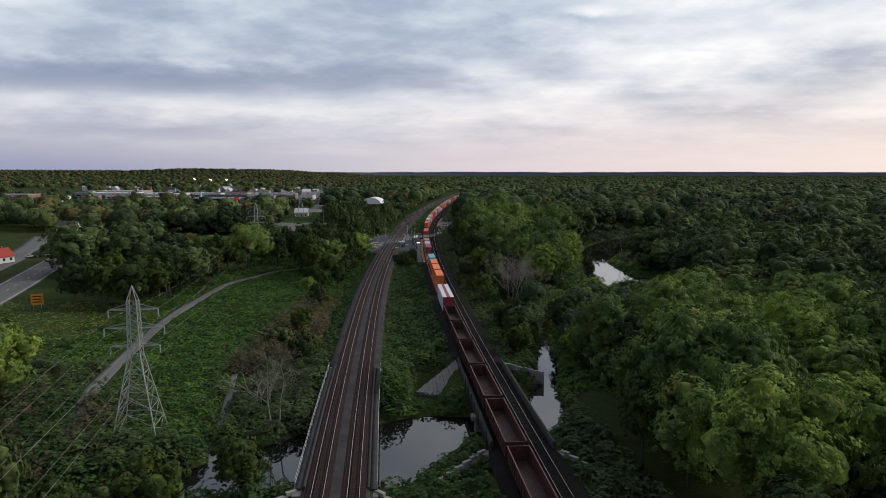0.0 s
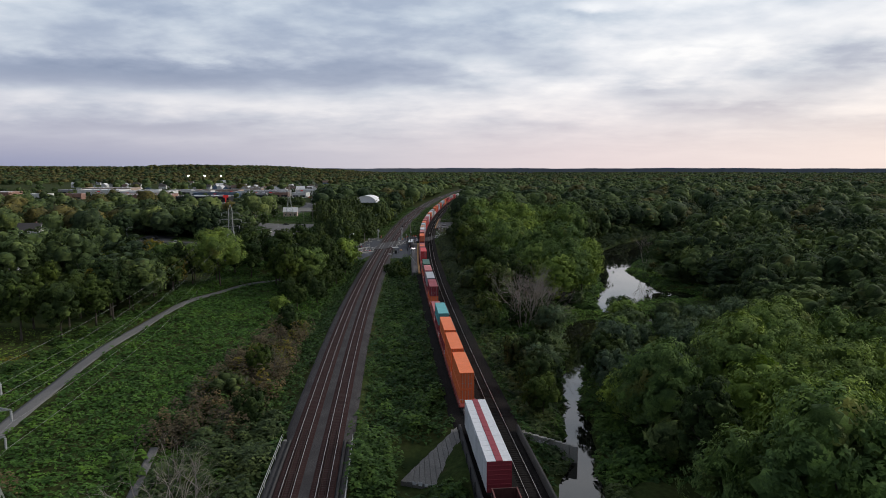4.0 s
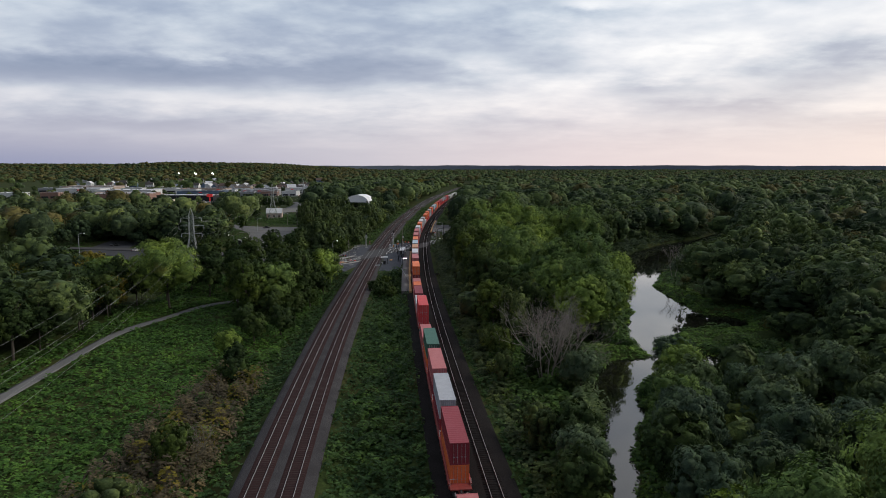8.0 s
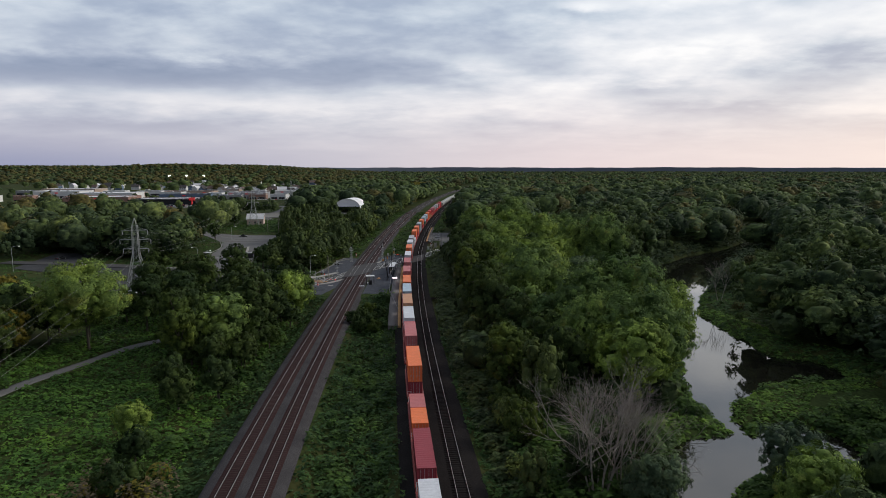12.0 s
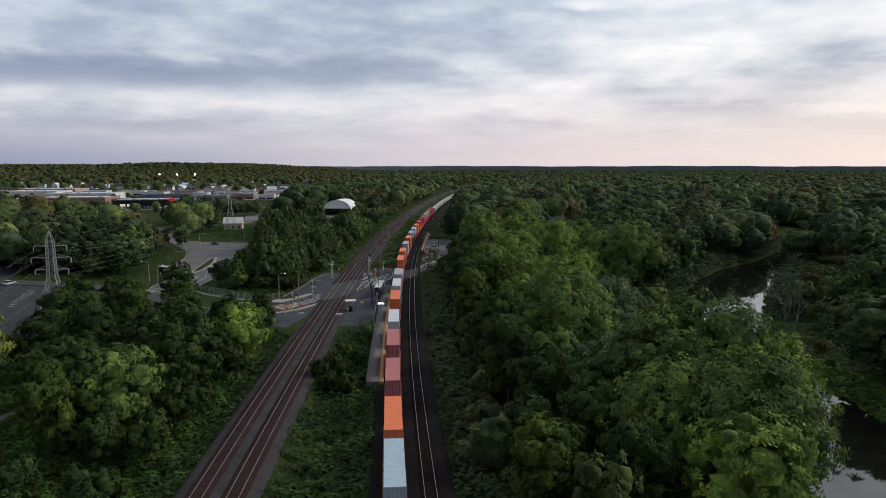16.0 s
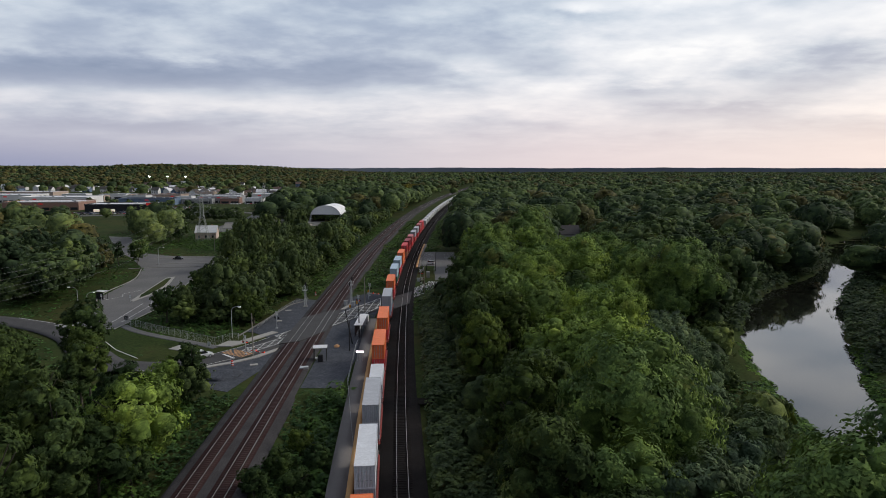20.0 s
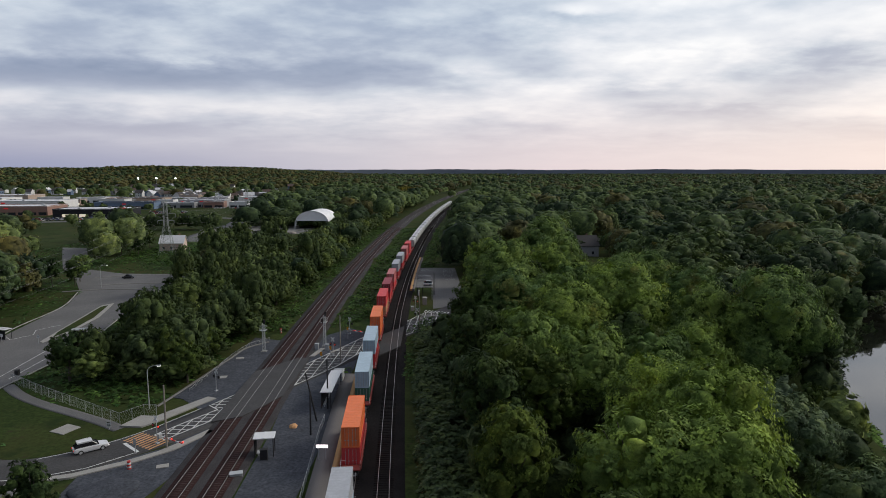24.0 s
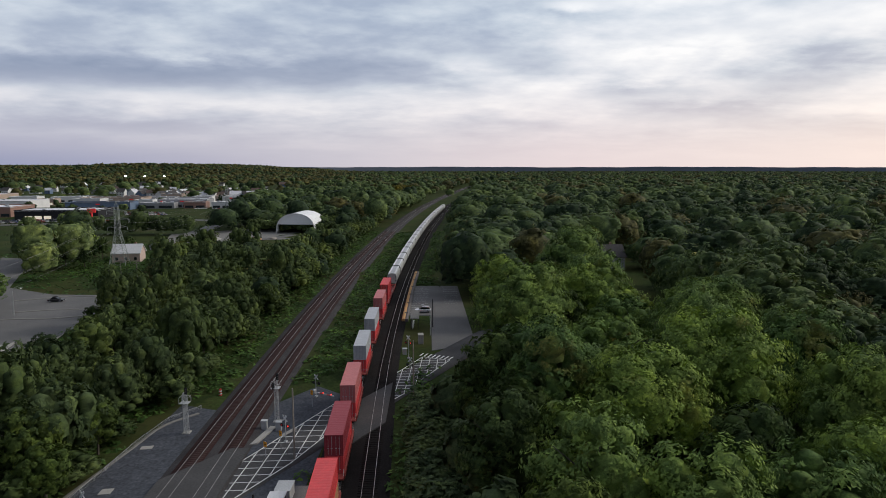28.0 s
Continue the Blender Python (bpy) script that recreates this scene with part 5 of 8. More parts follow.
slab("crossing_deck", [(-38.4, 374.5), (-38.2, 349.0), (-34.0, 351.2), (-31.8, 355.5), (-29.4, 361), (-29.2, 384), (-31.6, 384)], -0.5, -0.022, M["asphalt_worn"], "asphalt panels between the rails", "level crossing")
slab("crossing_deck_east", [(-18.2, 398), (-18.2, 383), (-14.6, 385), (-10.0, 393), (-10.0, 412)], -0.5, -0.022, M["asphalt_worn"], "asphalt panels between the rails", "level crossing")
slab("gravel_lot", [(-49.4, 361), (-42.5, 358.5), (-40.3, 372), (-40.2, 396), (-41.6, 397.6), (-44.8, 393.6), (-46.5, 384), (-48.7, 366.5)], -0.9, -0.33, M["gravel"], "blue-grey gravel lot beside the tracks", "gravel yard")
slab("bus_loop", [(-84, 364), (-84, 392), (-90, 425), (-97, 470), (-96, 498), (-126, 500), (-148, 512), (-166, 548), (-185, 582), (-200, 586), (-178, 548), (-158, 514), (-142, 494), (-122, 462), (-114, 440), (-109, 404), (-100, 386), (-97, 368)], -0.9, -0.50, M["asphalt_old"], "wide grey asphalt bus loop with lay-bys", "road")
slab("car_park_west", [(-94, 286), (-97, 305), (-95, 318), (-112, 352), (-116, 368), (-158, 384), (-165, 414), (-185, 420), (-175, 372), (-150, 360), (-120, 325), (-106, 296)], -0.95, -0.50, M["asphalt"], "asphalt car park below the power line", "car park")
slab("car_park_east", [(-9.4, 468), (-9.2, 512), (6.2, 512), (7.5, 448), (5, 438), (-2.6, 434), (-2.8, 468)], -0.8, -0.33, M["asphalt_old"], "pale asphalt station car park with bay lines", "car park")
strip("highway", [(-82, -60), (-110, 60), (-128, 120), (-141, 170), (-158, 220), (-177, 270), (-200, 330), (-235, 400)], 13, 0.10, M["asphalt_old"], "four-lane highway carriageway", "road")
strip("highway", [(-102, -60), (-128, 50), (-146, 110), (-160, 165), (-178, 215), (-198, 265), (-222, 325), (-258, 395)], 11, 0.10, M["asphalt_old"], "opposite highway carriageway", "road")
strip("curve_road", [(-420, 735), (-300, 760), (-240, 782), (-200, 800), (-172, 790), (-158, 745), (-153, 690), (-150, 640), (-140, 615)], 11, 0.12, M["asphalt_old"], "curved asphalt approach road in the town", "road", 6.0)
for o in (-6, 6):
    strip("edge_line", [(-110 + o, 60), (-128 + o, 120), (-141 + o, 170), (-158 + o, 220), (-177 + o, 270), (-200 + o, 330)], 0.18, 0.125, M["paint"], "white road edge line", "road marking")
for i in range(22):
    y = 110 + i * 9.0
    c = along([(-128, 120), (-141, 170), (-158, 220), (-177, 270), (-200, 330)], 9.0)
    if i < len(c) - 1:
        a, b = c[i], c[i] + (c[i + 1] - c[i]) * 0.35
        strip("lane_dash", [tuple(a), tuple(b)], 0.16, 0.125, M["paint"], "white lane dash", "road marking", 1.0)


def paint_line(pts, width=0.18, z=-0.3, mat="paint", name="road_line", label="white painted road line"):
    """A painted line, 6 mm proud of the road."""
    for a, b in zip(pts, pts[1:]):
        a, b = Vector(a), Vector(b)
        d = (b - a).normalized()
        n = Vector((d.y, -d.x)) * width / 2
        bm = bmesh.new()
        q = [bm.verts.new((p.x, p.y, z + 0.012)) for p in (a - n, a + n, b + n, b - n)]
        bm.faces.new(q)
        bmesh.ops.recalc_face_normals(bm, faces=bm.faces)
        ob = mesh_object(name, bm, M[mat])
        if ob.data.polygons[0].normal.z < 0:
            ob.data.flip_normals()
        tagged(ob, label, "road marking", kind="structure")


def hatch(outline, z, spacing=1.75):
    """A painted border filled with a lattice of lines."""
    paint_line(outline + outline[:1], 0.2, z)
    poly = [Vector(p) for p in outline]
    for d, sp in ((Vector((0.06, 0.998)), spacing), (Vector((0.998, 0.06)), spacing)):
        n = Vector((-d.y, d.x))
        lo, hi = min(p.dot(n) for p in poly), max(p.dot(n) for p in poly)
        s = lo + sp * 0.5
        while s < hi:
            cuts = []
            for a, b in zip(poly, poly[1:] + poly[:1]):
                fa, fb = a.dot(n) - s, b.dot(n) - s
                if fa * fb < 0:
                    cuts.append(a.lerp(b, fa / (fa - fb)))
            cuts.sort(key=lambda c: c.dot(d))
            for a, b in zip(cuts[::2], cuts[1::2]):
                if (b - a).length > 0.3:
                    paint_line([a, b], 0.16, z)
            s += sp


hatch([(-38.0, 363.2), (-38.0, 351), (-43.1, 342.8), (-45.4, 344.6), (-42.6, 349.4), (-39.2, 355.0), (-41.2, 356.8)], -0.318, 1.5)
hatch([(-29.9, 365), (-30.2, 378.2), (-19.6, 401.8), (-18.4, 390.1), (-22.3, 379.5)], -0.318, 2.0)
hatch([(-9.8, 403.2), (-10.3, 417), (-4.6, 429.2), (1.2, 426.5), (-4.2, 415.2), (-6.7, 408.0)], -0.318, 1.7)
for i in range(9):
    u = (i + 0.5) / 9
    a = Vector((-49.4, 342.6)).lerp(Vector((-43.7, 339.2)), u)
    b = Vector((-47.7, 345.6)).lerp(Vector((-42.0, 342.2)), u)
    paint_line([a, b], 0.36, -0.318, "paint_orange", "crosswalk_bar", "orange painted crosswalk bar")
for i in range(8):
    u = i / 7
    paint_line([Vector((-5.2, 429.9)).lerp(Vector((1.0, 427.0)), u), Vector((-4.4, 432.0)).lerp(Vector((2.0, 429.0)), u)], 0.36, -0.318, name="crosswalk_bar", label="white painted crosswalk bar")
paint_line([(-48.6, 341.6), (-45.2, 338.6)], 0.5, -0.318)
paint_line([(-58.4, 336.4), (-53.5, 339.4), (-50, 342.9), (-46.5, 347.5), (-42.2, 355.5)], 0.15, -0.318)
paint_line([(-45.2, 338.6), (-50, 333.6), (-57, 330.2), (-64, 330)], 0.15, -0.318)
paint_line([(-66, 338.6), (-74, 345.2), (-82, 354.4), (-89, 361.2), (-102, 369.6), (-116, 376)], 0.16, -0.318)
for i in range(9):
    paint_line([(-101 + i * 0.75, 367.2 - i * 0.45), (-98.4 + i * 0.75, 370.0 - i * 0.7)], 0.22, -0.318)
for pts in ([(-108, 404), (-105, 401), (-102.5, 406), (-104.5, 410), (-101.5, 416)], [(-86, 372), (-87.5, 392), (-92, 405), (-90, 407)], [(-88.5, 372), (-91, 395)]):
    paint_line(pts, 0.15, -0.497)
for i in range(13):
    y = 472 + i * 3.0
    paint_line([(-8.8, y), (-3.8, y)], 0.12, -0.33)
    if i > 3:
        paint_line([(1.0, y), (5.8, y)], 0.12, -0.33)
for i in range(10):
    paint_line([(-128 - i * 1.0, 344 + i * 2.6), (-124 - i * 1.0, 342.4 + i * 2.6)], 0.12, -0.497)

# pavements, kerbs and islands
strip("lot_edging", [(-50.2, 356.5), (-49.5, 361), (-48.8, 366.5), (-46.6, 384), (-44.9, 393.8), (-41.6, 397.8)], 0.5, 0.22, M["concrete_dark"], "pale edging along the gravel lot", "kerb")
slab("signal_pad", [(-29.6, 385.4), (-28.6, 385.8), (-27.2, 392.0), (-28.2, 392.2)], -0.5, -0.16, M["concrete"], "pale concrete slab beside the signal", "pavement")
slab("pit_cover", [(-44.6, 371.2), (-43.2, 371.4), (-43.3, 372.8), (-44.7, 372.6)], -0.5, -0.22, M["concrete"], "pale concrete pit cover on the gravel", "cover")
slab("sidewalk", [(-52.4, 348), (-51, 352.3), (-48.4, 352), (-43, 361), (-41.2, 360.2), (-46.6, 350.5), (-48.8, 347.6)], -0.6, -0.2, M["concrete"], "pale concrete sidewalk beside the crossing", "pavement")
slab("sidewalk_south", [(-42.3, 338.6), (-41, 340.6), (-37.6, 346.4), (-36.6, 345.8), (-40.2, 339.0), (-44.8, 334.6), (-50.5, 330.8), (-58, 328.6), (-58, 329.5), (-51, 331.9), (-45.6, 335.6)], -0.6, -0.2, M["concrete"], "pale concrete kerb and sidewalk", "pavement")
strip("walkway", [(-52, 347.2), (-56, 350), (-62, 353.5), (-70, 357.8), (-78, 363), (-84, 368.5)], 2.2, 0.05, M["asphalt_old"], "asphalt walkway along the fence", "path")
slab("concrete_pad", [(-62.8, 346.6), (-61.6, 349.6), (-58.8, 348.3), (-60.0, 345.4)], -0.8, -0.52, M["concrete"], "concrete pad for a bench", "pavement")
slab("traffic_island", [(-95.4, 398), (-96.6, 399), (-103.2, 440), (-101, 443), (-96, 425), (-94.5, 408)], -0.8, -0.36, M["concrete"], "kerbed traffic island in the bus loop", "pavement")
slab("island_grass", [(-95.9, 403), (-97.6, 408), (-102.3, 438), (-101.2, 440), (-97, 424), (-95.3, 409)], -0.5, -0.34, M["ground"], "grass on the traffic island", "grass")
for island in ([(-122, 474), (-112, 477.6), (-101, 477.2)], [(-128, 462), (-117, 466), (-106, 467), (-99, 470)], [(-104, 496), (-118, 496.6), (-132, 490)]):
    strip("traffic_island", island, 1.1, 0.24, M["concrete_dark"], "long kerbed island between the bus lay-bys", "pavement", 2.0)
strip("kerb", [(-84, 364), (-84, 392), (-90, 425), (-97, 470)], 0.3, 0.26, M["concrete"], "concrete kerb", "kerb")
strip("kerb", [(-98, 370), (-100.6, 386), (-109.4, 404), (-114.6, 440), (-122.6, 462)], 0.3, 0.26, M["concrete"], "concrete kerb", "kerb")


# ---- lattice work ----
def lattice(bm, corners0, corners1, panels, leg, brace):
    """Four legs between two squares, braced by crosses on each side."""
    ring = lambda s: [Vector(a).lerp(Vector(b), s) for a, b in zip(corners0, corners1)]
    for a, b in zip(corners0, corners1):
        bar(bm, a, b, leg)
    for k in range(panels):
        lo, hi = ring(k / panels), ring((k + 1) / panels)
        for i in range(4):
            j = (i + 1) % 4
            bar(bm, lo[i], hi[j], brace)
            bar(bm, lo[j], hi[i], brace)
            bar(bm, hi[i], hi[j], brace)


def square(h, z, a=0.0):
    return [(h * math.cos(a + math.pi / 4 + k * math.pi / 2) * 1.414, h * math.sin(a + math.pi / 4 + k * math.pi / 2) * 1.414, z) for k in range(4)]


ARMS = ((17.6, 2.9), (14.6, 3.7), (11.6, 2.9))


def pylon(x, y, turn, height=24.5, wide=3.5):
    """A lattice transmission tower with three pairs of arms."""
    z = ground_z(x, y)
    s = height / 24.5
    t = thing("transmission_tower", pose(x, y, z, 0, 0, turn), "grey steel lattice transmission tower in the weeds", "power pylon", "pylons of the power line")
    bm = bmesh.new()
    lattice(bm, square(wide, -1.0), square(0.95, 13.0 * s), 5, 0.15, 0.065)
    part("base", bm, M["pylon"], t)
    bm = bmesh.new()
    lattice(bm, square(0.95, 13.0 * s), square(0.75, 22.0 * s), 6, 0.13, 0.06)
    part("mast", bm, M["pylon"], t)
    bm = bmesh.new()
    for c in square(0.75, 22.0 * s):
        bar(bm, c, (0, 0, height), 0.10)
    part("peak", bm, M["pylon"], t)
    for az, reach in ARMS:
        az = (az + 3) * s
        for sx in (-1, 1):
            bm = bmesh.new()
            tip = (sx * (reach + 0.9), 0, az)
            for yy in (-0.8, 0.8):
                bar(bm, (sx * 0.9, yy, az), tip, 0.12)
            bar(bm, (sx * 0.9, 0, az + 0.9), tip, 0.08)
            arm = part("arm", bm, M["pylon"], t)
            bm = bmesh.new()
            for k in range(6):
                bar(bm, (tip[0], 0, az - 0.15 - k * 0.2), (tip[0], 0, az - 0.28 - k * 0.2), 0.24, sides=8)
            bar(bm, (tip[0], 0, az), (tip[0], 0, az - 1.4), 0.05)
            part("insulator", bm, M["steel"], arm)
    return t


TOWERS = [(-16, -130, 4), (-51.3, 99.4, 10), (-100, 322, 12), (-134, 561, 9), (-165, 800, 8)]
for x, y, a in TOWERS:
    pylon(x, y, a, 24.5 if y < 500 else 27.5)


def wires():
    for (ax, ay, aa), (bx, by, ba) in zip(TOWERS, TOWERS[1:]):
        for az, reach in ARMS:
            for sx in (-1, 1):
                r = (reach + 0.9) * sx
                sa, sb = (1.0 if ay < 500 else 27.5 / 24.5), (1.0 if by < 500 else 27.5 / 24.5)
                p = Vector((ax + r * math.cos(radians(aa)), ay + r * math.sin(radians(aa)), ground_z(ax, ay) + (az + 3) * sa - 1.4))
                q = Vector((bx + r * math.cos(radians(ba)), by + r * math.sin(radians(ba)), ground_z(bx, by) + (az + 3) * sb - 1.4))
                n = 24
                pts = [p.lerp(q, i / n) - Vector((0, 0, 6.0 * 4 * (i / n) * (1 - i / n))) for i in range(n + 1)]
                side = (q - p).cross(Vector((0, 0, 1))).normalized() * 0.014
                bm = bmesh.new()
                last = None
                for c in pts:
                    ring = [bm.verts.new(c + o) for o in (side, Vector((0, 0, 0.022)), -side)]
                    if last:
                        for i in range(3):
                            j = (i + 1) % 3
                            bm.faces.new((last[i], last[j], ring[j], ring[i]))
                    last = ring
                tagged(mesh_object("power_line", bm, M["wire"]), "sagging overhead conductor between the pylons", "power line", "conductors of the power line")


wires()


# ---- crossing signals and posts ----
RED = glowing("signal_red", (1.0, 0.05, 0.03), 1.6)
AMBER = material("sign_amber", (0.92, 0.36, 0.02), 0.6)
REDP = material("sign_red", (0.62, 0.06, 0.05), 0.6)
WHITE_LAMP = glowing("lamp_white", (1.0, 0.96, 0.88), 3.0)


def wood_pole(x, y, top, lean=(0, 0), arm=False, label="weathered wooden utility pole"):
    z = ground_z(x, y)
    t = thing("utility_pole", pose(x, y, z), label, "utility pole", "poles")
    bm = bmesh.new()
    bar(bm, (0, 0, -0.4), (lean[0], lean[1], top - z), 0.32, sides=8, w2=0.2)
    part("pole", bm, M["deadwood"] if lean == (0, 0) else M["dark"], t)
    if arm:
        bm = bmesh.new()
        box(bm, -1.1, 1.1, -0.06, 0.06, top - z - 0.7, top - z - 0.56)
        part("crossarm", bm, M["deadwood"], t)
    return t


def crossbuck(bm, z, s=0.62):
    for k in (-1, 1):
        d = Vector((s * 0.72, 0, s * 0.72 * k))
        n = Vector((-d.z, 0, d.x)).normalized() * 0.11
        c = Vector((0, -0.12 - 0.02 * k, z))
        q = [c - d - n, c - d + n, c + d + n, c + d - n]
        f = [bm.verts.new(v) for v in q] + [bm.verts.new(v + Vector((0, 0.03, 0))) for v in q]
        for ids in ((0, 1, 2, 3), (7, 6, 5, 4), (0, 4, 5, 1), (1, 5, 6, 2), (2, 6, 7, 3), (3, 7, 4, 0)):
            bm.faces.new([f[i] for i in ids])
    bmesh.ops.recalc_face_normals(bm, faces=bm.faces)


def crossing_signal(x, y, turn, top=4.3, gate=0.0, lit=True, label="level crossing signal with crossbuck and flashing lamps"):
    """A crossbuck mast with two lamp pairs, a bell, and a lowered gate arm where it has one."""
    z = ground_z(x, y)
    t = thing("crossing_signal", pose(x, y, z, 0, 0, turn), label, "crossing signal", "signals of the level crossing")
    bm = bmesh.new()
    bar(bm, (0, 0, -0.2), (0, 0, top), 0.13, sides=8)
    box(bm, -0.25, 0.25, -0.25, 0.25, -0.1, 0.25, 0, 0.03)
    part("mast", bm, M["steel"], t)
    bm = bmesh.new()
    crossbuck(bm, top - 0.4)
    part("crossbuck", bm, M["white"], t, "white crossbuck boards")
    for sx in (-1, 1):
        bm = bmesh.new()
        bar(bm, (sx * 0.62, -0.14, top - 1.5), (sx * 0.62, -0.10, top - 1.5), 0.58, sides=16)
        bar(bm, (sx * 0.1, 0, top - 1.5), (sx * 0.62, -0.1, top - 1.5), 0.06)
        lamp = part("lamp_board", bm, M["dark"], t, "black round lamp backboard")
        bm = bmesh.new()
        bar(bm, (sx * 0.62, -0.22, top - 1.5), (sx * 0.62, -0.14, top - 1.5), 0.24, sides=12)
        part("lens", bm, RED if lit and sx > 0 else REDP, lamp)
    if gate:
        bm = bmesh.new()
        box(bm, -0.25, 0.25, 0.1, 0.75, 0.7, 1.5, 0, 0.05)
        part("gate_motor", bm, M["steel"], t)
        n = int(abs(gate) / 0.8)
        for k in range(n):
            bm = bmesh.new()
            a, b = sorted((math.copysign(0.4 + k * 0.8, gate), math.copysign(1.18 + k * 0.8, gate)))
            box(bm, a, b, 0.36, 0.46, 1.02, 1.16)
            part("gate_stripe", bm, REDP if k % 2 else M["white"], t)
        bm = bmesh.new()
        for k in range(2):
            gx = gate * (0.5 + 0.45 * k)
            box(bm, gx - 0.09, gx + 0.09, 0.34, 0.48, 1.16, 1.36)
        part("gate_lamp", bm, RED, t)
    return t


crossing_signal(-43.6, 341.5, -30, 4.4, 5.5)
crossing_signal(-42.6, 364.3, 150, 4.3, 0)
crossing_signal(-23.4, 405.5, 150, 4.1, -4.0)
crossing_signal(-24.5, 386.6, -30, 4.2, 0)
crossing_signal(-7.6, 428.5, -28, 5.0, 0)
crossing_signal(-6.8, 414.0, 150, 4.6, 0)


def rail_signal(x, y, top, heads):
    """A lattice railway signal mast with a ladder, a platform and black heads."""
    z = ground_z(x, y)
    t = thing("railway_signal", pose(x, y, z), "grey lattice railway signal mast with ladder and black heads", "railway signal", "railway signals")
    bm = bmesh.new()
    lattice(bm, square(0.30, 0), square(0.24, top), 7, 0.05, 0.024)
    part("mast", bm, M["steel"], t)
    bm = bmesh.new()
    for sx in (-0.2, 0.2):
        bar(bm, (sx, -0.6, 0), (sx, -0.45, top), 0.04)
    for k in range(int(top / 0.35)):
        bar(bm, (-0.2, -0.6 + 0.15 * k * 0.35 / top, 0.3 + k * 0.35), (0.2, -0.6 + 0.15 * k * 0.35 / top, 0.3 + k * 0.35), 0.03)
    part("ladder", bm, M["steel"], t)
    bm = bmesh.new()
    box(bm, -0.7, 0.7, -0.7, 0.5, top - 1.55, top - 1.5)
    for c in ((-0.7, -0.7), (0.7, -0.7), (-0.7, 0.5), (0.7, 0.5)):
        bar(bm, (*c, top - 1.5), (*c, top - 0.6), 0.035)
    for a, b in (((-0.7, -0.7), (-0.7, 0.5)), ((0.7, -0.7), (0.7, 0.5)), ((-0.7, 0.5), (0.7, 0.5))):
        bar(bm, (*a, top - 0.6), (*b, top - 0.6), 0.035)
    part("platform", bm, M["steel"], t)
    for k in range(heads):
        hz = top + 0.45 - k * 1.6
        hx = 0.35 if k % 2 == 0 else -0.35
        bm = bmesh.new()
        box(bm, hx - 0.22, hx + 0.22, -0.5, -0.36, hz - 0.55, hz + 0.55, 0, 0.06)
        for q in (-0.3, 0, 0.3):
            bar(bm, (hx, -0.72, hz + q), (hx, -0.5, hz + q), 0.2, sides=10)
        head = part("signal_head", bm, M["dark"], t)
        bm = bmesh.new()
        bar(bm, (hx, -0.54, hz - 0.3), (hx, -0.51, hz - 0.3), 0.17, sides=10)
        part("lens", bm, RED, head)
    bm = bmesh.new()
    box(bm, -0.6, 0.6, -0.6, 0.6, -0.3, 0.2, 0, 0.04)
    part("footing", bm, M["concrete"], t)
    return t


rail_signal(-40.7, 390.2, 6.5, 1)
rail_signal(-27.7, 394.4, 7.3, 2)


def street_lamp(x, y, height, turn, reach=2.2, lit=True):
    z = ground_z(x, y)
    t = thing("street_lamp", pose(x, y, z, 0, 0, turn), "grey street lamp with a curved arm, lit at dusk", "street lamp", "street lamps")
    bm = bmesh.new()
    bar(bm, (0, 0, -0.2), (0, 0, height - 0.8), 0.2, sides=8, w2=0.12)
    part("pole", bm, M["steel"], t)
    bm = bmesh.new()
    pts = [Vector((0, 0, height - 0.8)), Vector((reach * 0.2, 0, height - 0.25)), Vector((reach * 0.55, 0, height)), Vector((reach, 0, height + 0.05))]
    for a, b in zip(pts, pts[1:]):
        bar(bm, a, b, 0.09, sides=6)
    part("arm", bm, M["steel"], t)
    bm = bmesh.new()
    box(bm, reach - 0.1, reach + 0.65, -0.16, 0.16, height - 0.02, height + 0.14, 0, 0.04)
    head = part("lamp_head", bm, M["steel"], t)
    if lit:
        bm = bmesh.new()
        box(bm, reach + 0.02, reach + 0.55, -0.12, 0.12, height - 0.06, height - 0.022)
        part("lens", bm, WHITE_LAMP, head)
    return t


street_lamp(-51.2, 355.8, 7.6, 8, 1.6)
street_lamp(-105.2, 385.6, 7.0, 175)
street_lamp(-139, 418, 11, 190)
street_lamp(-100.2, 381.5, 6.2, 20, 1.5)
street_lamp(-119, 470, 8, 0)
street_lamp(-3.0, 447.3, 7.6, 180, 1.6, False)
street_lamp(78, 505, 9, 170, 2.4, False)
street_lamp(52.5, 496, 9, 180, 2.4, False)
street_lamp(-170, 365, 10, 20)
street_lamp(-215, 440, 10, 20)
wood_pole(-41.5, 339.9, 9.3)
wood_pole(-22.0, 381.0, 10.0)
wood_pole(-21.2, 349.9, 8.2, (-1.5, -1.2), label="dark leaning wooden pole")
wood_pole(-21.2, 344.4, 6.4, (0.05, 0), label="dark wooden pole beside the platform")
wood_pole(-20.4, 355.4, 8.2, (0.03, 0), label="dark wooden pole beside the platform")
wood_pole(-5.8, 403.7, 10.5)
wood_pole(-2.4, 455, 7.0, (0.02, 0), label="dark wooden pole beside the platform")
for x, y in ((-104, 512), (-112, 517), (-188, 330), (-206, 352), (-222, 372), (-240, 402)):
    wood_pole(x, y, 8.5, arm=True)


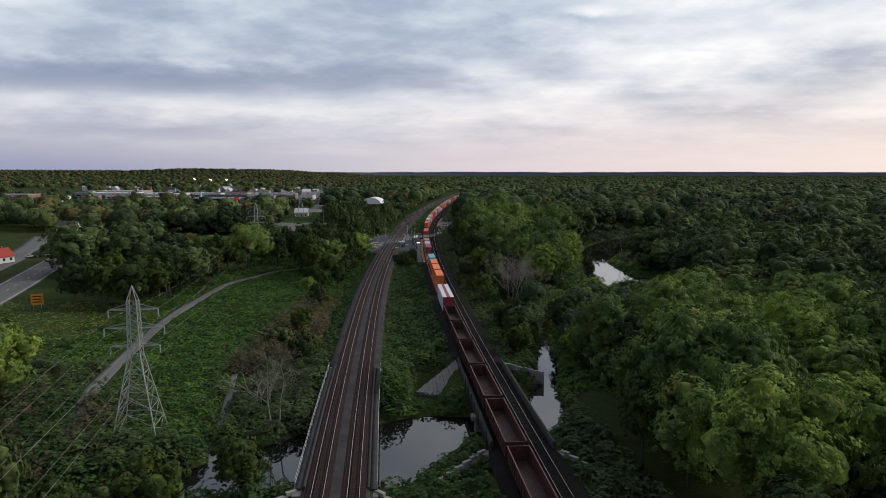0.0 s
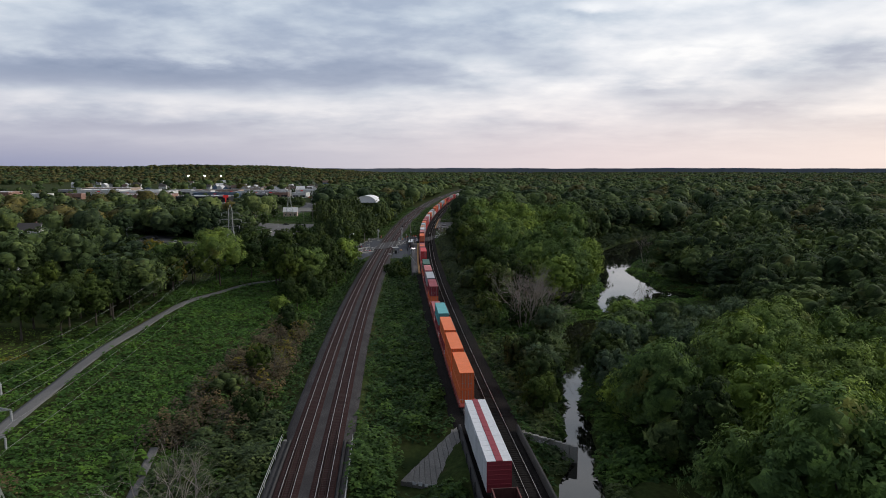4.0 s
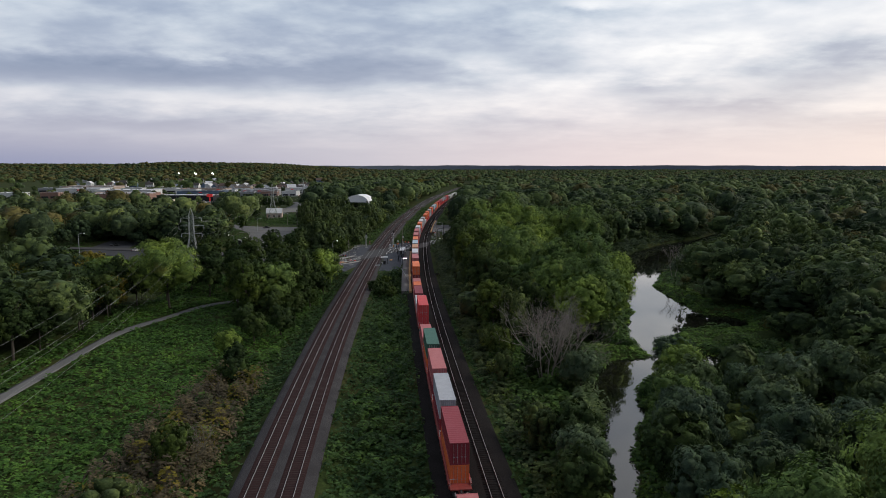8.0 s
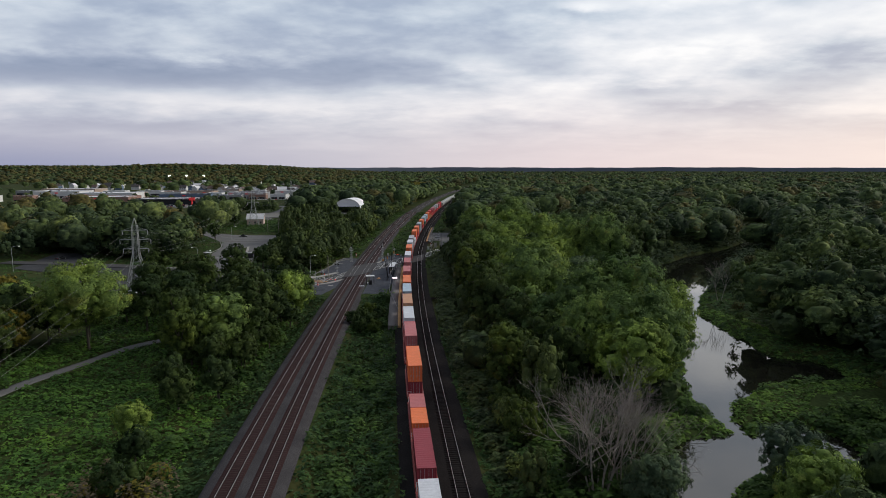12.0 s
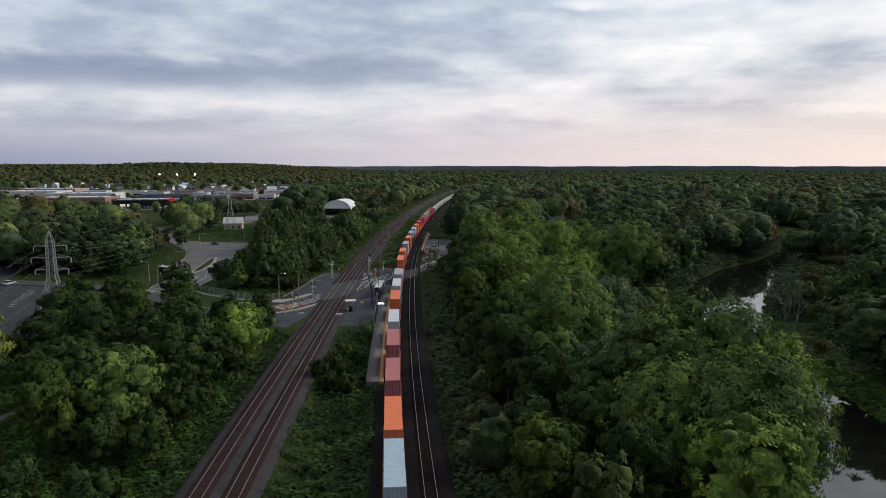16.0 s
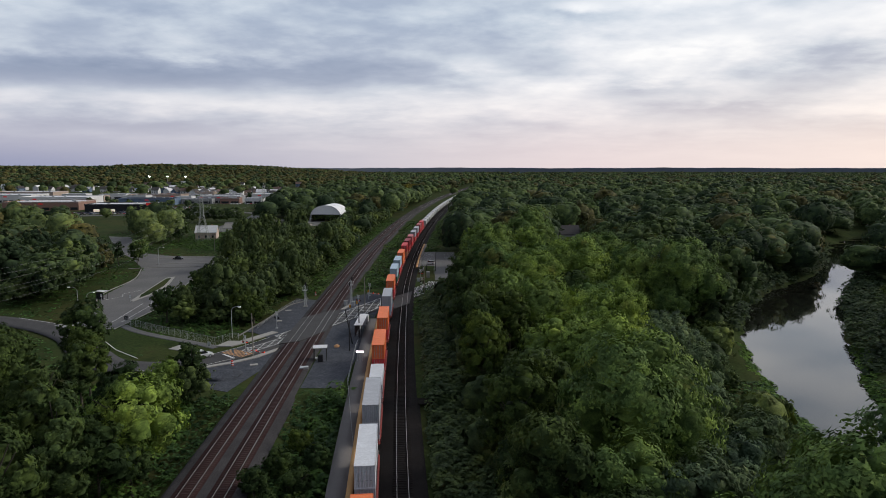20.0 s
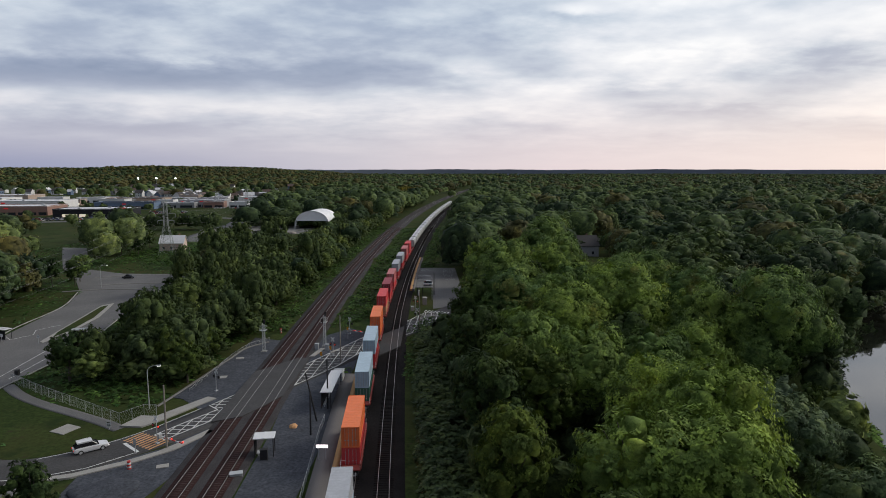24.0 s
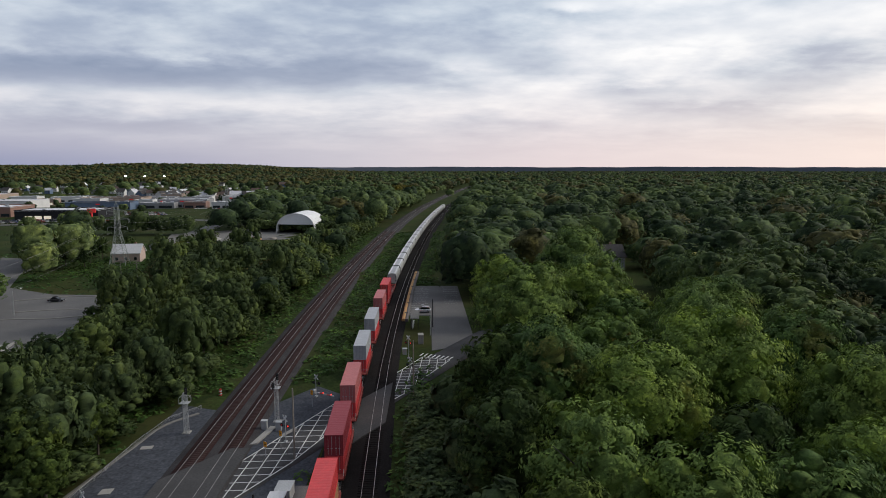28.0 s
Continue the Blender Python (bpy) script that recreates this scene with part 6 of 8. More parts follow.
def fence(pts, h=1.9, label="chain-link fence with galvanised posts"):
    t = thing("fence", pose(0, 0, 0), label, "fence")
    for a, b in zip(pts, pts[1:]):
        L = math.dist(a, b)
        n = max(1, round(L / 2.6))
        for i in range(n + 1):
            x, y = a[0] + (b[0] - a[0]) * i / n, a[1] + (b[1] - a[1]) * i / n
            bm = bmesh.new()
            z = ground_z(x, y)
            bar(bm, (x, y, z - 0.2), (x, y, z + h), 0.07, sides=6)
            part("post", bm, M["steel"], t)
        bm = bmesh.new()
        za, zb = ground_z(*a), ground_z(*b)
        bar(bm, (*a, za + h - 0.04), (*b, zb + h - 0.04), 0.045, sides=6)
        part("rail", bm, M["steel"], t)
        bm = bmesh.new()
        m = int(L / 0.32)
        for i in range(m):
            for s in (0, 1):
                x0, x1 = i / m, min(1, (i + 2.5) / m)
                if s:
                    x0, x1 = x1, x0
                pa = Vector((a[0] + (b[0] - a[0]) * x0, a[1] + (b[1] - a[1]) * x0, za + 0.08))
                pb = Vector((a[0] + (b[0] - a[0]) * x1, a[1] + (b[1] - a[1]) * x1, zb + h - 0.06))
                bar(bm, pa, pb, 0.012, sides=3)
        part("mesh", bm, M["steel"], t)
    return t


fence([(-84, 370), (-74, 363), (-64, 356.6), (-53.1, 349.4), (-50.8, 353), (-48.7, 352.9)])
fence([(-13.6, 294), (-18.4, 322), (-19.9, 345), (-20.0, 350)], 1.2, "low metal fence behind the station platform")
fence([(-47.4, 364), (-46.6, 386), (-45.4, 395), (-42, 400)], 0.7, "low edge fence round the gravel lot")


# ---- station ----
TACTILE = material("platform_edge", (0.52, 0.30, 0.13), 0.85, spread=0.2)
PLAT = material("platform_paving", (0.17, 0.155, 0.15), 0.9, spread=0.25, blotch=0.3, bump=0.3)


def platform(name, line, off0, off1, edge, y0, y1, top, label):
    """A low platform beside the train, with a coloured edge strip."""
    t = thing(name, pose(0, 0, 0), label, "platform", kind="structure")
    ys = np.arange(y0, y1 + 0.1, 3.0)

    def run(nm, a, b, z1, mat):
        xs = line(ys)
        prof = [(a, -0.7), (a, z1), (b, z1), (b, -0.7)]
        v = np.array([(x + o, y, z) for x, y in zip(xs, ys) for o, z in prof])
        i = (np.arange(len(ys) - 1)[:, None] * 4 + np.arange(3)[None]).ravel()
        f = np.stack([i, i + 1, i + 5, i + 4], -1)
        n = len(v)
        v = np.concatenate([v, v[:4], v[-4:]])
        f = np.concatenate([f, [[n, n + 3, n + 2, n + 1]], [[n + 4, n + 5, n + 6, n + 7]]])
        from_arrays(nm, v, f, mat, t)

    if edge < 0:
        run("paving", off0 + 0.85, off1, top, PLAT)
        run("edge_strip", off0, off0 + 0.85, top + 0.012, TACTILE)
    else:
        run("paving", off0, off1 - 0.85, top, PLAT)
        run("edge_strip", off1 - 0.85, off1, top + 0.012, TACTILE)
    return t


platform("platform_west", train_line, -5.1, -1.75, 1, 276, 372, 0.35, "narrow grey station platform with an orange edge")
platform("platform_east", right_line, 1.75, 3.4, -1, 461, 540, 0.35, "tan station platform with dark marks")
for y in range(468, 538, 13):
    slab("platform_mat", [(float(right_line(y)) + 2.2, y), (float(right_line(y)) + 3.1, y), (float(right_line(y)) + 3.1, y + 1.2), (float(right_line(y)) + 2.2, y + 1.2)], 0.35, 0.38, M["dark"], "dark drain cover on the platform", "cover", "structure")


def shelter(x, y, w, d, h, turn, roofmat, label, posts=True):
    z = ground_z(x, y) if x < -22 or x > -8 else 0.35
    t = thing("shelter", pose(x, y, z, 0, 0, turn), label, "shelter")
    bm = bmesh.new()
    v = [(-w / 2 - 0.2, -d / 2 - 0.2, h), (w / 2 + 0.2, -d / 2 - 0.2, h), (w / 2 + 0.2, d / 2 + 0.2, h), (-w / 2 - 0.2, d / 2 + 0.2, h)]
    box(bm, v[0][0], v[1][0], v[0][1], v[2][1], h, h + 0.14, 0, 0.03)
    box(bm, -0.12, 0.12, v[0][1], v[2][1], h + 0.14, h + 0.2, 0)
    part("roof", bm, roofmat, t)
    for sx in (-1, 1):
        for sy in (-1, 1):
            bm = bmesh.new()
            bar(bm, (sx * w / 2, sy * d / 2, -0.1), (sx * w / 2, sy * d / 2, h), 0.1)
            part("post", bm, M["dark"], t)
    bm = bmesh.new()
    box(bm, -w / 2 + 0.05, -w / 2 + 0.09, -d / 2 + 0.1, d / 2 - 0.1, 0.2, h - 0.25)
    part("back_panel", bm, M["dark"], t)
    bm = bmesh.new()
    box(bm, -w / 2 + 0.2, -w / 2 + 0.65, -d / 2 + 0.4, d / 2 - 0.4, 0.42, 0.5)
    for q in (-d / 2 + 0.6, d / 2 - 0.6):
        box(bm, -w / 2 + 0.35, -w / 2 + 0.5, q - 0.05, q + 0.05, 0.0, 0.42)
    part("bench", bm, M["steel"], t)
    return t


shelter(-20.4, 359.5, 1.6, 11.4, 2.7, 0, M["white"], "long white-roofed passenger shelter on the platform")
shelter(-26.5, 337.8, 2.6, 2.0, 2.8, 8, M["white"], "small white canopy over track-side equipment")
shelter(-107.1, 402, 1.6, 3.0, 2.6, 70, M["white"], "glazed bus shelter with a white roof")
shelter(-88.3, 401.5, 1.4, 3.2, 2.6, 100, M["steel"], "dark framed bus shelter")
shelter(-7.0, 457, 1.8, 9.0, 2.9, 0, M["concrete_dark"], "green-grey passenger shelter by the car park")


def cabinet(x, y, w, d, h, turn, mat, label, base=None):
    z = ground_z(x, y) if base is None else base
    t = thing("equipment_cabinet", pose(x, y, z, 0, 0, turn), label, "cabinet")
    bm = bmesh.new()
    box(bm, -w / 2, w / 2, -d / 2, d / 2, -0.1, h, 0, 0.03)
    part("body", bm, mat, t)
    bm = bmesh.new()
    box(bm, -w / 2 - 0.06, w / 2 + 0.06, -d / 2 - 0.06, d / 2 + 0.06, h, h + 0.08, 0, 0.02)
    part("lid", bm, mat, t)
    bm = bmesh.new()
    box(bm, -w / 2 + 0.08, w / 2 - 0.08, -d / 2 - 0.025, -d / 2, 0.15, h - 0.15)
    part("door", bm, mat, t)
    return t


cabinet(-20.6, 369.0, 1.9, 2.6, 2.3, 0, M["steel"], "grey metal equipment hut beside the platform")
cabinet(-26.2, 336.2, 1.0, 0.7, 1.5, 8, M["dark"], "dark signal relay cabinet under the canopy")
cabinet(-28.6, 331.2, 1.6, 0.9, 0.5, 15, M["steel"], "low grey ground box")
cabinet(-29.0, 391.5, 0.9, 0.7, 1.4, 0, M["steel"], "grey signal relay cabinet")
cabinet(-26.6, 391.0, 0.9, 0.7, 1.4, 0, M["steel"], "grey signal relay cabinet")
cabinet(-8.6, 431.5, 0.9, 0.7, 1.3, 10, M["steel"], "grey crossing relay cabinet")
cabinet(-5.2, 440.5, 1.2, 2.0, 2.1, 5, M["concrete"], "pale concrete station kiosk beside the walkway")
cabinet(-86.0, 374.5, 0.7, 0.7, 1.1, 0, M["dark"], "black litter bin beside the bus loop")
for x, y, w, d, a in ((-39.7, 334.1, 1.6, 1.1, 20), (-44.5, 384.8, 1.7, 1.1, 10), (-30.2, 326.8, 2.2, 1.2, 12), (-24.8, 390.2, 0.7, 3.0, -30)):
    t = thing("concrete_slab", pose(x, y, ground_z(x, y) + 0.05, 0, 0, a), "pale concrete access slab set in the gravel", "slab")
    bm = bmesh.new()
    box(bm, -w / 2, w / 2, -d / 2, d / 2, -0.1, 0.12, 0, 0.03)
    part("lid", bm, M["concrete"], t)


def barrel(x, y):
    t = thing("traffic_drum", pose(x, y, ground_z(x, y)), "orange and white striped traffic drum", "traffic drum", "traffic drums")
    for k in range(5):
        bm = bmesh.new()
        bar(bm, (0, 0, k * 0.24), (0, 0, k * 0.24 + 0.235), 0.58 - k * 0.03, sides=14, w2=0.56 - k * 0.03)
        part("band", bm, M["white"] if k % 2 else REDP, t)
    return t


for x, y in ((-44.0, 333.5), (-49.6, 312.2), (-51.2, 312.0), (-40.9, 406.6)):
    barrel(x, y)


def sign(x, y, h, w, bh, turn, mat, label, bars=0):
    """A flat sign on a post; writing that can't be read is plain bars."""
    z = ground_z(x, y)
    t = thing("road_sign", pose(x, y, z, 0, 0, turn), label, "sign")
    bm = bmesh.new()
    for sx in ((-w * 0.3, w * 0.3) if w > 1.2 else (0,)):
        bar(bm, (sx, 0, -0.2), (sx, 0, h), 0.09)
    part("post", bm, M["steel"], t)
    bm = bmesh.new()
    box(bm, -w / 2, w / 2, -0.08, -0.05, h - bh, h, 0, 0.01)
    board = part("board", bm, mat, t)
    for k in range(bars):
        bm = bmesh.new()
        zz = h - bh * (k + 1) / (bars + 1)
        box(bm, -w * 0.36, w * 0.36, -0.09, -0.081, zz - bh * 0.05, zz + bh * 0.05)
        part("text_bar", bm, M["dark"], board)
    return t


sign(-127, 189, 4.6, 3.4, 3.4, 20, AMBER, "large orange roadworks board beside the highway", 3)
sign(-95.4, 374.8, 2.4, 0.9, 0.9, 0, AMBER, "orange diamond warning sign at the junction", 1)
sign(-24.6, 384.0, 3.0, 0.5, 0.8, -30, AMBER, "amber warning sign at the crossing", 1)
sign(-23.2, 400.8, 3.0, 0.5, 0.8, -30, AMBER, "amber warning sign at the crossing", 1)
sign(-26.2, 381.6, 2.4, 0.6, 0.8, -30, AMBER, "amber warning sign at the crossing", 1)
sign(-53.7, 347.2, 1.5, 0.7, 1.1, 5, M["white"], "small white notice board by the walkway", 3)
sign(-96.0, 397.6, 2.2, 0.6, 0.7, 0, M["white"], "white traffic sign on the island", 1)
sign(-105.6, 399.0, 2.2, 0.6, 0.7, 0, M["white"], "white traffic sign by the bus lay-by", 1)
sign(-45.2, 338.0, 2.4, 0.7, 0.9, -30, M["steel"], "grey-backed traffic sign at the crosswalk")
sign(-17.6, 334.4, 3.0, 1.6, 0.45, 0, glowing("sign_light", (1.0, 0.85, 0.9), 2.2), "lit station name board on the platform", 1)


def lump(name, x, y, w, d, h, mat, label, category, seed):
    """A heap of earth or gravel."""
    rng = np.random.default_rng(seed)
    bm = bmesh.new()
    bmesh.ops.create_icosphere(bm, subdivisions=3, radius=1)
    for v in bm.verts:
        n = noise.noise(v.co * 1.7 + Vector((seed, 0, 0))) * 0.3 + 1
        v.co = Vector((v.co.x * w * n, v.co.y * d * n, max(-0.2, v.co.z * h * n)))
    ob = mesh_object(name, bm, mat, None, True)
    ob.matrix_world = pose(x, y, ground_z(x, y), 0, 0, rng.uniform(0, 360))
    return tagged(ob, label, category)


lump("gravel_mound", -44.2, 327.0, 4.6, 3.4, 0.7, M["gravel"], "low heap of dark gravel beside the road", "heap", 3)
lump("gravel_mound", -46.6, 320.5, 3.2, 2.6, 0.6, M["gravel"], "low heap of grey gravel beside the road", "heap", 4)
lump("sand_mound", -24.6, 347.6, 0.8, 0.7, 0.5, M["paint_orange"], "small heap of tan sand on the yard", "heap", 5)


# ---- vehicles ----
GLASS = material("car_glass", (0.015, 0.017, 0.02), 0.08, spec=0.6)
TYRE = material("tyre", (0.02, 0.02, 0.02), 0.9)
TAIL = glowing("tail_lamp", (0.9, 0.04, 0.04), 2.0)
HEAD = glowing("head_lamp", (1.0, 0.95, 0.85), 3.0)


def car(x, y, turn, color, label, suv=True, group="parked cars", z=None, lights=False):
    """A car built from a lofted body, glasshouse, lamps and wheels; its front points to +x."""
    t = thing("car", pose(x, y, (ground_z(x, y) + 0.1) if z is None else z, 0, 0, turn), label, "car", group)
    m = material("car_paint", color, 0.3, 0.1, 0.05, spec=0.5)
    L, Wd, H = (4.6, 1.86, 1.66) if suv else (4.55, 1.8, 1.45)
    sill, belt = 0.32, 0.98 if suv else 0.88

    def loft(rings):
        bm = bmesh.new()
        rr = [[bm.verts.new(p) for p in ring] for ring in rings]
        k = len(rr[0])
        for a, b in zip(rr, rr[1:]):
            for i in range(k):
                j = (i + 1) % k
                bm.faces.new((a[i], a[j], b[j], b[i]))
        bm.faces.new(rr[0][::-1])
        bm.faces.new(rr[-1])
        bmesh.ops.recalc_face_normals(bm, faces=bm.faces)
        return bm

    def ring(px, z0, z1, w, tuck=0.06):
        return [(px, -w / 2 + tuck, z0), (px, w / 2 - tuck, z0), (px, w / 2, z0 + 0.2), (px, w / 2 - 0.02, z1 - 0.08), (px, w / 2 - tuck - 0.06, z1), (px, -w / 2 + tuck + 0.06, z1), (px, -w / 2 + 0.02, z1 - 0.08), (px, -w / 2, z0 + 0.2)]

    part("body", loft([ring(-L / 2, 0.5, belt - 0.12, Wd * 0.86), ring(-L / 2 + 0.2, sill, belt, Wd * 0.97), ring(-L / 4, sill - 0.04, belt, Wd), ring(L / 6, sill - 0.04, belt, Wd), ring(L / 2 - 0.6, sill, belt - 0.08, Wd * 0.97), ring(L / 2 - 0.1, sill + 0.05, belt - 0.22, Wd * 0.9), ring(L / 2, 0.45, belt - 0.34, Wd * 0.8)]), m, t)
    rear = -L / 2 + (0.15 if suv else 0.75)
    part("glasshouse", loft([ring(rear, belt - 0.04, belt + 0.03, Wd * 0.86, 0.03), ring(rear + (0.45 if suv else 0.7), belt - 0.04, H - 0.05, Wd * 0.74, 0.03), ring(L * 0.04, belt - 0.04, H - 0.03, Wd * 0.74, 0.03), ring(L * 0.22, belt - 0.06, belt + 0.02, Wd * 0.84, 0.03)]), GLASS, t)
    part("roof", loft([ring(rear + (0.38 if suv else 0.66), H - 0.09, H - 0.02, Wd * 0.72, 0.02), ring(-L * 0.1, H - 0.07, H + 0.03, Wd * 0.74, 0.02), ring(L * 0.05, H - 0.09, H, Wd * 0.72, 0.02)]), m, t)
    for sx in (-1, 1):
        for px in (-L * 0.31, L * 0.31):
            bm = bmesh.new()
            bar(bm, (px, sx * (Wd / 2 - 0.2), 0.34), (px, sx * (Wd / 2 + 0.01), 0.34), 0.7, sides=18)
            wheel = part("wheel", bm, TYRE, t)
            bm = bmesh.new()
            bar(bm, (px, sx * (Wd / 2 - 0.02), 0.34), (px, sx * (Wd / 2 + 0.025), 0.34), 0.42, sides=12)
            part("rim", bm, M["steel"], wheel)
        bm = bmesh.new()
        box(bm, -L / 2 - 0.015, -L / 2 + 0.12, min(sx * 0.5, sx * 0.8), max(sx * 0.5, sx * 0.8), belt - 0.32, belt - 0.14, 0, 0.02)
        part("tail_light", bm, TAIL if lights else REDP, t)
        bm = bmesh.new()
        box(bm, L / 2 - 0.16, L / 2 + 0.01, min(sx * 0.46, sx * 0.74), max(sx * 0.46, sx * 0.74), belt - 0.46, belt - 0.34, 0, 0.02)
        part("headlight", bm, HEAD if lights else M["white"], t)
    return t


car(-52.4, 339.4, 38, (0.72, 0.72, 0.73), "white sport utility car waiting at the level crossing", True, lights=True)
car(-5.2, 472.0, 180, (0.70, 0.70, 0.71), "white estate car parked by the station", True)
car(-118.5, 489, 8, (0.02, 0.02, 0.022), "black saloon car on the bus loop", False)
PARKED = {}


def parked(x, y, turn, key, z=None):
    tones = {"white": (0.6, 0.6, 0.61), "black": (0.02, 0.02, 0.022), "grey": (0.2, 0.2, 0.21), "red": (0.3, 0.03, 0.03), "blue": (0.04, 0.07, 0.16), "silver": (0.4, 0.4, 0.41)}
    m = pose(x, y, ground_z(x, y) + 0.1 if z is None else z, 0, 0, turn)
    if key not in PARKED:
        PARKED[key] = car(x, y, turn, tones[key], key + " car parked on asphalt", False)
        PARKED[key].matrix_world = m
        return
    copy_thing(PARKED[key], m)


for x, y, a, k in ((-105, 339, 20, "black"), (-108.5, 343, 20, "silver"), (-101, 318, 200, "white"), (-104, 326, 20, "grey"), (-150, 378, 80, "white"), (-171, 398, 70, "black")):
    parked(x, y, a, k)
for i, k in enumerate(("white", "black", "silver", "white", "white", "red", "black", "grey")):
    parked(-206 + i * 3.1, 304 + i * 1.6, 75, k)
cars = ["white", "silver", "black", "grey", "blue", "red"]
for i in range(60):
    parked(-335 + (i % 20) * 2.9 + 0.5 * math.sin(i), 762 + (i // 20) * 9 + (i % 20) * 1.2, 80, cars[(i * 7 + i // 3) % 6])
for i in range(36):
    parked(-268 + (i % 12) * 3.0 - (i // 12) * 6, 850 + (i // 12) * 11, 85, cars[(i * 5 + i // 4) % 6])


def truck(x, y, turn):
    t = thing("truck", pose(x, y, ground_z(x, y) + 0.1, 0, 0, turn), "white articulated truck with a long trailer on the highway", "truck")
    bm = bmesh.new()
    box(bm, -9, 4.0, -1.25, 1.25, 1.2, 4.0, 0, 0.05)
    part("trailer", bm, M["white"], t)
    bm = bmesh.new()
    box(bm, 4.6, 6.4, -1.2, 1.2, 0.7, 3.2, 0, 0.15)
    box(bm, 6.3, 7.9, -1.1, 1.1, 0.6, 1.8, 0, 0.2)
    part("cab", bm, M["white"], t)
    bm = bmesh.new()
    box(bm, 6.36, 6.44, -1.0, 1.0, 2.0, 2.9)
    part("windscreen", bm, GLASS, t)
    for px in (-8, -6.7, 3.2, 4.4, 7.2):
        for sx in (-1, 1):
            bm = bmesh.new()
            bar(bm, (px, sx * 0.85, 0.5), (px, sx * 1.2, 0.5), 1.0, sides=14)
            part("wheel", bm, TYRE, t)
    return t


truck(-208, 452, 75)


# ---- bridges over the river ----
def bridge(name, line, off, half, y0, y1, girder, label, walk_side):
    t = thing(name, pose(0, 0, 0), label, "bridge", kind="structure")
    ys = np.arange(y0, y1 + 0.1, 2.0)
    xs = line(ys) + off

    def run(nm, prof, mat, lab=""):
        v = np.array([(x + o, y, z) for x, y in zip(xs, ys) for o, z in prof])
        k = len(prof)
        i = (np.arange(len(ys) - 1)[:, None] * k + np.arange(k)[None])
        j = (np.arange(len(ys) - 1)[:, None] * k + (np.arange(k) + 1)[None] % k)
        f = np.stack([i.ravel(), (i + k).ravel(), (j + k).ravel(), j.ravel()], -1)
        n = len(v)
        if k == 4:
            v2 = np.concatenate([v, v[:4], v[-4:]])
            f = np.concatenate([f, [[n, n + 1, n + 2, n + 3]], [[n + 7, n + 6, n + 5, n + 4]]])
            v = v2
        ob = from_arrays(nm, v, f, mat, t)
        if lab:
            tagged(ob, lab)
        return ob

    run("deck", [(-half, -1.3), (-half, -0.55), (half, -0.55), (half, -1.3)], M["concrete_dark"])
    for s in (-1, 1):
        a, b = s * half, s * (half + 0.35)
        run("girder", [(min(a, b), -1.9), (min(a, b), girder), (max(a, b), girder), (max(a, b), -1.9)], M["bridge_dark"], "weathered edge girder")
        for y in ys[::2]:
            if girder > 0.3:
                x = float(line(y)) + off + s * (half + 0.4)
                bm = bmesh.new()
                box(bm, x - 0.08, x + 0.08, y - 0.06, y + 0.06, -1.8, girder - 0.05)
                part("stiffener", bm, M["bridge_dark"], t)
    for s in walk_side:
        a, b = s * (half + 0.35), s * (half + 1.35)
        run("walkway", [(min(a, b), -0.5), (min(a, b), -0.38), (max(a, b), -0.38), (max(a, b), -0.5)], M["bridge_dark"])
        for y in ys[::2]:
            x = float(line(y)) + off + s * (half + 1.33)
            bm = bmesh.new()
            bar(bm, (x, y, -0.45), (x, y, 0.75), 0.06)
            part("rail_post", bm, M["steel"], t)
        for z in (0.2, 0.72):
            o = s * (half + 1.33)
            run("handrail", [(o - 0.03, z - 0.03), (o - 0.03, z + 0.03), (o + 0.03, z + 0.03), (o + 0.03, z - 0.03)], M["steel"])
    for y in (y0, y1):
        x = float(line(y)) + off
        e = 1 if y == y1 else -1
        bm = bmesh.new()
        box(bm, x - half - 1.5, x + half + 1.5, min(y - 0.2 * e, y + 1.4 * e), max(y - 0.2 * e, y + 1.4 * e), -6.0, -0.7, 0, 0.05)
        part("abutment", bm, M["concrete_dark"], t)
        for s in (-1, 1):
            if e > 0 and (walk_side or s < 0):
                continue
            bm = bmesh.new()
            n = 7
            p0 = Vector((x + s * (half + 1.2), y, 0))
            p1 = p0 + Vector((s * 7.8, 6.5 * e if e < 0 else -3.0, 0))
            for k in range(n):
                a, b = p0.lerp(p1, k / n), p0.lerp(p1, (k + 0.96) / n)
                zt = -0.5 - (2.4 if e < 0 else 1.1) * k / n
                nn = Vector((-(b - a).y, (b - a).x, 0)).normalized() * 0.25
                q = [a - nn, b - nn, b + nn, a + nn]
                lo = [bm.verts.new((v.x, v.y, -6)) for v in q]
                hi = [bm.verts.new((v.x, v.y, zt)) for v in q]
                bm.faces.new(hi)
                for i in range(4):
                    j = (i + 1) % 4
                    bm.faces.new((lo[i], lo[j], hi[j], hi[i]))
            bmesh.ops.recalc_face_normals(bm, faces=bm.faces)
            part("wing_wall", bm, M["concrete"], t, "stepped concrete wing wall")
    for f in (0.36, 0.68):
        y = y0 + (y1 - y0) * f
        x = float(line(y)) + off
        bm = bmesh.new()
        box(bm, x - half - 0.6, x + half + 0.6, y - 0.7, y + 0.7, -6, -2.1, 0, 0.3)
        box(bm, x - half - 1.2, x + half + 1.2, y - 0.9, y + 0.9, -2.1, -1.3, 0, 0.1)
        part("pier", bm, M["concrete_dark"], t)
    return t


bridge("bridge_west", left_line, 0.0, 3.95, 76, 126, -0.1, "two-track railway bridge with side walkways", (-1, 1))
bridge("bridge_east", right_line, -SPACING / 2, 4.3, 88, 130, 0.75, "two-track railway bridge with steel edge girders", ())


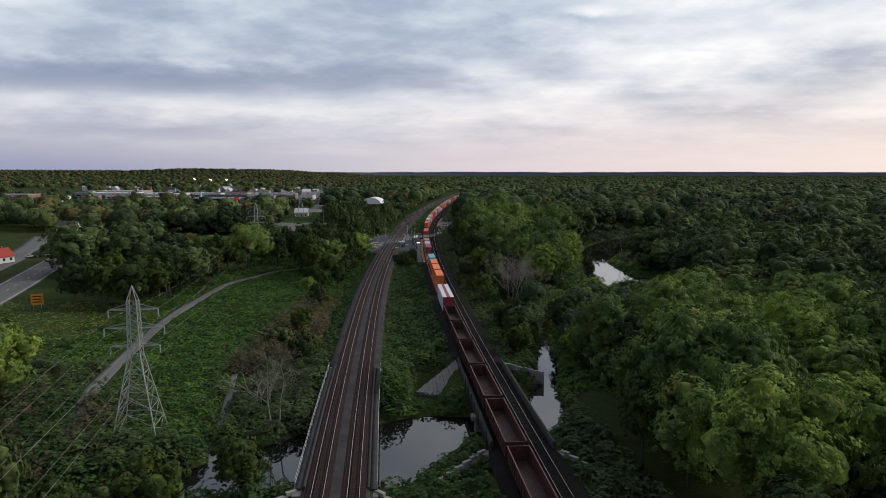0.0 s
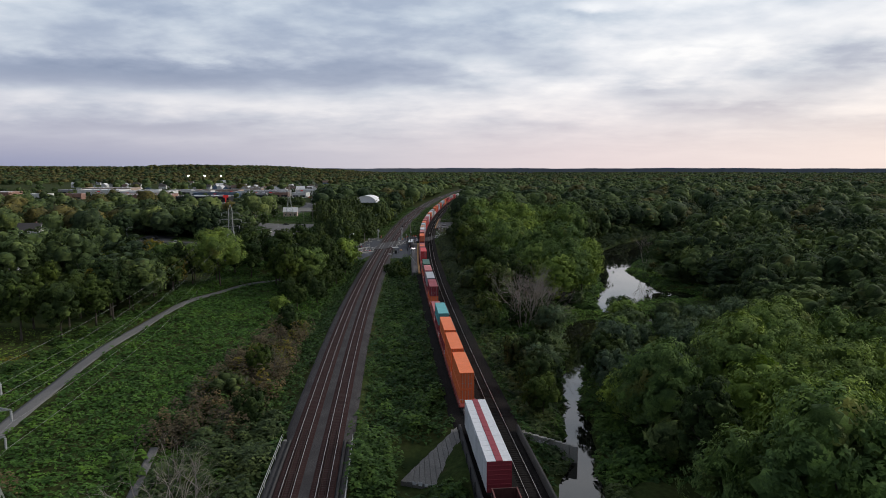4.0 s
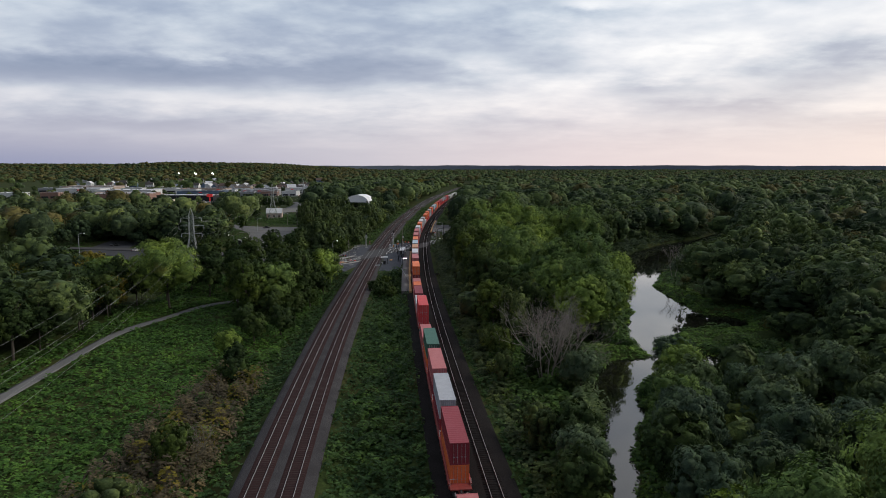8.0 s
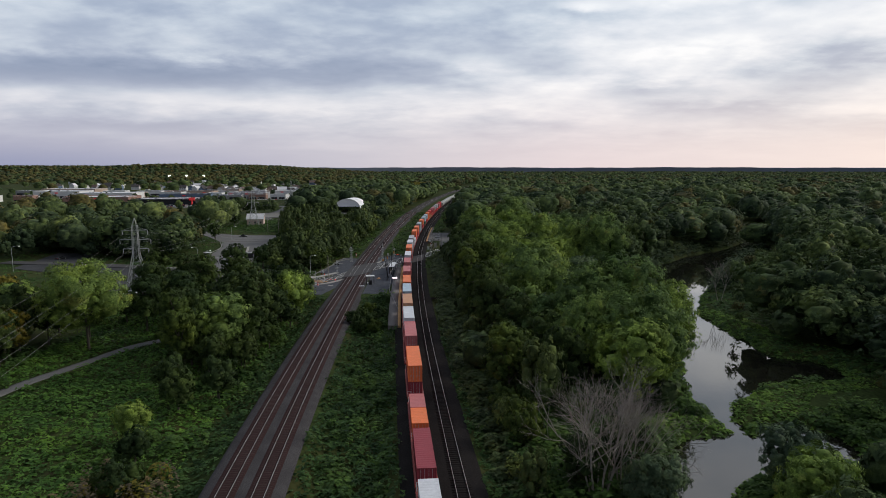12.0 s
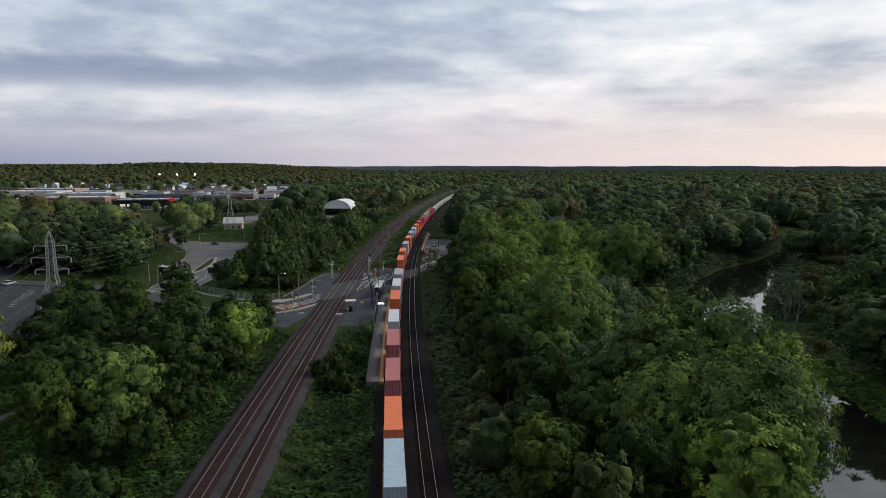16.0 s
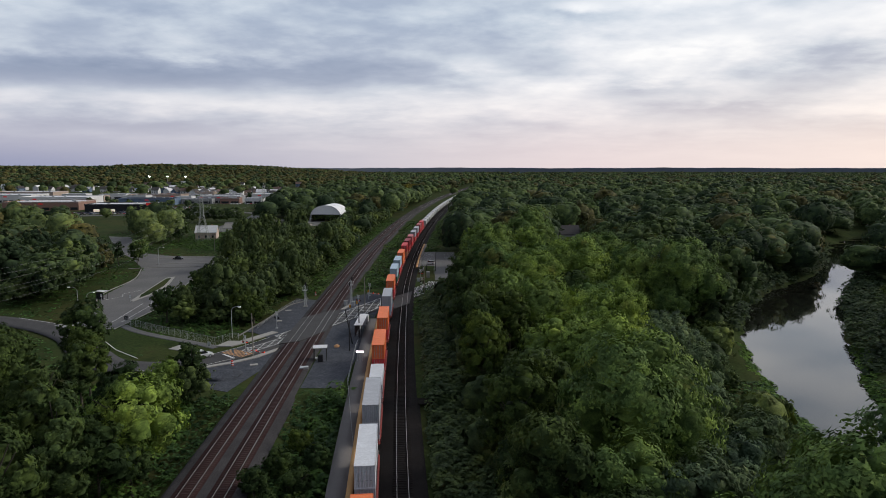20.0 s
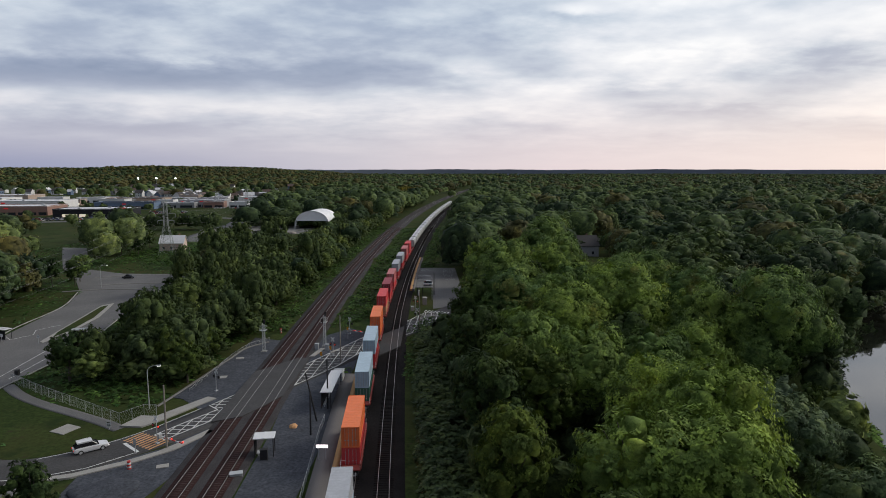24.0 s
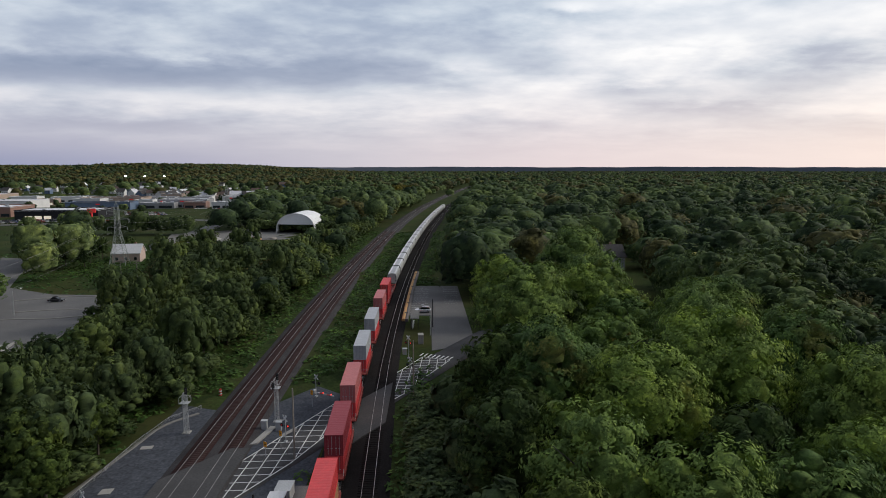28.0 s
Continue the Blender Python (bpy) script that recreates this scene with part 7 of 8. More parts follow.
def slope_wall():
    """Fluted concrete facing that leans against the bank beside the east bridge."""
    t = thing("slope_wall", pose(0, 0, 0), "weathered fluted concrete bank facing beside the bridge", "retaining wall", kind="structure")
    a0, a1 = Vector((-6.9, 119.2, -3.2)), Vector((3.6, 116.0, -3.2))
    b0, b1 = Vector((-6.2, 120.2, -2.9)), Vector((1.0, 131.0, -0.35))
    for k in range(12):
        q = [a0.lerp(a1, k / 12), a0.lerp(a1, (k + 0.94) / 12), b0.lerp(b1, (k + 0.94) / 12), b0.lerp(b1, k / 12)]
        up = Vector((0, 0, 0.16 + 0.10 * (k % 2)))
        bm = bmesh.new()
        hi = [bm.verts.new(v + up) for v in q]
        lo = [bm.verts.new(v - Vector((0, 0, 2.0))) for v in q]
        bm.faces.new(hi)
        for i in range(4):
            j = (i + 1) % 4
            bm.faces.new((lo[i], lo[j], hi[j], hi[i]))
        part("panel", bm, M["concrete_dark"], t)


slope_wall()


def graffiti(x, y, z, w, h, turn, seed):
    """Unreadable lettering: plain strokes of its size and colour."""
    rng = np.random.default_rng(seed)
    t = thing("graffiti", pose(x, y, z, 0, 0, turn), "white unreadable graffiti strokes on the bridge wall", "graffiti", kind="structure")
    for k in range(7):
        bm = bmesh.new()
        cx = -w / 2 + w * (k + 0.5) / 7
        hh = h * rng.uniform(0.7, 1.0)
        box(bm, cx - w * 0.045, cx + w * 0.045, -0.02, 0, 0, hh)
        part("stroke", bm, M["white"], t)


graffiti(-2.4, 117.55, -3.15, 6.2, 0.55, -17, 1)
graffiti(14.0, 128.62, -2.3, 2.2, 1.1, -21, 2)


# ---- buildings ----
def brickish(name, color):
    return material(name, color, 0.85, 0.0, 0.15, grain=2.0, blotch=0.2, bump=0.15)


WALLS = {"white": brickish("wall_white", (0.78, 0.77, 0.76)), "tan": brickish("wall_tan", (0.48, 0.37, 0.30)), "brick": brickish("wall_brick", (0.34, 0.20, 0.16)), "black": brickish("wall_black", (0.025, 0.025, 0.03)), "grey": brickish("wall_grey", (0.33, 0.33, 0.34)), "blue": brickish("wall_blue", (0.16, 0.22, 0.32)), "pink": brickish("wall_pink", (0.66, 0.50, 0.44))}
ROOFS = {"dark": brickish("roof_dark", (0.07, 0.065, 0.065)), "pale": brickish("roof_pale", (0.70, 0.70, 0.72)), "red": brickish("roof_red", (0.42, 0.07, 0.05)), "brown": brickish("roof_brown", (0.14, 0.10, 0.085))}
WINDOW = material("window_glass", (0.03, 0.035, 0.045), 0.15, spec=0.6)
LIT = glowing("window_lit", (1.0, 0.85, 0.66), 0.55)
REDSIGN = glowing("sign_red_light", (0.62, 0.035, 0.035), 0.3)


SHOPS = []


def shop(x, y, w, d, h, turn, wall, roof="pale", lit=(), label="long low flat-roofed shop building", signs=0, bays=6):
    """A flat-roofed shop: walls, parapet, roof, shop windows, roof units and sign boards."""
    SHOPS.append((x, y, w, d))
    t = thing("shop_building", pose(x, y, ground_z(x, y), 0, 0, turn), label, "building")
    bm = bmesh.new()
    box(bm, -w / 2, w / 2, -d / 2, d / 2, -0.5, h, 0, 0.05)
    part("wall", bm, WALLS[wall], t)
    bm = bmesh.new()
    box(bm, -w / 2 - 0.15, w / 2 + 0.15, -d / 2 - 0.15, d / 2 + 0.15, h - 0.1, h + 0.12)
    part("roof", bm, ROOFS[roof], t)
    for a, b, c, e in ((-w / 2 - 0.15, w / 2 + 0.15, -d / 2 - 0.15, -d / 2 + 0.15), (-w / 2 - 0.15, w / 2 + 0.15, d / 2 - 0.15, d / 2 + 0.15), (-w / 2 - 0.15, -w / 2 + 0.15, -d / 2 + 0.15, d / 2 - 0.15), (w / 2 - 0.15, w / 2 + 0.15, -d / 2 + 0.15, d / 2 - 0.15)):
        bm = bmesh.new()
        box(bm, a, b, c, e, h + 0.12, h + 0.7)
        part("parapet", bm, WALLS[wall], t)
    for k in range(bays):
        cx = -w / 2 + w * (k + 0.5) / bays
        bm = bmesh.new()
        box(bm, cx - w / bays * 0.38, cx + w / bays * 0.38, -d / 2 - 0.06, -d / 2 + 0.02, 0.5, min(3.0, h * 0.6))
        part("window", bm, LIT if k in lit else WINDOW, t)
    for k in range(signs):
        bm = bmesh.new()
        cx = -w / 2 + w * (k + 0.5) / signs
        box(bm, cx - 1.9, cx + 1.9, -d / 2 - 0.2, -d / 2 - 0.02, h * 0.74, h * 0.88)
        part("sign_board", bm, REDSIGN if k % 2 == 0 else M["white"], t)
    rng = np.random.default_rng(int(abs(x)) + 3)
    for k in range(4):
        bm = bmesh.new()
        cx, cy = rng.uniform(-w * 0.4, w * 0.4), rng.uniform(-d * 0.3, d * 0.35)
        box(bm, cx - 1.2, cx + 1.2, cy - 0.9, cy + 0.9, h + 0.12, h + 1.3, 0, 0.05)
        part("roof_unit", bm, M["steel"], t)
    return t


def house(x, y, w, d, h, turn, wall, roof, label="white two-storey house with a gabled roof", name="house"):
    t = thing(name, pose(x, y, ground_z(x, y), 0, 0, turn), label, "house", "houses of the town")
    bm = bmesh.new()
    box(bm, -w / 2, w / 2, -d / 2, d / 2, -0.5, h)
    for s in (-1, 1):
        v = [bm.verts.new(c) for c in ((s * w / 2, -d / 2, h), (s * w / 2, d / 2, h), (s * w / 2, 0, h + d * 0.42))]
        bm.faces.new(v)
    part("wall", bm, WALLS[wall], t)
    rise = d * 0.42
    bm = bmesh.new()
    for s in (-1, 1):
        e = 0.45
        lo = (s * (d / 2 + e), h - rise * e / (d / 2))
        q = [(-w / 2 - e, lo[0], lo[1]), (w / 2 + e, lo[0], lo[1]), (w / 2 + e, 0, h + rise), (-w / 2 - e, 0, h + rise)]
        a = [bm.verts.new(c) for c in q]
        b = [bm.verts.new((c[0], c[1], c[2] + 0.2)) for c in q]
        bm.faces.new(b)
        bm.faces.new(a[::-1])
        for i in range(4):
            j = (i + 1) % 4
            bm.faces.new((a[i], a[j], b[j], b[i]))
    bmesh.ops.recalc_face_normals(bm, faces=bm.faces)
    part("roof", bm, ROOFS[roof], t)
    for k in range(3):
        for lv in range(max(1, int(h / 2.8))):
            bm = bmesh.new()
            cx = -w / 2 + w * (k + 0.5) / 3
            box(bm, cx - 0.55, cx + 0.55, -d / 2 - 0.05, -d / 2 + 0.02, 1.0 + lv * 2.7, 2.3 + lv * 2.7)
            part("window", bm, WINDOW, t)
    bm = bmesh.new()
    box(bm, w * 0.22, w * 0.22 + 0.7, 0.3, 1.0, h + rise * 0.5, h + rise + 0.8)
    part("chimney", bm, WALLS["brick"], t)
    return t


def town():
    shop(-305, 822, 62, 34, 7, 8, "black", "pale", (1, 2, 3), "black-fronted car dealership with a pale roof", 0, 9)
    shop(-392, 846, 70, 40, 8, 6, "brick", "pale", (), "large brick retail store", 1, 8)
    shop(-428, 925, 74, 40, 9, 5, "white", "pale", (2, 5), "long white retail store", 2, 10)
    shop(-520, 985, 60, 40, 9, 4, "white", "pale", (1,), "long white retail store", 1, 9)
    shop(-355, 1010, 64, 30, 8, 3, "tan", "dark", (3,), "long tan shopping plaza", 3, 12)
    shop(-262, 968, 50, 26, 8, 3, "grey", "pale", (2, 3, 6), "grey shopping plaza with lit red signs", 5, 10)
    shop(-212, 1035, 60, 26, 8, 2, "white", "pale", (1, 4), "white shop building with lit red signs", 3, 7)
    shop(-330, 930, 60, 24, 7, 6, "blue", "dark", (), "blue-fronted shop building in the town", 1, 7)
    shop(-560, 1080, 80, 36, 9, 0, "tan", "pale", (), "long tan retail store", 2, 12)
    shop(-640, 900, 80, 36, 9, 8, "brick", "pale", (3,), "long brick retail store", 2, 10)
    house(-209, 286, 10, 8, 3.2, 72, "white", "red", "low white restaurant with a bright red roof", "restaurant")
    rs = np.random.default_rng(31)
    for y, x0, x1, n in ((880, -700, -440, 3), (945, -300, -200, 3), (1060, -640, -180, 8), (1000, -470, -230, 4), (1095, -480, -170, 5)):
        for i in range(n):
            x = x0 + (x1 - x0) * (i + rs.uniform(0.25, 0.75)) / n
            shop(x, y + rs.uniform(-10, 10), rs.uniform(16, 34), rs.uniform(14, 22), rs.uniform(5, 8), rs.uniform(-6, 10), ("white", "white", "tan", "grey", "white", "brick")[rs.integers(6)], "pale", (1,) if rs.random() < 0.3 else (), "low pale commercial building in the town", 0, 2)
    sx, sy = -272, 800
    t = thing("pylon_sign", pose(sx, sy, ground_z(sx, sy)), "tall red illuminated shop sign", "sign")
    bm = bmesh.new()
    box(bm, -0.5, 0.5, -0.4, 0.4, -0.3, 6, 0, 0.05)
    part("post", bm, REDSIGN, t)
    bm = bmesh.new()
    box(bm, -3.2, 3.2, -0.6, 0.6, 6, 9, 0, 0.1)
    part("board", bm, REDSIGN, t)
    rng = np.random.default_rng(9)
    walls, roofs = ["white", "white", "grey", "white", "blue"], ["dark", "brown", "dark", "pale"]
    k = 0
    for row, (y, x0, x1, n) in enumerate(((1125, -360, -215, 13), (1165, -420, -210, 15), (1230, -470, -200, 15), (1310, -760, -240, 22), (1400, -820, -300, 20), (1600, -900, -250, 16))):
        for i in range(n):
            x = x0 + (x1 - x0) * (i + rng.uniform(0.2, 0.8)) / n
            house(x, y + rng.uniform(-14, 14), rng.uniform(9, 15), rng.uniform(8, 11), rng.uniform(5, 7.5), rng.choice([0, 90, 12, 80]), walls[k % 5], roofs[(k * 3) % 4], "pale suburban house with a dark gabled roof")
            k += 1
    # trees between the shops and along the streets
    places = scatter(-860, -190, 640, 1110, 21.0, rng, lambda x, y: inside_poly(x, y, CLEAR[9]) & (rng.random(len(x)) < 0.26))
    keep = np.ones(len(places), bool)
    for bx, by, bw, bd in SHOPS:
        keep &= (np.abs(places[:, 0] - bx) > bw / 2 + 6) | (np.abs(places[:, 1] - by + 6) > bd / 2 + 16)
    for yy, xx in ((735, -420), (760, -300), (782, -240), (800, -200), (745, -158), (690, -153)):
        keep &= np.hypot(places[:, 0] - xx, places[:, 1] - yy) > 22
    grow("town_trees", places[keep], 90, 1.5, 0.62, 6)
    house(-251, 410, 12, 9, 5, 15, "white", "dark", "white house with a dark roof near the highway")
    house(67, 553, 17, 10, 5.2, 4, "grey", "dark", "grey house with a dark roof in the wood")
    house(79, 590, 12, 9, 4.6, 12, "white", "pale", "white house behind the trees")
    house(112, 600, 13, 9, 5.0, -8, "grey", "brown", "grey house behind the trees")
    # floodlights of a sports field
    for x in (-779, -731, -682):
        t = thing("floodlight", pose(x, 1920, ground_z(x, 1920)), "tall floodlight mast of a sports field, lit", "floodlight", "floodlights")
        top = 17.5 - ground_z(x, 1920)
        bm = bmesh.new()
        bar(bm, (0, 0, -1), (0, 0, top), 0.5, sides=8)
        part("mast", bm, M["steel"], t)
        bm = bmesh.new()
        box(bm, -2.2, 2.2, -0.5, 0.2, top - 1.2, top + 1.6, 0, 0.2)
        part("lamp_bank", bm, FLOOD, t)


def far_cars():
    """Rows of cars on the forecourts of the town: a body and a glasshouse each."""
    rng = np.random.default_rng(51)
    tones = [M["white"], M["white"], PAINT["grey"], M["dark"], PAINT["grey"], PAINT["red"]]
    shapes = []
    for z0, z1, l0, l1, w, top in ((0.28, 0.92, -2.2, 2.2, 0.88, 0.95), (0.9, 1.45, -1.7, 1.0, 0.78, 0.72)):
        bm = bmesh.new()
        v = [bm.verts.new(c) for c in ((-w, l0, z0), (w, l0, z0), (w, l1, z0), (-w, l1, z0), (-w * top, l0 + 0.35, z1), (w * top, l0 + 0.35, z1), (w * top, l1 - 0.35, z1), (-w * top, l1 - 0.35, z1))]
        for f in ((0, 3, 2, 1), (4, 5, 6, 7), (0, 1, 5, 4), (1, 2, 6, 5), (2, 3, 7, 6), (3, 0, 4, 7)):
            bm.faces.new([v[k] for k in f])
        shapes.append(bm)
    meshes = []
    for bm in shapes:
        me = bpy.data.meshes.new("far_car")
        bm.to_mesh(me)
        bm.free()
        meshes.append(me)
    bodies = []
    for m in tones:
        me = meshes[0].copy()
        me.materials.append(m)
        bodies.append(me)
    meshes[1].materials.append(GLASS)
    for row, (x0, y0, dx, n) in enumerate(((-330, 786, 3.1, 22), (-330, 778, 3.1, 20), (-262, 792, 3.2, 14), (-240, 935, 3.2, 14), (-300, 945, 3.2, 12), (-448, 880, 3.2, 12))):
        for i in range(n):
            if rng.random() < 0.15:
                continue
            x, y = x0 + i * dx, y0 + i * 0.3
            t = thing("car", pose(x, y, ground_z(x, y) + 0.02, 0, 0, rng.choice((0, 180)) + 4), "small car parked in a row before the shops", "car", "cars on the forecourts")
            for nm, me in (("body", bodies[rng.integers(6)]), ("glasshouse", meshes[1])):
                ob = new(nm, me)
                ob.parent = t


FLOOD = glowing("flood_lamp", (1.0, 0.97, 0.9), 14.0)
far_cars()
town()


def storage_dome(x, y, turn):
    """A white fabric arch building, open at its front."""
    t = thing("fabric_dome", pose(x, y, ground_z(x, y), 0, 0, turn), "white fabric arch storage building with an open front", "storage building")
    m = material("dome_fabric", (0.90, 0.90, 0.91), 0.7, spread=0.06)
    n, w, h, L = 18, 12.2, 12.6, 30
    arc = [(-math.cos(math.pi * i / n) * w * (1 + 0.05 * math.sin(math.pi * i / n)), (math.sin(math.pi * i / n) ** 0.75) * h) for i in range(n + 1)]
    for k in range(8):
        bm = bmesh.new()
        y0, y1 = L * k / 8, L * (k + 1) / 8 - 0.05
        for (ax, az), (bx, bz) in zip(arc, arc[1:]):
            q = [(ax, y0, az), (bx, y0, bz), (bx, y1, bz), (ax, y1, az)]
            o = [bm.verts.new(c) for c in q]
            i_ = [bm.verts.new((c[0] * 0.985, c[1], c[2] * 0.985)) for c in q]
            bm.faces.new(o)
            bm.faces.new(i_[::-1])
            bm.faces.new((o[0], i_[0], i_[1], o[1]))
            bm.faces.new((o[3], o[2], i_[2], i_[3]))
        bmesh.ops.remove_doubles(bm, verts=bm.verts, dist=0.001)
        part("fabric_panel", bm, m, t)
    bm = bmesh.new()
    last = None
    for ax, az in arc:
        ring = [bm.verts.new((ax * k, y, az * k)) for k, y in ((0.985, -0.18), (1.012, -0.18), (1.012, 0.18), (0.985, 0.18))]
        if last:
            for i in range(4):
                j = (i + 1) % 4
                bm.faces.new((last[i], last[j], ring[j], ring[i]))
        last = ring
    part("front_arch", bm, M["white"], t)
    bm = bmesh.new()
    v = [bm.verts.new((ax, 0.4, az)) for ax, az in arc if az > h * 0.4]
    bm.faces.new(v)
    part("front_panel", bm, m, t)
    bm = bmesh.new()
    v = [bm.verts.new((ax, L, az)) for ax, az in arc]
    bm.faces.new(v)
    part("back_panel", bm, m, t)
    for s in (-1, 1):
        bm = bmesh.new()
        box(bm, s * w - 0.5, s * w + 0.5, 0, L, -0.5, 1.6)
        part("block_wall", bm, M["concrete"], t)
    return t


storage_dome(-88.8, 694, -4)
slab("dome_yard", [(-150, 640), (-70, 668), (-60, 720), (-130, 720), (-165, 690)], -1.4, -0.85, M["concrete_dark"], "dusty works yard with heaps", "yard")
house(-136.5, 574.5, 11.5, 8, 4.2, 8, "pink", "pale", "small pale pink pump house under a pylon", "pump_house")
for i, (x, y, w, h, mt) in enumerate(((-122, 640, 5, 1.6, "paint_orange"), (-112, 652, 6, 2.0, "concrete_dark"), (-104, 660, 4, 1.6, "paint_orange"), (-130, 660, 7, 1.5, "concrete"), (-96, 664, 4, 1.3, "deadwood"), (-118, 672, 5, 1.8, "ballast"))):
    lump("spoil_mound", x, y, w, w * 0.7, h, M[mt], "heap of rubble and earth in the works yard", "heap", 20 + i)
strip("yard_road", [(-150, 640), (-120, 648), (-95, 668), (-88, 684)], 7, 0.3, M["asphalt_old"], "grey yard road", "road")


# ---- bare trees ----
def bare_tree(x, y, height, spread, stems, seed, label, lean=0.0):
    """Stems that fork again and again into thin twigs."""
    rng = np.random.default_rng(seed)
    t = thing("bare_tree", pose(x, y, ground_z(x, y)), label, "dead tree", "bare trees")
    trunk, twigs = bmesh.new(), bmesh.new()
    depth = 5 if height > 12 else 4

    def grow_limb(p, d, length, girth, level):
        q = p + d * length
        bar(trunk if level < 2 else twigs, p, q, girth, sides=5 if level < 2 else 3, w2=girth * 0.62)
        if level >= depth:
            return
        for k in range(3):
            nd = (d + Vector(rng.normal(size=3)) * 0.42 + Vector((0, 0, 0.12))).normalized()
            grow_limb(q if k else p.lerp(q, 0.75), nd, length * rng.uniform(0.55, 0.8), girth * 0.55, level + 1)

    for k in range(stems):
        a = math.tau * k / stems + rng.uniform(-0.4, 0.4)
        tilt = spread * rng.uniform(0.5, 1.0) if stems > 1 else lean
        d = Vector((math.cos(a) * tilt, math.sin(a) * tilt, 1)).normalized()
        grow_limb(Vector((math.cos(a) * 0.5 * (stems > 1), math.sin(a) * 0.5 * (stems > 1), -0.3)), d, height * 0.31, 0.12 + height * 0.010, 0)
    part("trunk", trunk, M["deadwood"], t)
    part("branchwork", twigs, M["deadwood"], t)
    return t


bare_tree(-28.9, 99.5, 18, 0.14, 2, 31, "tall bare grey dead tree on the river bank", 0.1)
bare_tree(-33.5, 108, 11, 0.3, 3, 32, "bare grey dead tree among shrubs", 0.15)
bare_tree(19.0, 195.5, 21, 0.30, 8, 33, "wide bare tree with many pale stems by the river")
bare_tree(22.5, 198, 18, 0.28, 6, 34, "bare tree with pale stems by the river")
bare_tree(87, 318, 15, 0.3, 2, 35, "bare dead tree leaning over the pond")
bare_tree(-40, 150, 6, 0.4, 4, 36, "bare brown shrub on the meadow edge")
bare_tree(-37, 165, 6.5, 0.4, 4, 37, "bare brown shrub on the meadow edge")


# ---- scrub, weeds and grass ----
def tufts(name, places, heights, radius, cards, size, mat, label, category, seed):
    """Low plants joined in one mesh."""
    rng = np.random.default_rng(seed)
    n = len(places)
    d = rng.normal(size=(n, cards, 3))
    d[..., 2] = np.abs(d[..., 2])
    d /= np.linalg.norm(d, axis=2)[..., None]
    r = radius * rng.uniform(0.7, 1.4, (n, 1, 1))
    z = ground_level(places[:, 0], places[:, 1])
    c = np.stack([places[:, 0], places[:, 1], z - 0.1], 1)[:, None]
    p = c + d * r * np.concatenate([np.ones((n, 1, 2)), (heights[:, None] / r[:, :, 0])[..., None]], -1)
    p, d = p.reshape(-1, 3), d.reshape(-1, 3)
    m = len(p)
    nrm = d * 0.6 + rng.normal(size=(m, 3)) * 0.22 + np.array([0, 0, 0.9])
    nrm /= np.linalg.norm(nrm, axis=1)[:, None]
    u = np.cross(nrm, rng.normal(size=(m, 3)))
    u /= np.linalg.norm(u, axis=1)[:, None]
    w = np.cross(nrm, u)
    s = size * rng.uniform(0.6, 1.4, m)[:, None]
    q = np.stack([p - u * s * 0.8, p + u * s * 0.5 + w * s * 0.55 - nrm * s * 0.15, p + u * s * 0.5 - w * s * 0.55 - nrm * s * 0.15], 1).reshape(-1, 3)
    return tagged(from_arrays(name, q, np.arange(m * 3).reshape(m, 3), M[mat]), label, category, kind="stuff")


PATHS = [[(-64, 98, 2.2), (-72.6, 128.6, 2.2), (-78.8, 155.9, 2.2), (-82.6, 178, 2.2), (-84.6, 200, 2.2), (-85.3, 222, 2.2), (-83.8, 242, 2.2), (-79.8, 256, 2.2), (-74, 270, 2.2), (-64, 284, 2.2), (-55, 296, 2.2), (-51, 307, 2.2), (-53, 319, 2.2), (-57, 328, 2.2)], [(-45.8, 129, 0.9), (-42, 114, 0.9), (-38.6, 99, 0.9)]]
YARD = [[(-51, 316), (-18, 316), (-20, 376), (-14, 404), (12, 446), (12, 514), (-12, 514), (-12, 430), (-26, 414), (-48, 404), (-50, 362), (-62, 330)], [(-125, 290), (-60, 326), (-60, 345), (-84, 362), (-84, 400), (-97, 470), (-96, 500), (-200, 590), (-200, 400), (-160, 380)]]


def on_spit(x, y):
    d = np.full(np.shape(x), 1e9)
    for spit in SPITS[1:]:
        d = np.minimum(d, seg_dist(x, y, spit))
    return d < 1.0


def weed_ground(x, y):
    d = np.abs(x - left_line(y))
    ok = (d > 5.8) & (np.abs(x - right_line(y) + SPACING / 2) > 5.5)
    ok &= river_dist(x, y) > 0.7
    for p in PATHS:
        ok &= seg_dist(x, y, p) > 0.2
    for p in YARD:
        ok &= ~inside_poly(x, y, p)
    ok &= ~((x > -8) & (x < 4) & (y > 116) & (y < 131))
    ok &= ~inside_poly(x, y, [(-92, 326), (-44, 326), (-44, 357), (-52, 354), (-66, 362), (-80, 374), (-92, 364)])
    ok &= ~((x > left_line(y)) & (y < 372) & (y > 276) & (x > train_line(y) - 5.8))
    return ok


def lumps(x, y):
    """Uneven growth, from 0 to 1, in swells a few metres wide."""
    a = np.sin(x * 0.62 + 1.9 * np.sin(y * 0.23)) * np.sin(y * 0.47 + 1.4 * np.sin(x * 0.31))
    b = np.sin(x * 1.3 + y * 0.9 + 2.0 * np.sin(y * 0.41)) * 0.5
    return np.clip(0.5 + 0.45 * a + 0.3 * b, 0, 1)


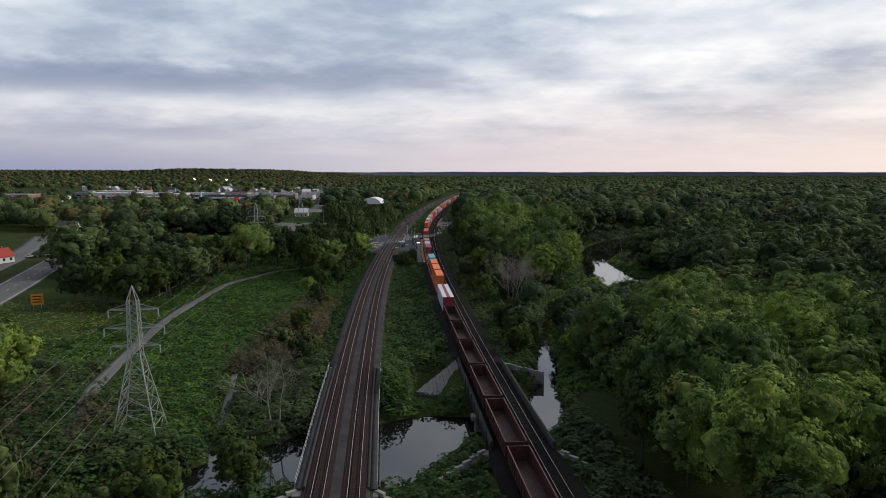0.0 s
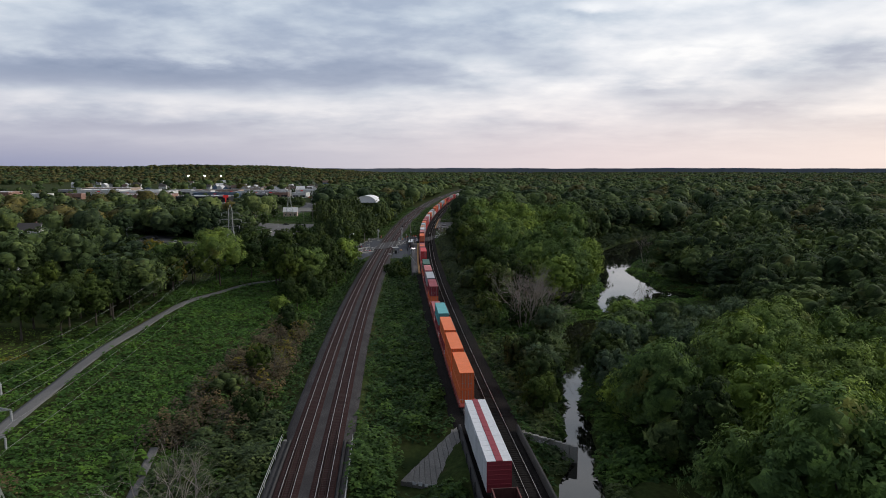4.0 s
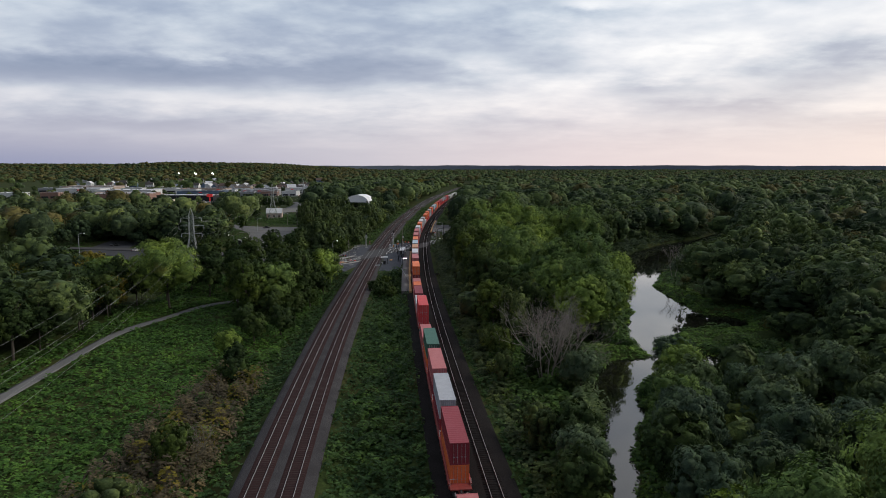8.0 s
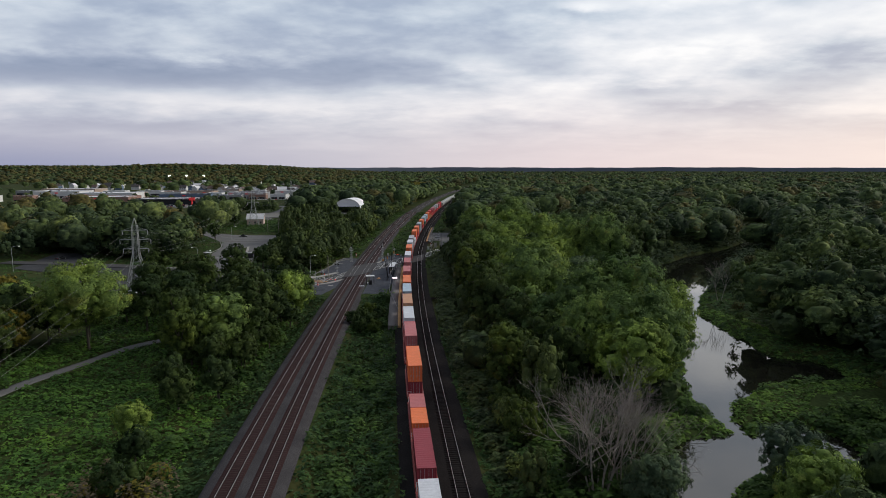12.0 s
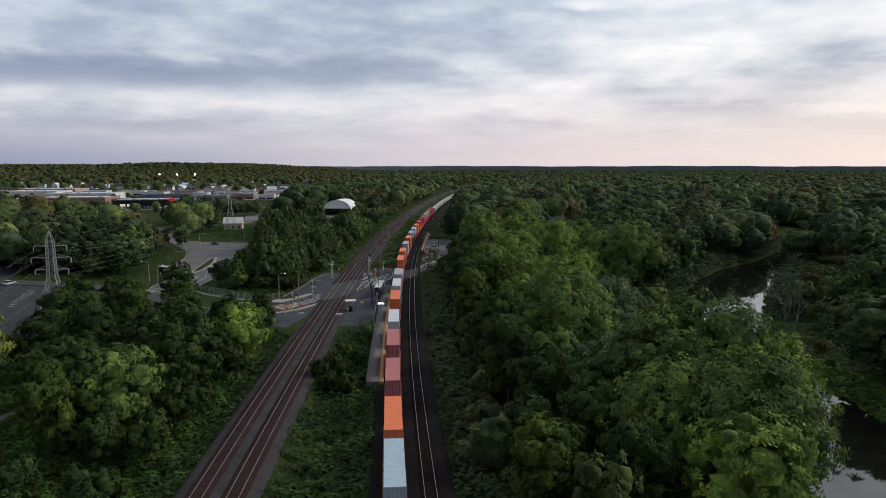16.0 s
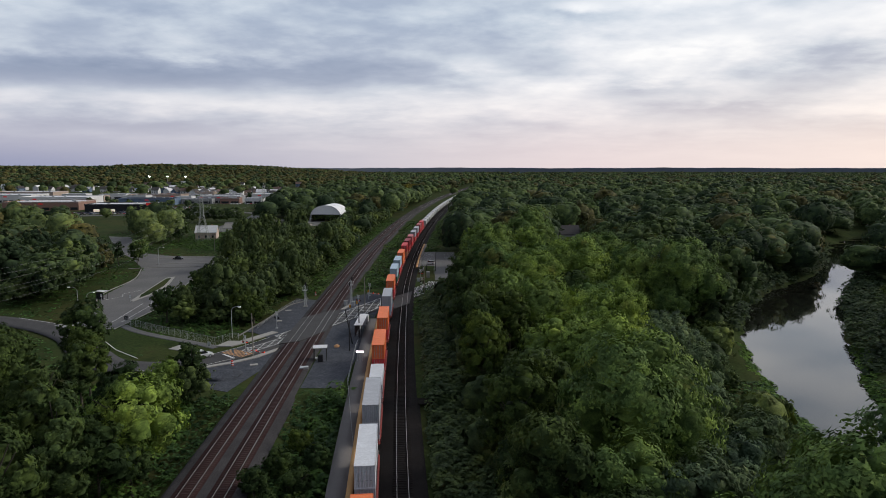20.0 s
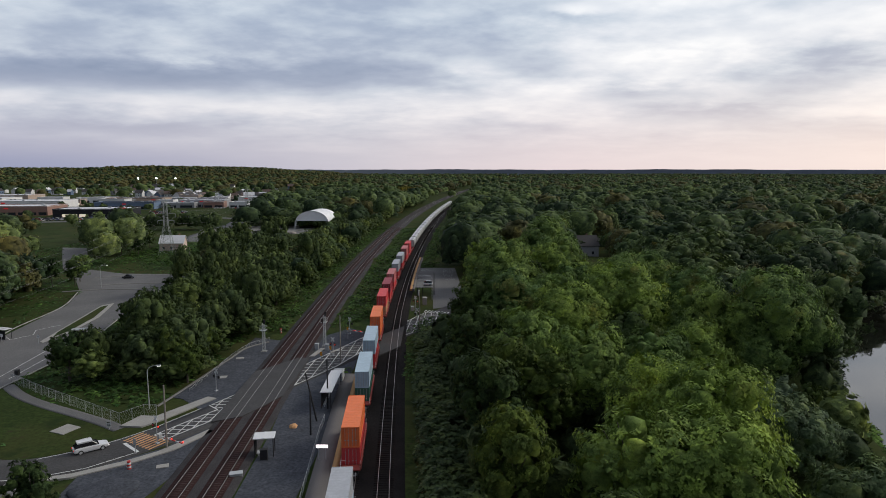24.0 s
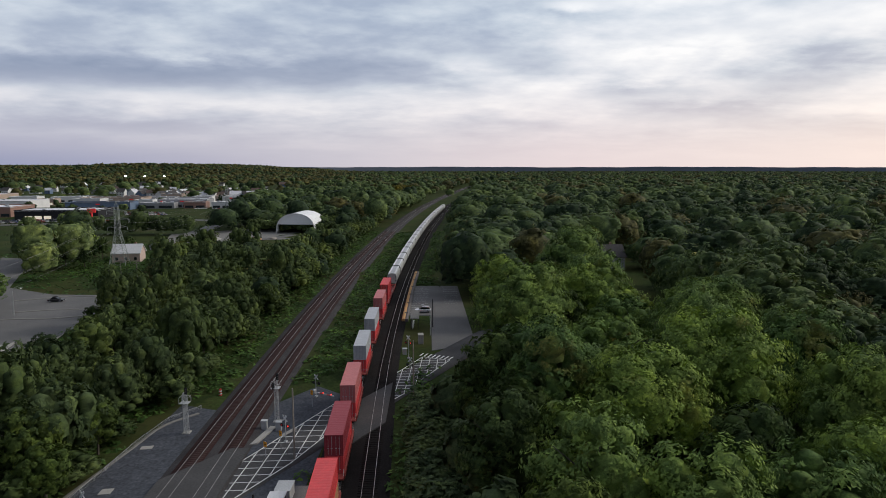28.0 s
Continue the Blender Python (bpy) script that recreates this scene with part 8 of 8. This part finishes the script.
ROADWAYS = [[(-84, 364), (-84, 392), (-90, 425), (-97, 470), (-96, 498), (-126, 500), (-148, 512), (-166, 548), (-185, 582), (-200, 586), (-178, 548), (-158, 514), (-142, 494), (-122, 462), (-114, 440), (-109, 404), (-100, 386), (-97, 368)],
            [(-52, 316), (-20, 316), (-20, 404), (-46, 404), (-48, 362), (-62, 352), (-84, 371), (-84, 356), (-72, 345), (-62, 338)],
            [(-94, 284), (-99, 305), (-97, 318), (-114, 354), (-116, 366), (-158, 382), (-165, 414), (-187, 422), (-177, 372), (-150, 360), (-120, 325), (-106, 296)]]


def off_road(x, y):
    ok = np.abs(x - left_line(y)) > 8
    for poly in ROADWAYS:
        ok &= ~inside_poly(x, y, poly)
    return ok & (seg_dist(x, y, [(-59, 332, 4.6), (-69, 334, 4.6), (-78, 342, 4.6), (-91, 357, 4.6), (-104, 366, 4.6), (-120, 373, 4.6), (-150, 381, 4.6), (-190, 388, 4.6)]) > 0.6) & (seg_dist(x, y, [(-52, 347, 1.4), (-70, 358, 1.4), (-84, 368, 1.4)]) > 0.4)


def undergrowth():
    rng = np.random.default_rng(77)
    p = scatter(-95, 30, 45, 330, 1.45, rng, weed_ground)
    p = p[p[:, 0] < right_line(p[:, 1]) + 11]
    bank = scatter(-14.5, 4, 107, 126, 1.5, rng, weed_ground)
    tufts("bank_bushes", bank, np.where(bank[:, 0] < -8.5, rng.uniform(1.2, 3.4, len(bank)) + 2.6 * (bank[:, 1] > 111), rng.uniform(0.3, 0.9, len(bank))), 1.4, 70, 0.45, "leaf_bush", "dense bushes on the river bank between the bridges", "shrubs", 21)
    tall = np.where((p[:, 0] > left_line(p[:, 1])) & (p[:, 0] < train_line(p[:, 1])), 1.5, 0.75) * rng.uniform(0.4, 1.5, len(p))
    open_ground = p[:, 0] < left_line(p[:, 1]) - 12
    tufts("meadow", p[open_ground], tall[open_ground] * (0.45 + 1.5 * lumps(p[open_ground, 0], p[open_ground, 1])), 0.95, 18, 0.46, "leaf_meadow", "rank bright green meadow plants beside the path", "weeds", 1)
    tufts("weeds", p[~open_ground], tall[~open_ground] * (0.5 + 1.1 * lumps(p[~open_ground, 0], p[~open_ground, 1])), 0.85, 18, 0.46, "leaf_bush", "knee-high green weeds and creepers", "weeds", 16)
    p = scatter(-150, 60, 330, 700, 2.6, rng, weed_ground)
    p = p[((p[:, 0] < -20) & ((p[:, 1] < 600) | (p[:, 0] > -62)) & ~((p[:, 0] < -100) & inside_poly(p[:, 0], p[:, 1], CLEAR[4]))) | ((p[:, 0] > left_line(p[:, 1])) & (p[:, 0] < right_line(p[:, 1]) + 10))]
    tufts("weeds_far", p, rng.uniform(0.4, 1.5, len(p)), 1.4, 20, 0.6, "leaf_bush", "green weeds beside the tracks", "weeds", 2)
    # shrubs between the lines and along the banks
    sx = []
    for y in np.arange(128, 318, 2.6):
        a, b = float(left_line(y)) + 8.5, float(train_line(y)) - 4.2
        for k in range(int((b - a) / 2.8)):
            if rng.random() < 0.7:
                sx.append((rng.uniform(a, b), y + rng.uniform(-1, 1)))
    p = np.array(sx)
    p = p[(river_dist(p[:, 0], p[:, 1]) > 1.5) & (p[:, 1] > 133)]
    tufts("shrubs", p, rng.uniform(1.0, 2.6, len(p)) * np.where(p[:, 1] < 150, 1.8, 1.0), 1.5, 70, 0.5, "leaf_bush", "dense dark green shrubs between the tracks", "shrubs", 3)
    # dry brown scrub at the meadow's edge
    p = np.concatenate([np.stack([rng.uniform(-48, -33, 420), rng.uniform(128, 200, 420)], 1), np.stack([rng.uniform(-96, -56, 240), rng.uniform(80, 116, 240)], 1)])
    p = p[weed_ground(p[:, 0], p[:, 1])]
    p = p[np.abs(p[:, 0] - left_line(p[:, 1])) > 11]
    tufts("dry_scrub", p, rng.uniform(1.8, 5.4, len(p)), 1.2, 90, 0.32, "leaf_brown", "dry brown scrub at the edge of the meadow", "scrub", 4)
    p = np.stack([rng.uniform(-47, -35, 30), rng.uniform(150, 205, 30)], 1)
    p = p[np.abs(p[:, 0] - left_line(p[:, 1])) > 12]
    tufts("yellow_scrub", p, rng.uniform(2.5, 5.0, len(p)), 1.7, 110, 0.45, "leaf_yellow", "yellowing bushes at the edge of the meadow", "scrub", 5)
    p = np.concatenate([np.stack([rng.uniform(-48, -32, 130), rng.uniform(78, 320, 130)], 1), np.stack([rng.uniform(-100, -86, 60), rng.uniform(90, 260, 60)], 1)])
    p = p[(np.abs(p[:, 0] - left_line(p[:, 1])) > 10.5) & (river_dist(p[:, 0], p[:, 1]) > 1) & weed_ground(p[:, 0], p[:, 1])]
    tufts("bushes", p, rng.uniform(1.4, 3.6, len(p)), 1.9, 110, 0.5, "leaf_bush", "green bushes along the embankment", "shrubs", 6)
    yy = np.concatenate([rng.uniform(55, 405, 1300), rng.uniform(240, 415, 1500)])
    p = np.stack([right_line(yy) + rng.uniform(5.2, 13, len(yy)), yy], 1)
    p = p[(river_dist(p[:, 0], p[:, 1]) > 1) & ~((p[:, 0] > -12) & (p[:, 1] > 403)) & (p[:, 0] - right_line(p[:, 1]) > np.where(p[:, 1] > 318, 5.8, 5.0))]
    # deep leaf colour paints the shadowed gap between track and trees
    tufts("bank_shrubs", p, rng.uniform(0.8, 2.8, len(p)) * np.where(p[:, 1] > 230, 1.4, 1), 1.5, 50, 0.5, "leaf_deep", "shrubs on the railway bank, the wood's shade put into their dark green", "shrubs", 7)
    p = np.stack([rng.uniform(8, 75, 2600), rng.uniform(118, 262, 2600)], 1)
    o, d = p[:, 0] - right_line(p[:, 1]), river_dist(p[:, 0], p[:, 1])
    p = p[(o > 9) & (d > 1.0) & (d < 22) & ~on_spit(p[:, 0], p[:, 1])]
    tufts("river_bushes", p, rng.uniform(1.5, 4.6, len(p)) * np.where(river_dist(p[:, 0], p[:, 1]) < 6, 0.45, 1), 1.7, 70, 0.5, "leaf_bush", "green willow bushes along the river", "shrubs", 9)
    p = scatter(8, 130, 118, 330, 1.7, rng, lambda x, y: (x - right_line(y) > 11) & (river_dist(x, y) > 0.3) & (river_dist(x, y) < 30) & ~on_spit(x, y))
    tufts("river_weeds", p, rng.uniform(0.3, 1.0, len(p)), 1.0, 12, 0.6, "leaf_bush", "rank green weeds on the river bank", "weeds", 10)
    p = np.concatenate([np.stack([rng.uniform(-95, -24, 300), rng.uniform(56, 92, 300)], 1), np.stack([rng.uniform(-110, -54, 120), rng.uniform(84, 112, 120)], 1)])
    p = p[(river_dist(p[:, 0], p[:, 1]) > 1) & (np.abs(p[:, 0] - left_line(p[:, 1])) > 10)]
    tufts("fore_bushes", p, rng.uniform(2.0, 5.5, len(p)), 2.2, 90, 0.5, "leaf_bush", "tall green bushes by the river", "shrubs", 11)
    # dense bushes beside the bridge and left of the path, deep shade painted into their leaves
    p = np.concatenate([np.stack([rng.uniform(-40, -24, 260), rng.uniform(98, 138, 260)], 1), np.stack([rng.uniform(-108, -66, 260), rng.uniform(92, 134, 260)], 1), np.stack([rng.uniform(-60, -38, 90), rng.uniform(84, 92, 90)], 1)])
    p = p[weed_ground(p[:, 0], p[:, 1]) & (np.abs(p[:, 0] - left_line(p[:, 1])) > 7.5) & ((p[:, 0] > -60) | (p[:, 0] < -66 - 0.25 * (p[:, 1] - 100)))]
    tufts("bank_thicket", p, rng.uniform(1.4, 4.2, len(p)), 1.8, 110, 0.42, "leaf_deep", "dense thicket on the river bank, deep shade put into its dark green", "shrubs", 23)
    # willows along the narrow channel
    p = scatter(14, 46, 176, 216, 1.9, rng, lambda x, y: (river_dist(x, y) > 0.3) & (river_dist(x, y) < 4.5) & (x < 27.5 + 0.42 * (y - 178)))
    tufts("willows", p, rng.uniform(2.6, 5.2, len(p)), 1.6, 90, 0.42, "leaf_silver", "grey-green willow bushes beside the narrow channel", "shrubs", 14)
    p = scatter(78, 200, 335, 530, 2.7, rng, lambda x, y: (river_dist(x, y) > 0.6) & (river_dist(x, y) < 10))
    tufts("pond_bushes", p, rng.uniform(1.5, 4.5, len(p)), 2.1, 45, 0.7, "leaf_deep", "dark bushes round the far end of the pond", "shrubs", 15)
    p = scatter(-205, -58, 330, 640, 2.6, rng, lambda x, y: off_road(x, y) & (rng.random(len(x)) < 0.8))
    tufts("rough_grass", p, rng.uniform(0.12, 0.7, len(p)) * (0.5 + lumps(p[:, 0] * 0.4, p[:, 1] * 0.4)), 1.5, 8, 0.6, "leaf_meadow", "rough grass round the bus loop", "grass", 19)
    # yellow flowers in the mown grass
    u = rng.uniform(0, 1, 260)
    p = np.stack([-112 + 14 * u + rng.normal(0, 1.0, 260), 162 + 15 * u + rng.normal(0, 1.6, 260)], 1)
    tufts("flowers", p, rng.uniform(0.1, 0.3, len(p)), 0.5, 8, 0.25, "leaf_yellow", "yellow wild flowers in the grass", "flowers", 12)
    p = scatter(-150, -84, 96, 200, 1.25, rng, lambda x, y: weed_ground(x, y) & (x < -74 - 0.13 * (y - 100)))
    tufts("grass", p, rng.uniform(0.06, 0.22, len(p)), 0.9, 7, 0.5, "leaf_reed", "rough mown grass beside the highway", "grass", 13)
    # reeds and water plants on the islets and spits
    gx, gy = np.meshgrid(np.arange(24, 125, 0.9), np.arange(150, 360, 0.9))
    p = np.stack([gx.ravel(), gy.ravel()], 1) + rng.uniform(-0.4, 0.4, (gx.size, 2))
    d = river_dist(p[:, 0], p[:, 1])
    p = p[((d > -0.7) & (d < 2.6)) | ((d > 0) & (d < 9) & on_spit(p[:, 0], p[:, 1]))]
    tufts("reeds", p, rng.uniform(0.2, 0.55, len(p)), 0.6, 9, 0.5, "leaf_reed", "bright green water plants along the bank", "reeds", 8)


M["leaf_reed"] = leaves("leaf_reed", (0.095, 0.170, 0.034), (0.190, 0.300, 0.065), None, 0.2)
undergrowth()


def distance():
    """Ridges that close the view, with the haze painted into their colour."""
    # blue-grey base colour stands in for the air's haze
    haze = material("far_ridge_haze_tone", (0.15, 0.175, 0.215), 1.0, spread=0.15, grain=0.02, blotch=0.002)
    for r, (dist, top) in enumerate(((4700, 33), (4950, 41))):
        n = 240
        v, f = [], []
        for i in range(n + 1):
            a = radians(-75 + 150 * i / n)
            h = top + 1.6 * math.sin(i * 0.21 + r) + 1.2 * math.sin(i * 0.67 + r * 2) + 0.8 * math.sin(i * 1.9)
            x, y = dist * math.sin(a), dist * math.cos(a)
            v += [(x, y, -30), (x, y, h), (x * 1.01, y * 1.01, -30)]
        for i in range(n):
            f += [(i * 3, i * 3 + 3, i * 3 + 4, i * 3 + 1), (i * 3 + 1, i * 3 + 4, i * 3 + 5, i * 3 + 2)]
        tagged(from_arrays("backdrop", np.array(v), np.array(f), haze), "wooded ridge on the horizon with haze put into its colour", "backdrop", kind="structure")


distance()



def motions():
    """The train runs towards and under the camera at a steady speed."""
    times = [0, 2, 4, 6, 8, 10, 12, 14, 16, 18, 20, 22, 24, 26, 28]
    for ob, s, z in MOVING:
        rows = []
        for t in times:
            y = s - SPEED * t
            x = float(train_line(y))
            a = math.degrees(math.atan(float(train_line(y + 12) - train_line(y)) / 12))
            rows.append((t, pose(x, y, z, 0, 0, -a)))
        walk(ob, rows)


motions()
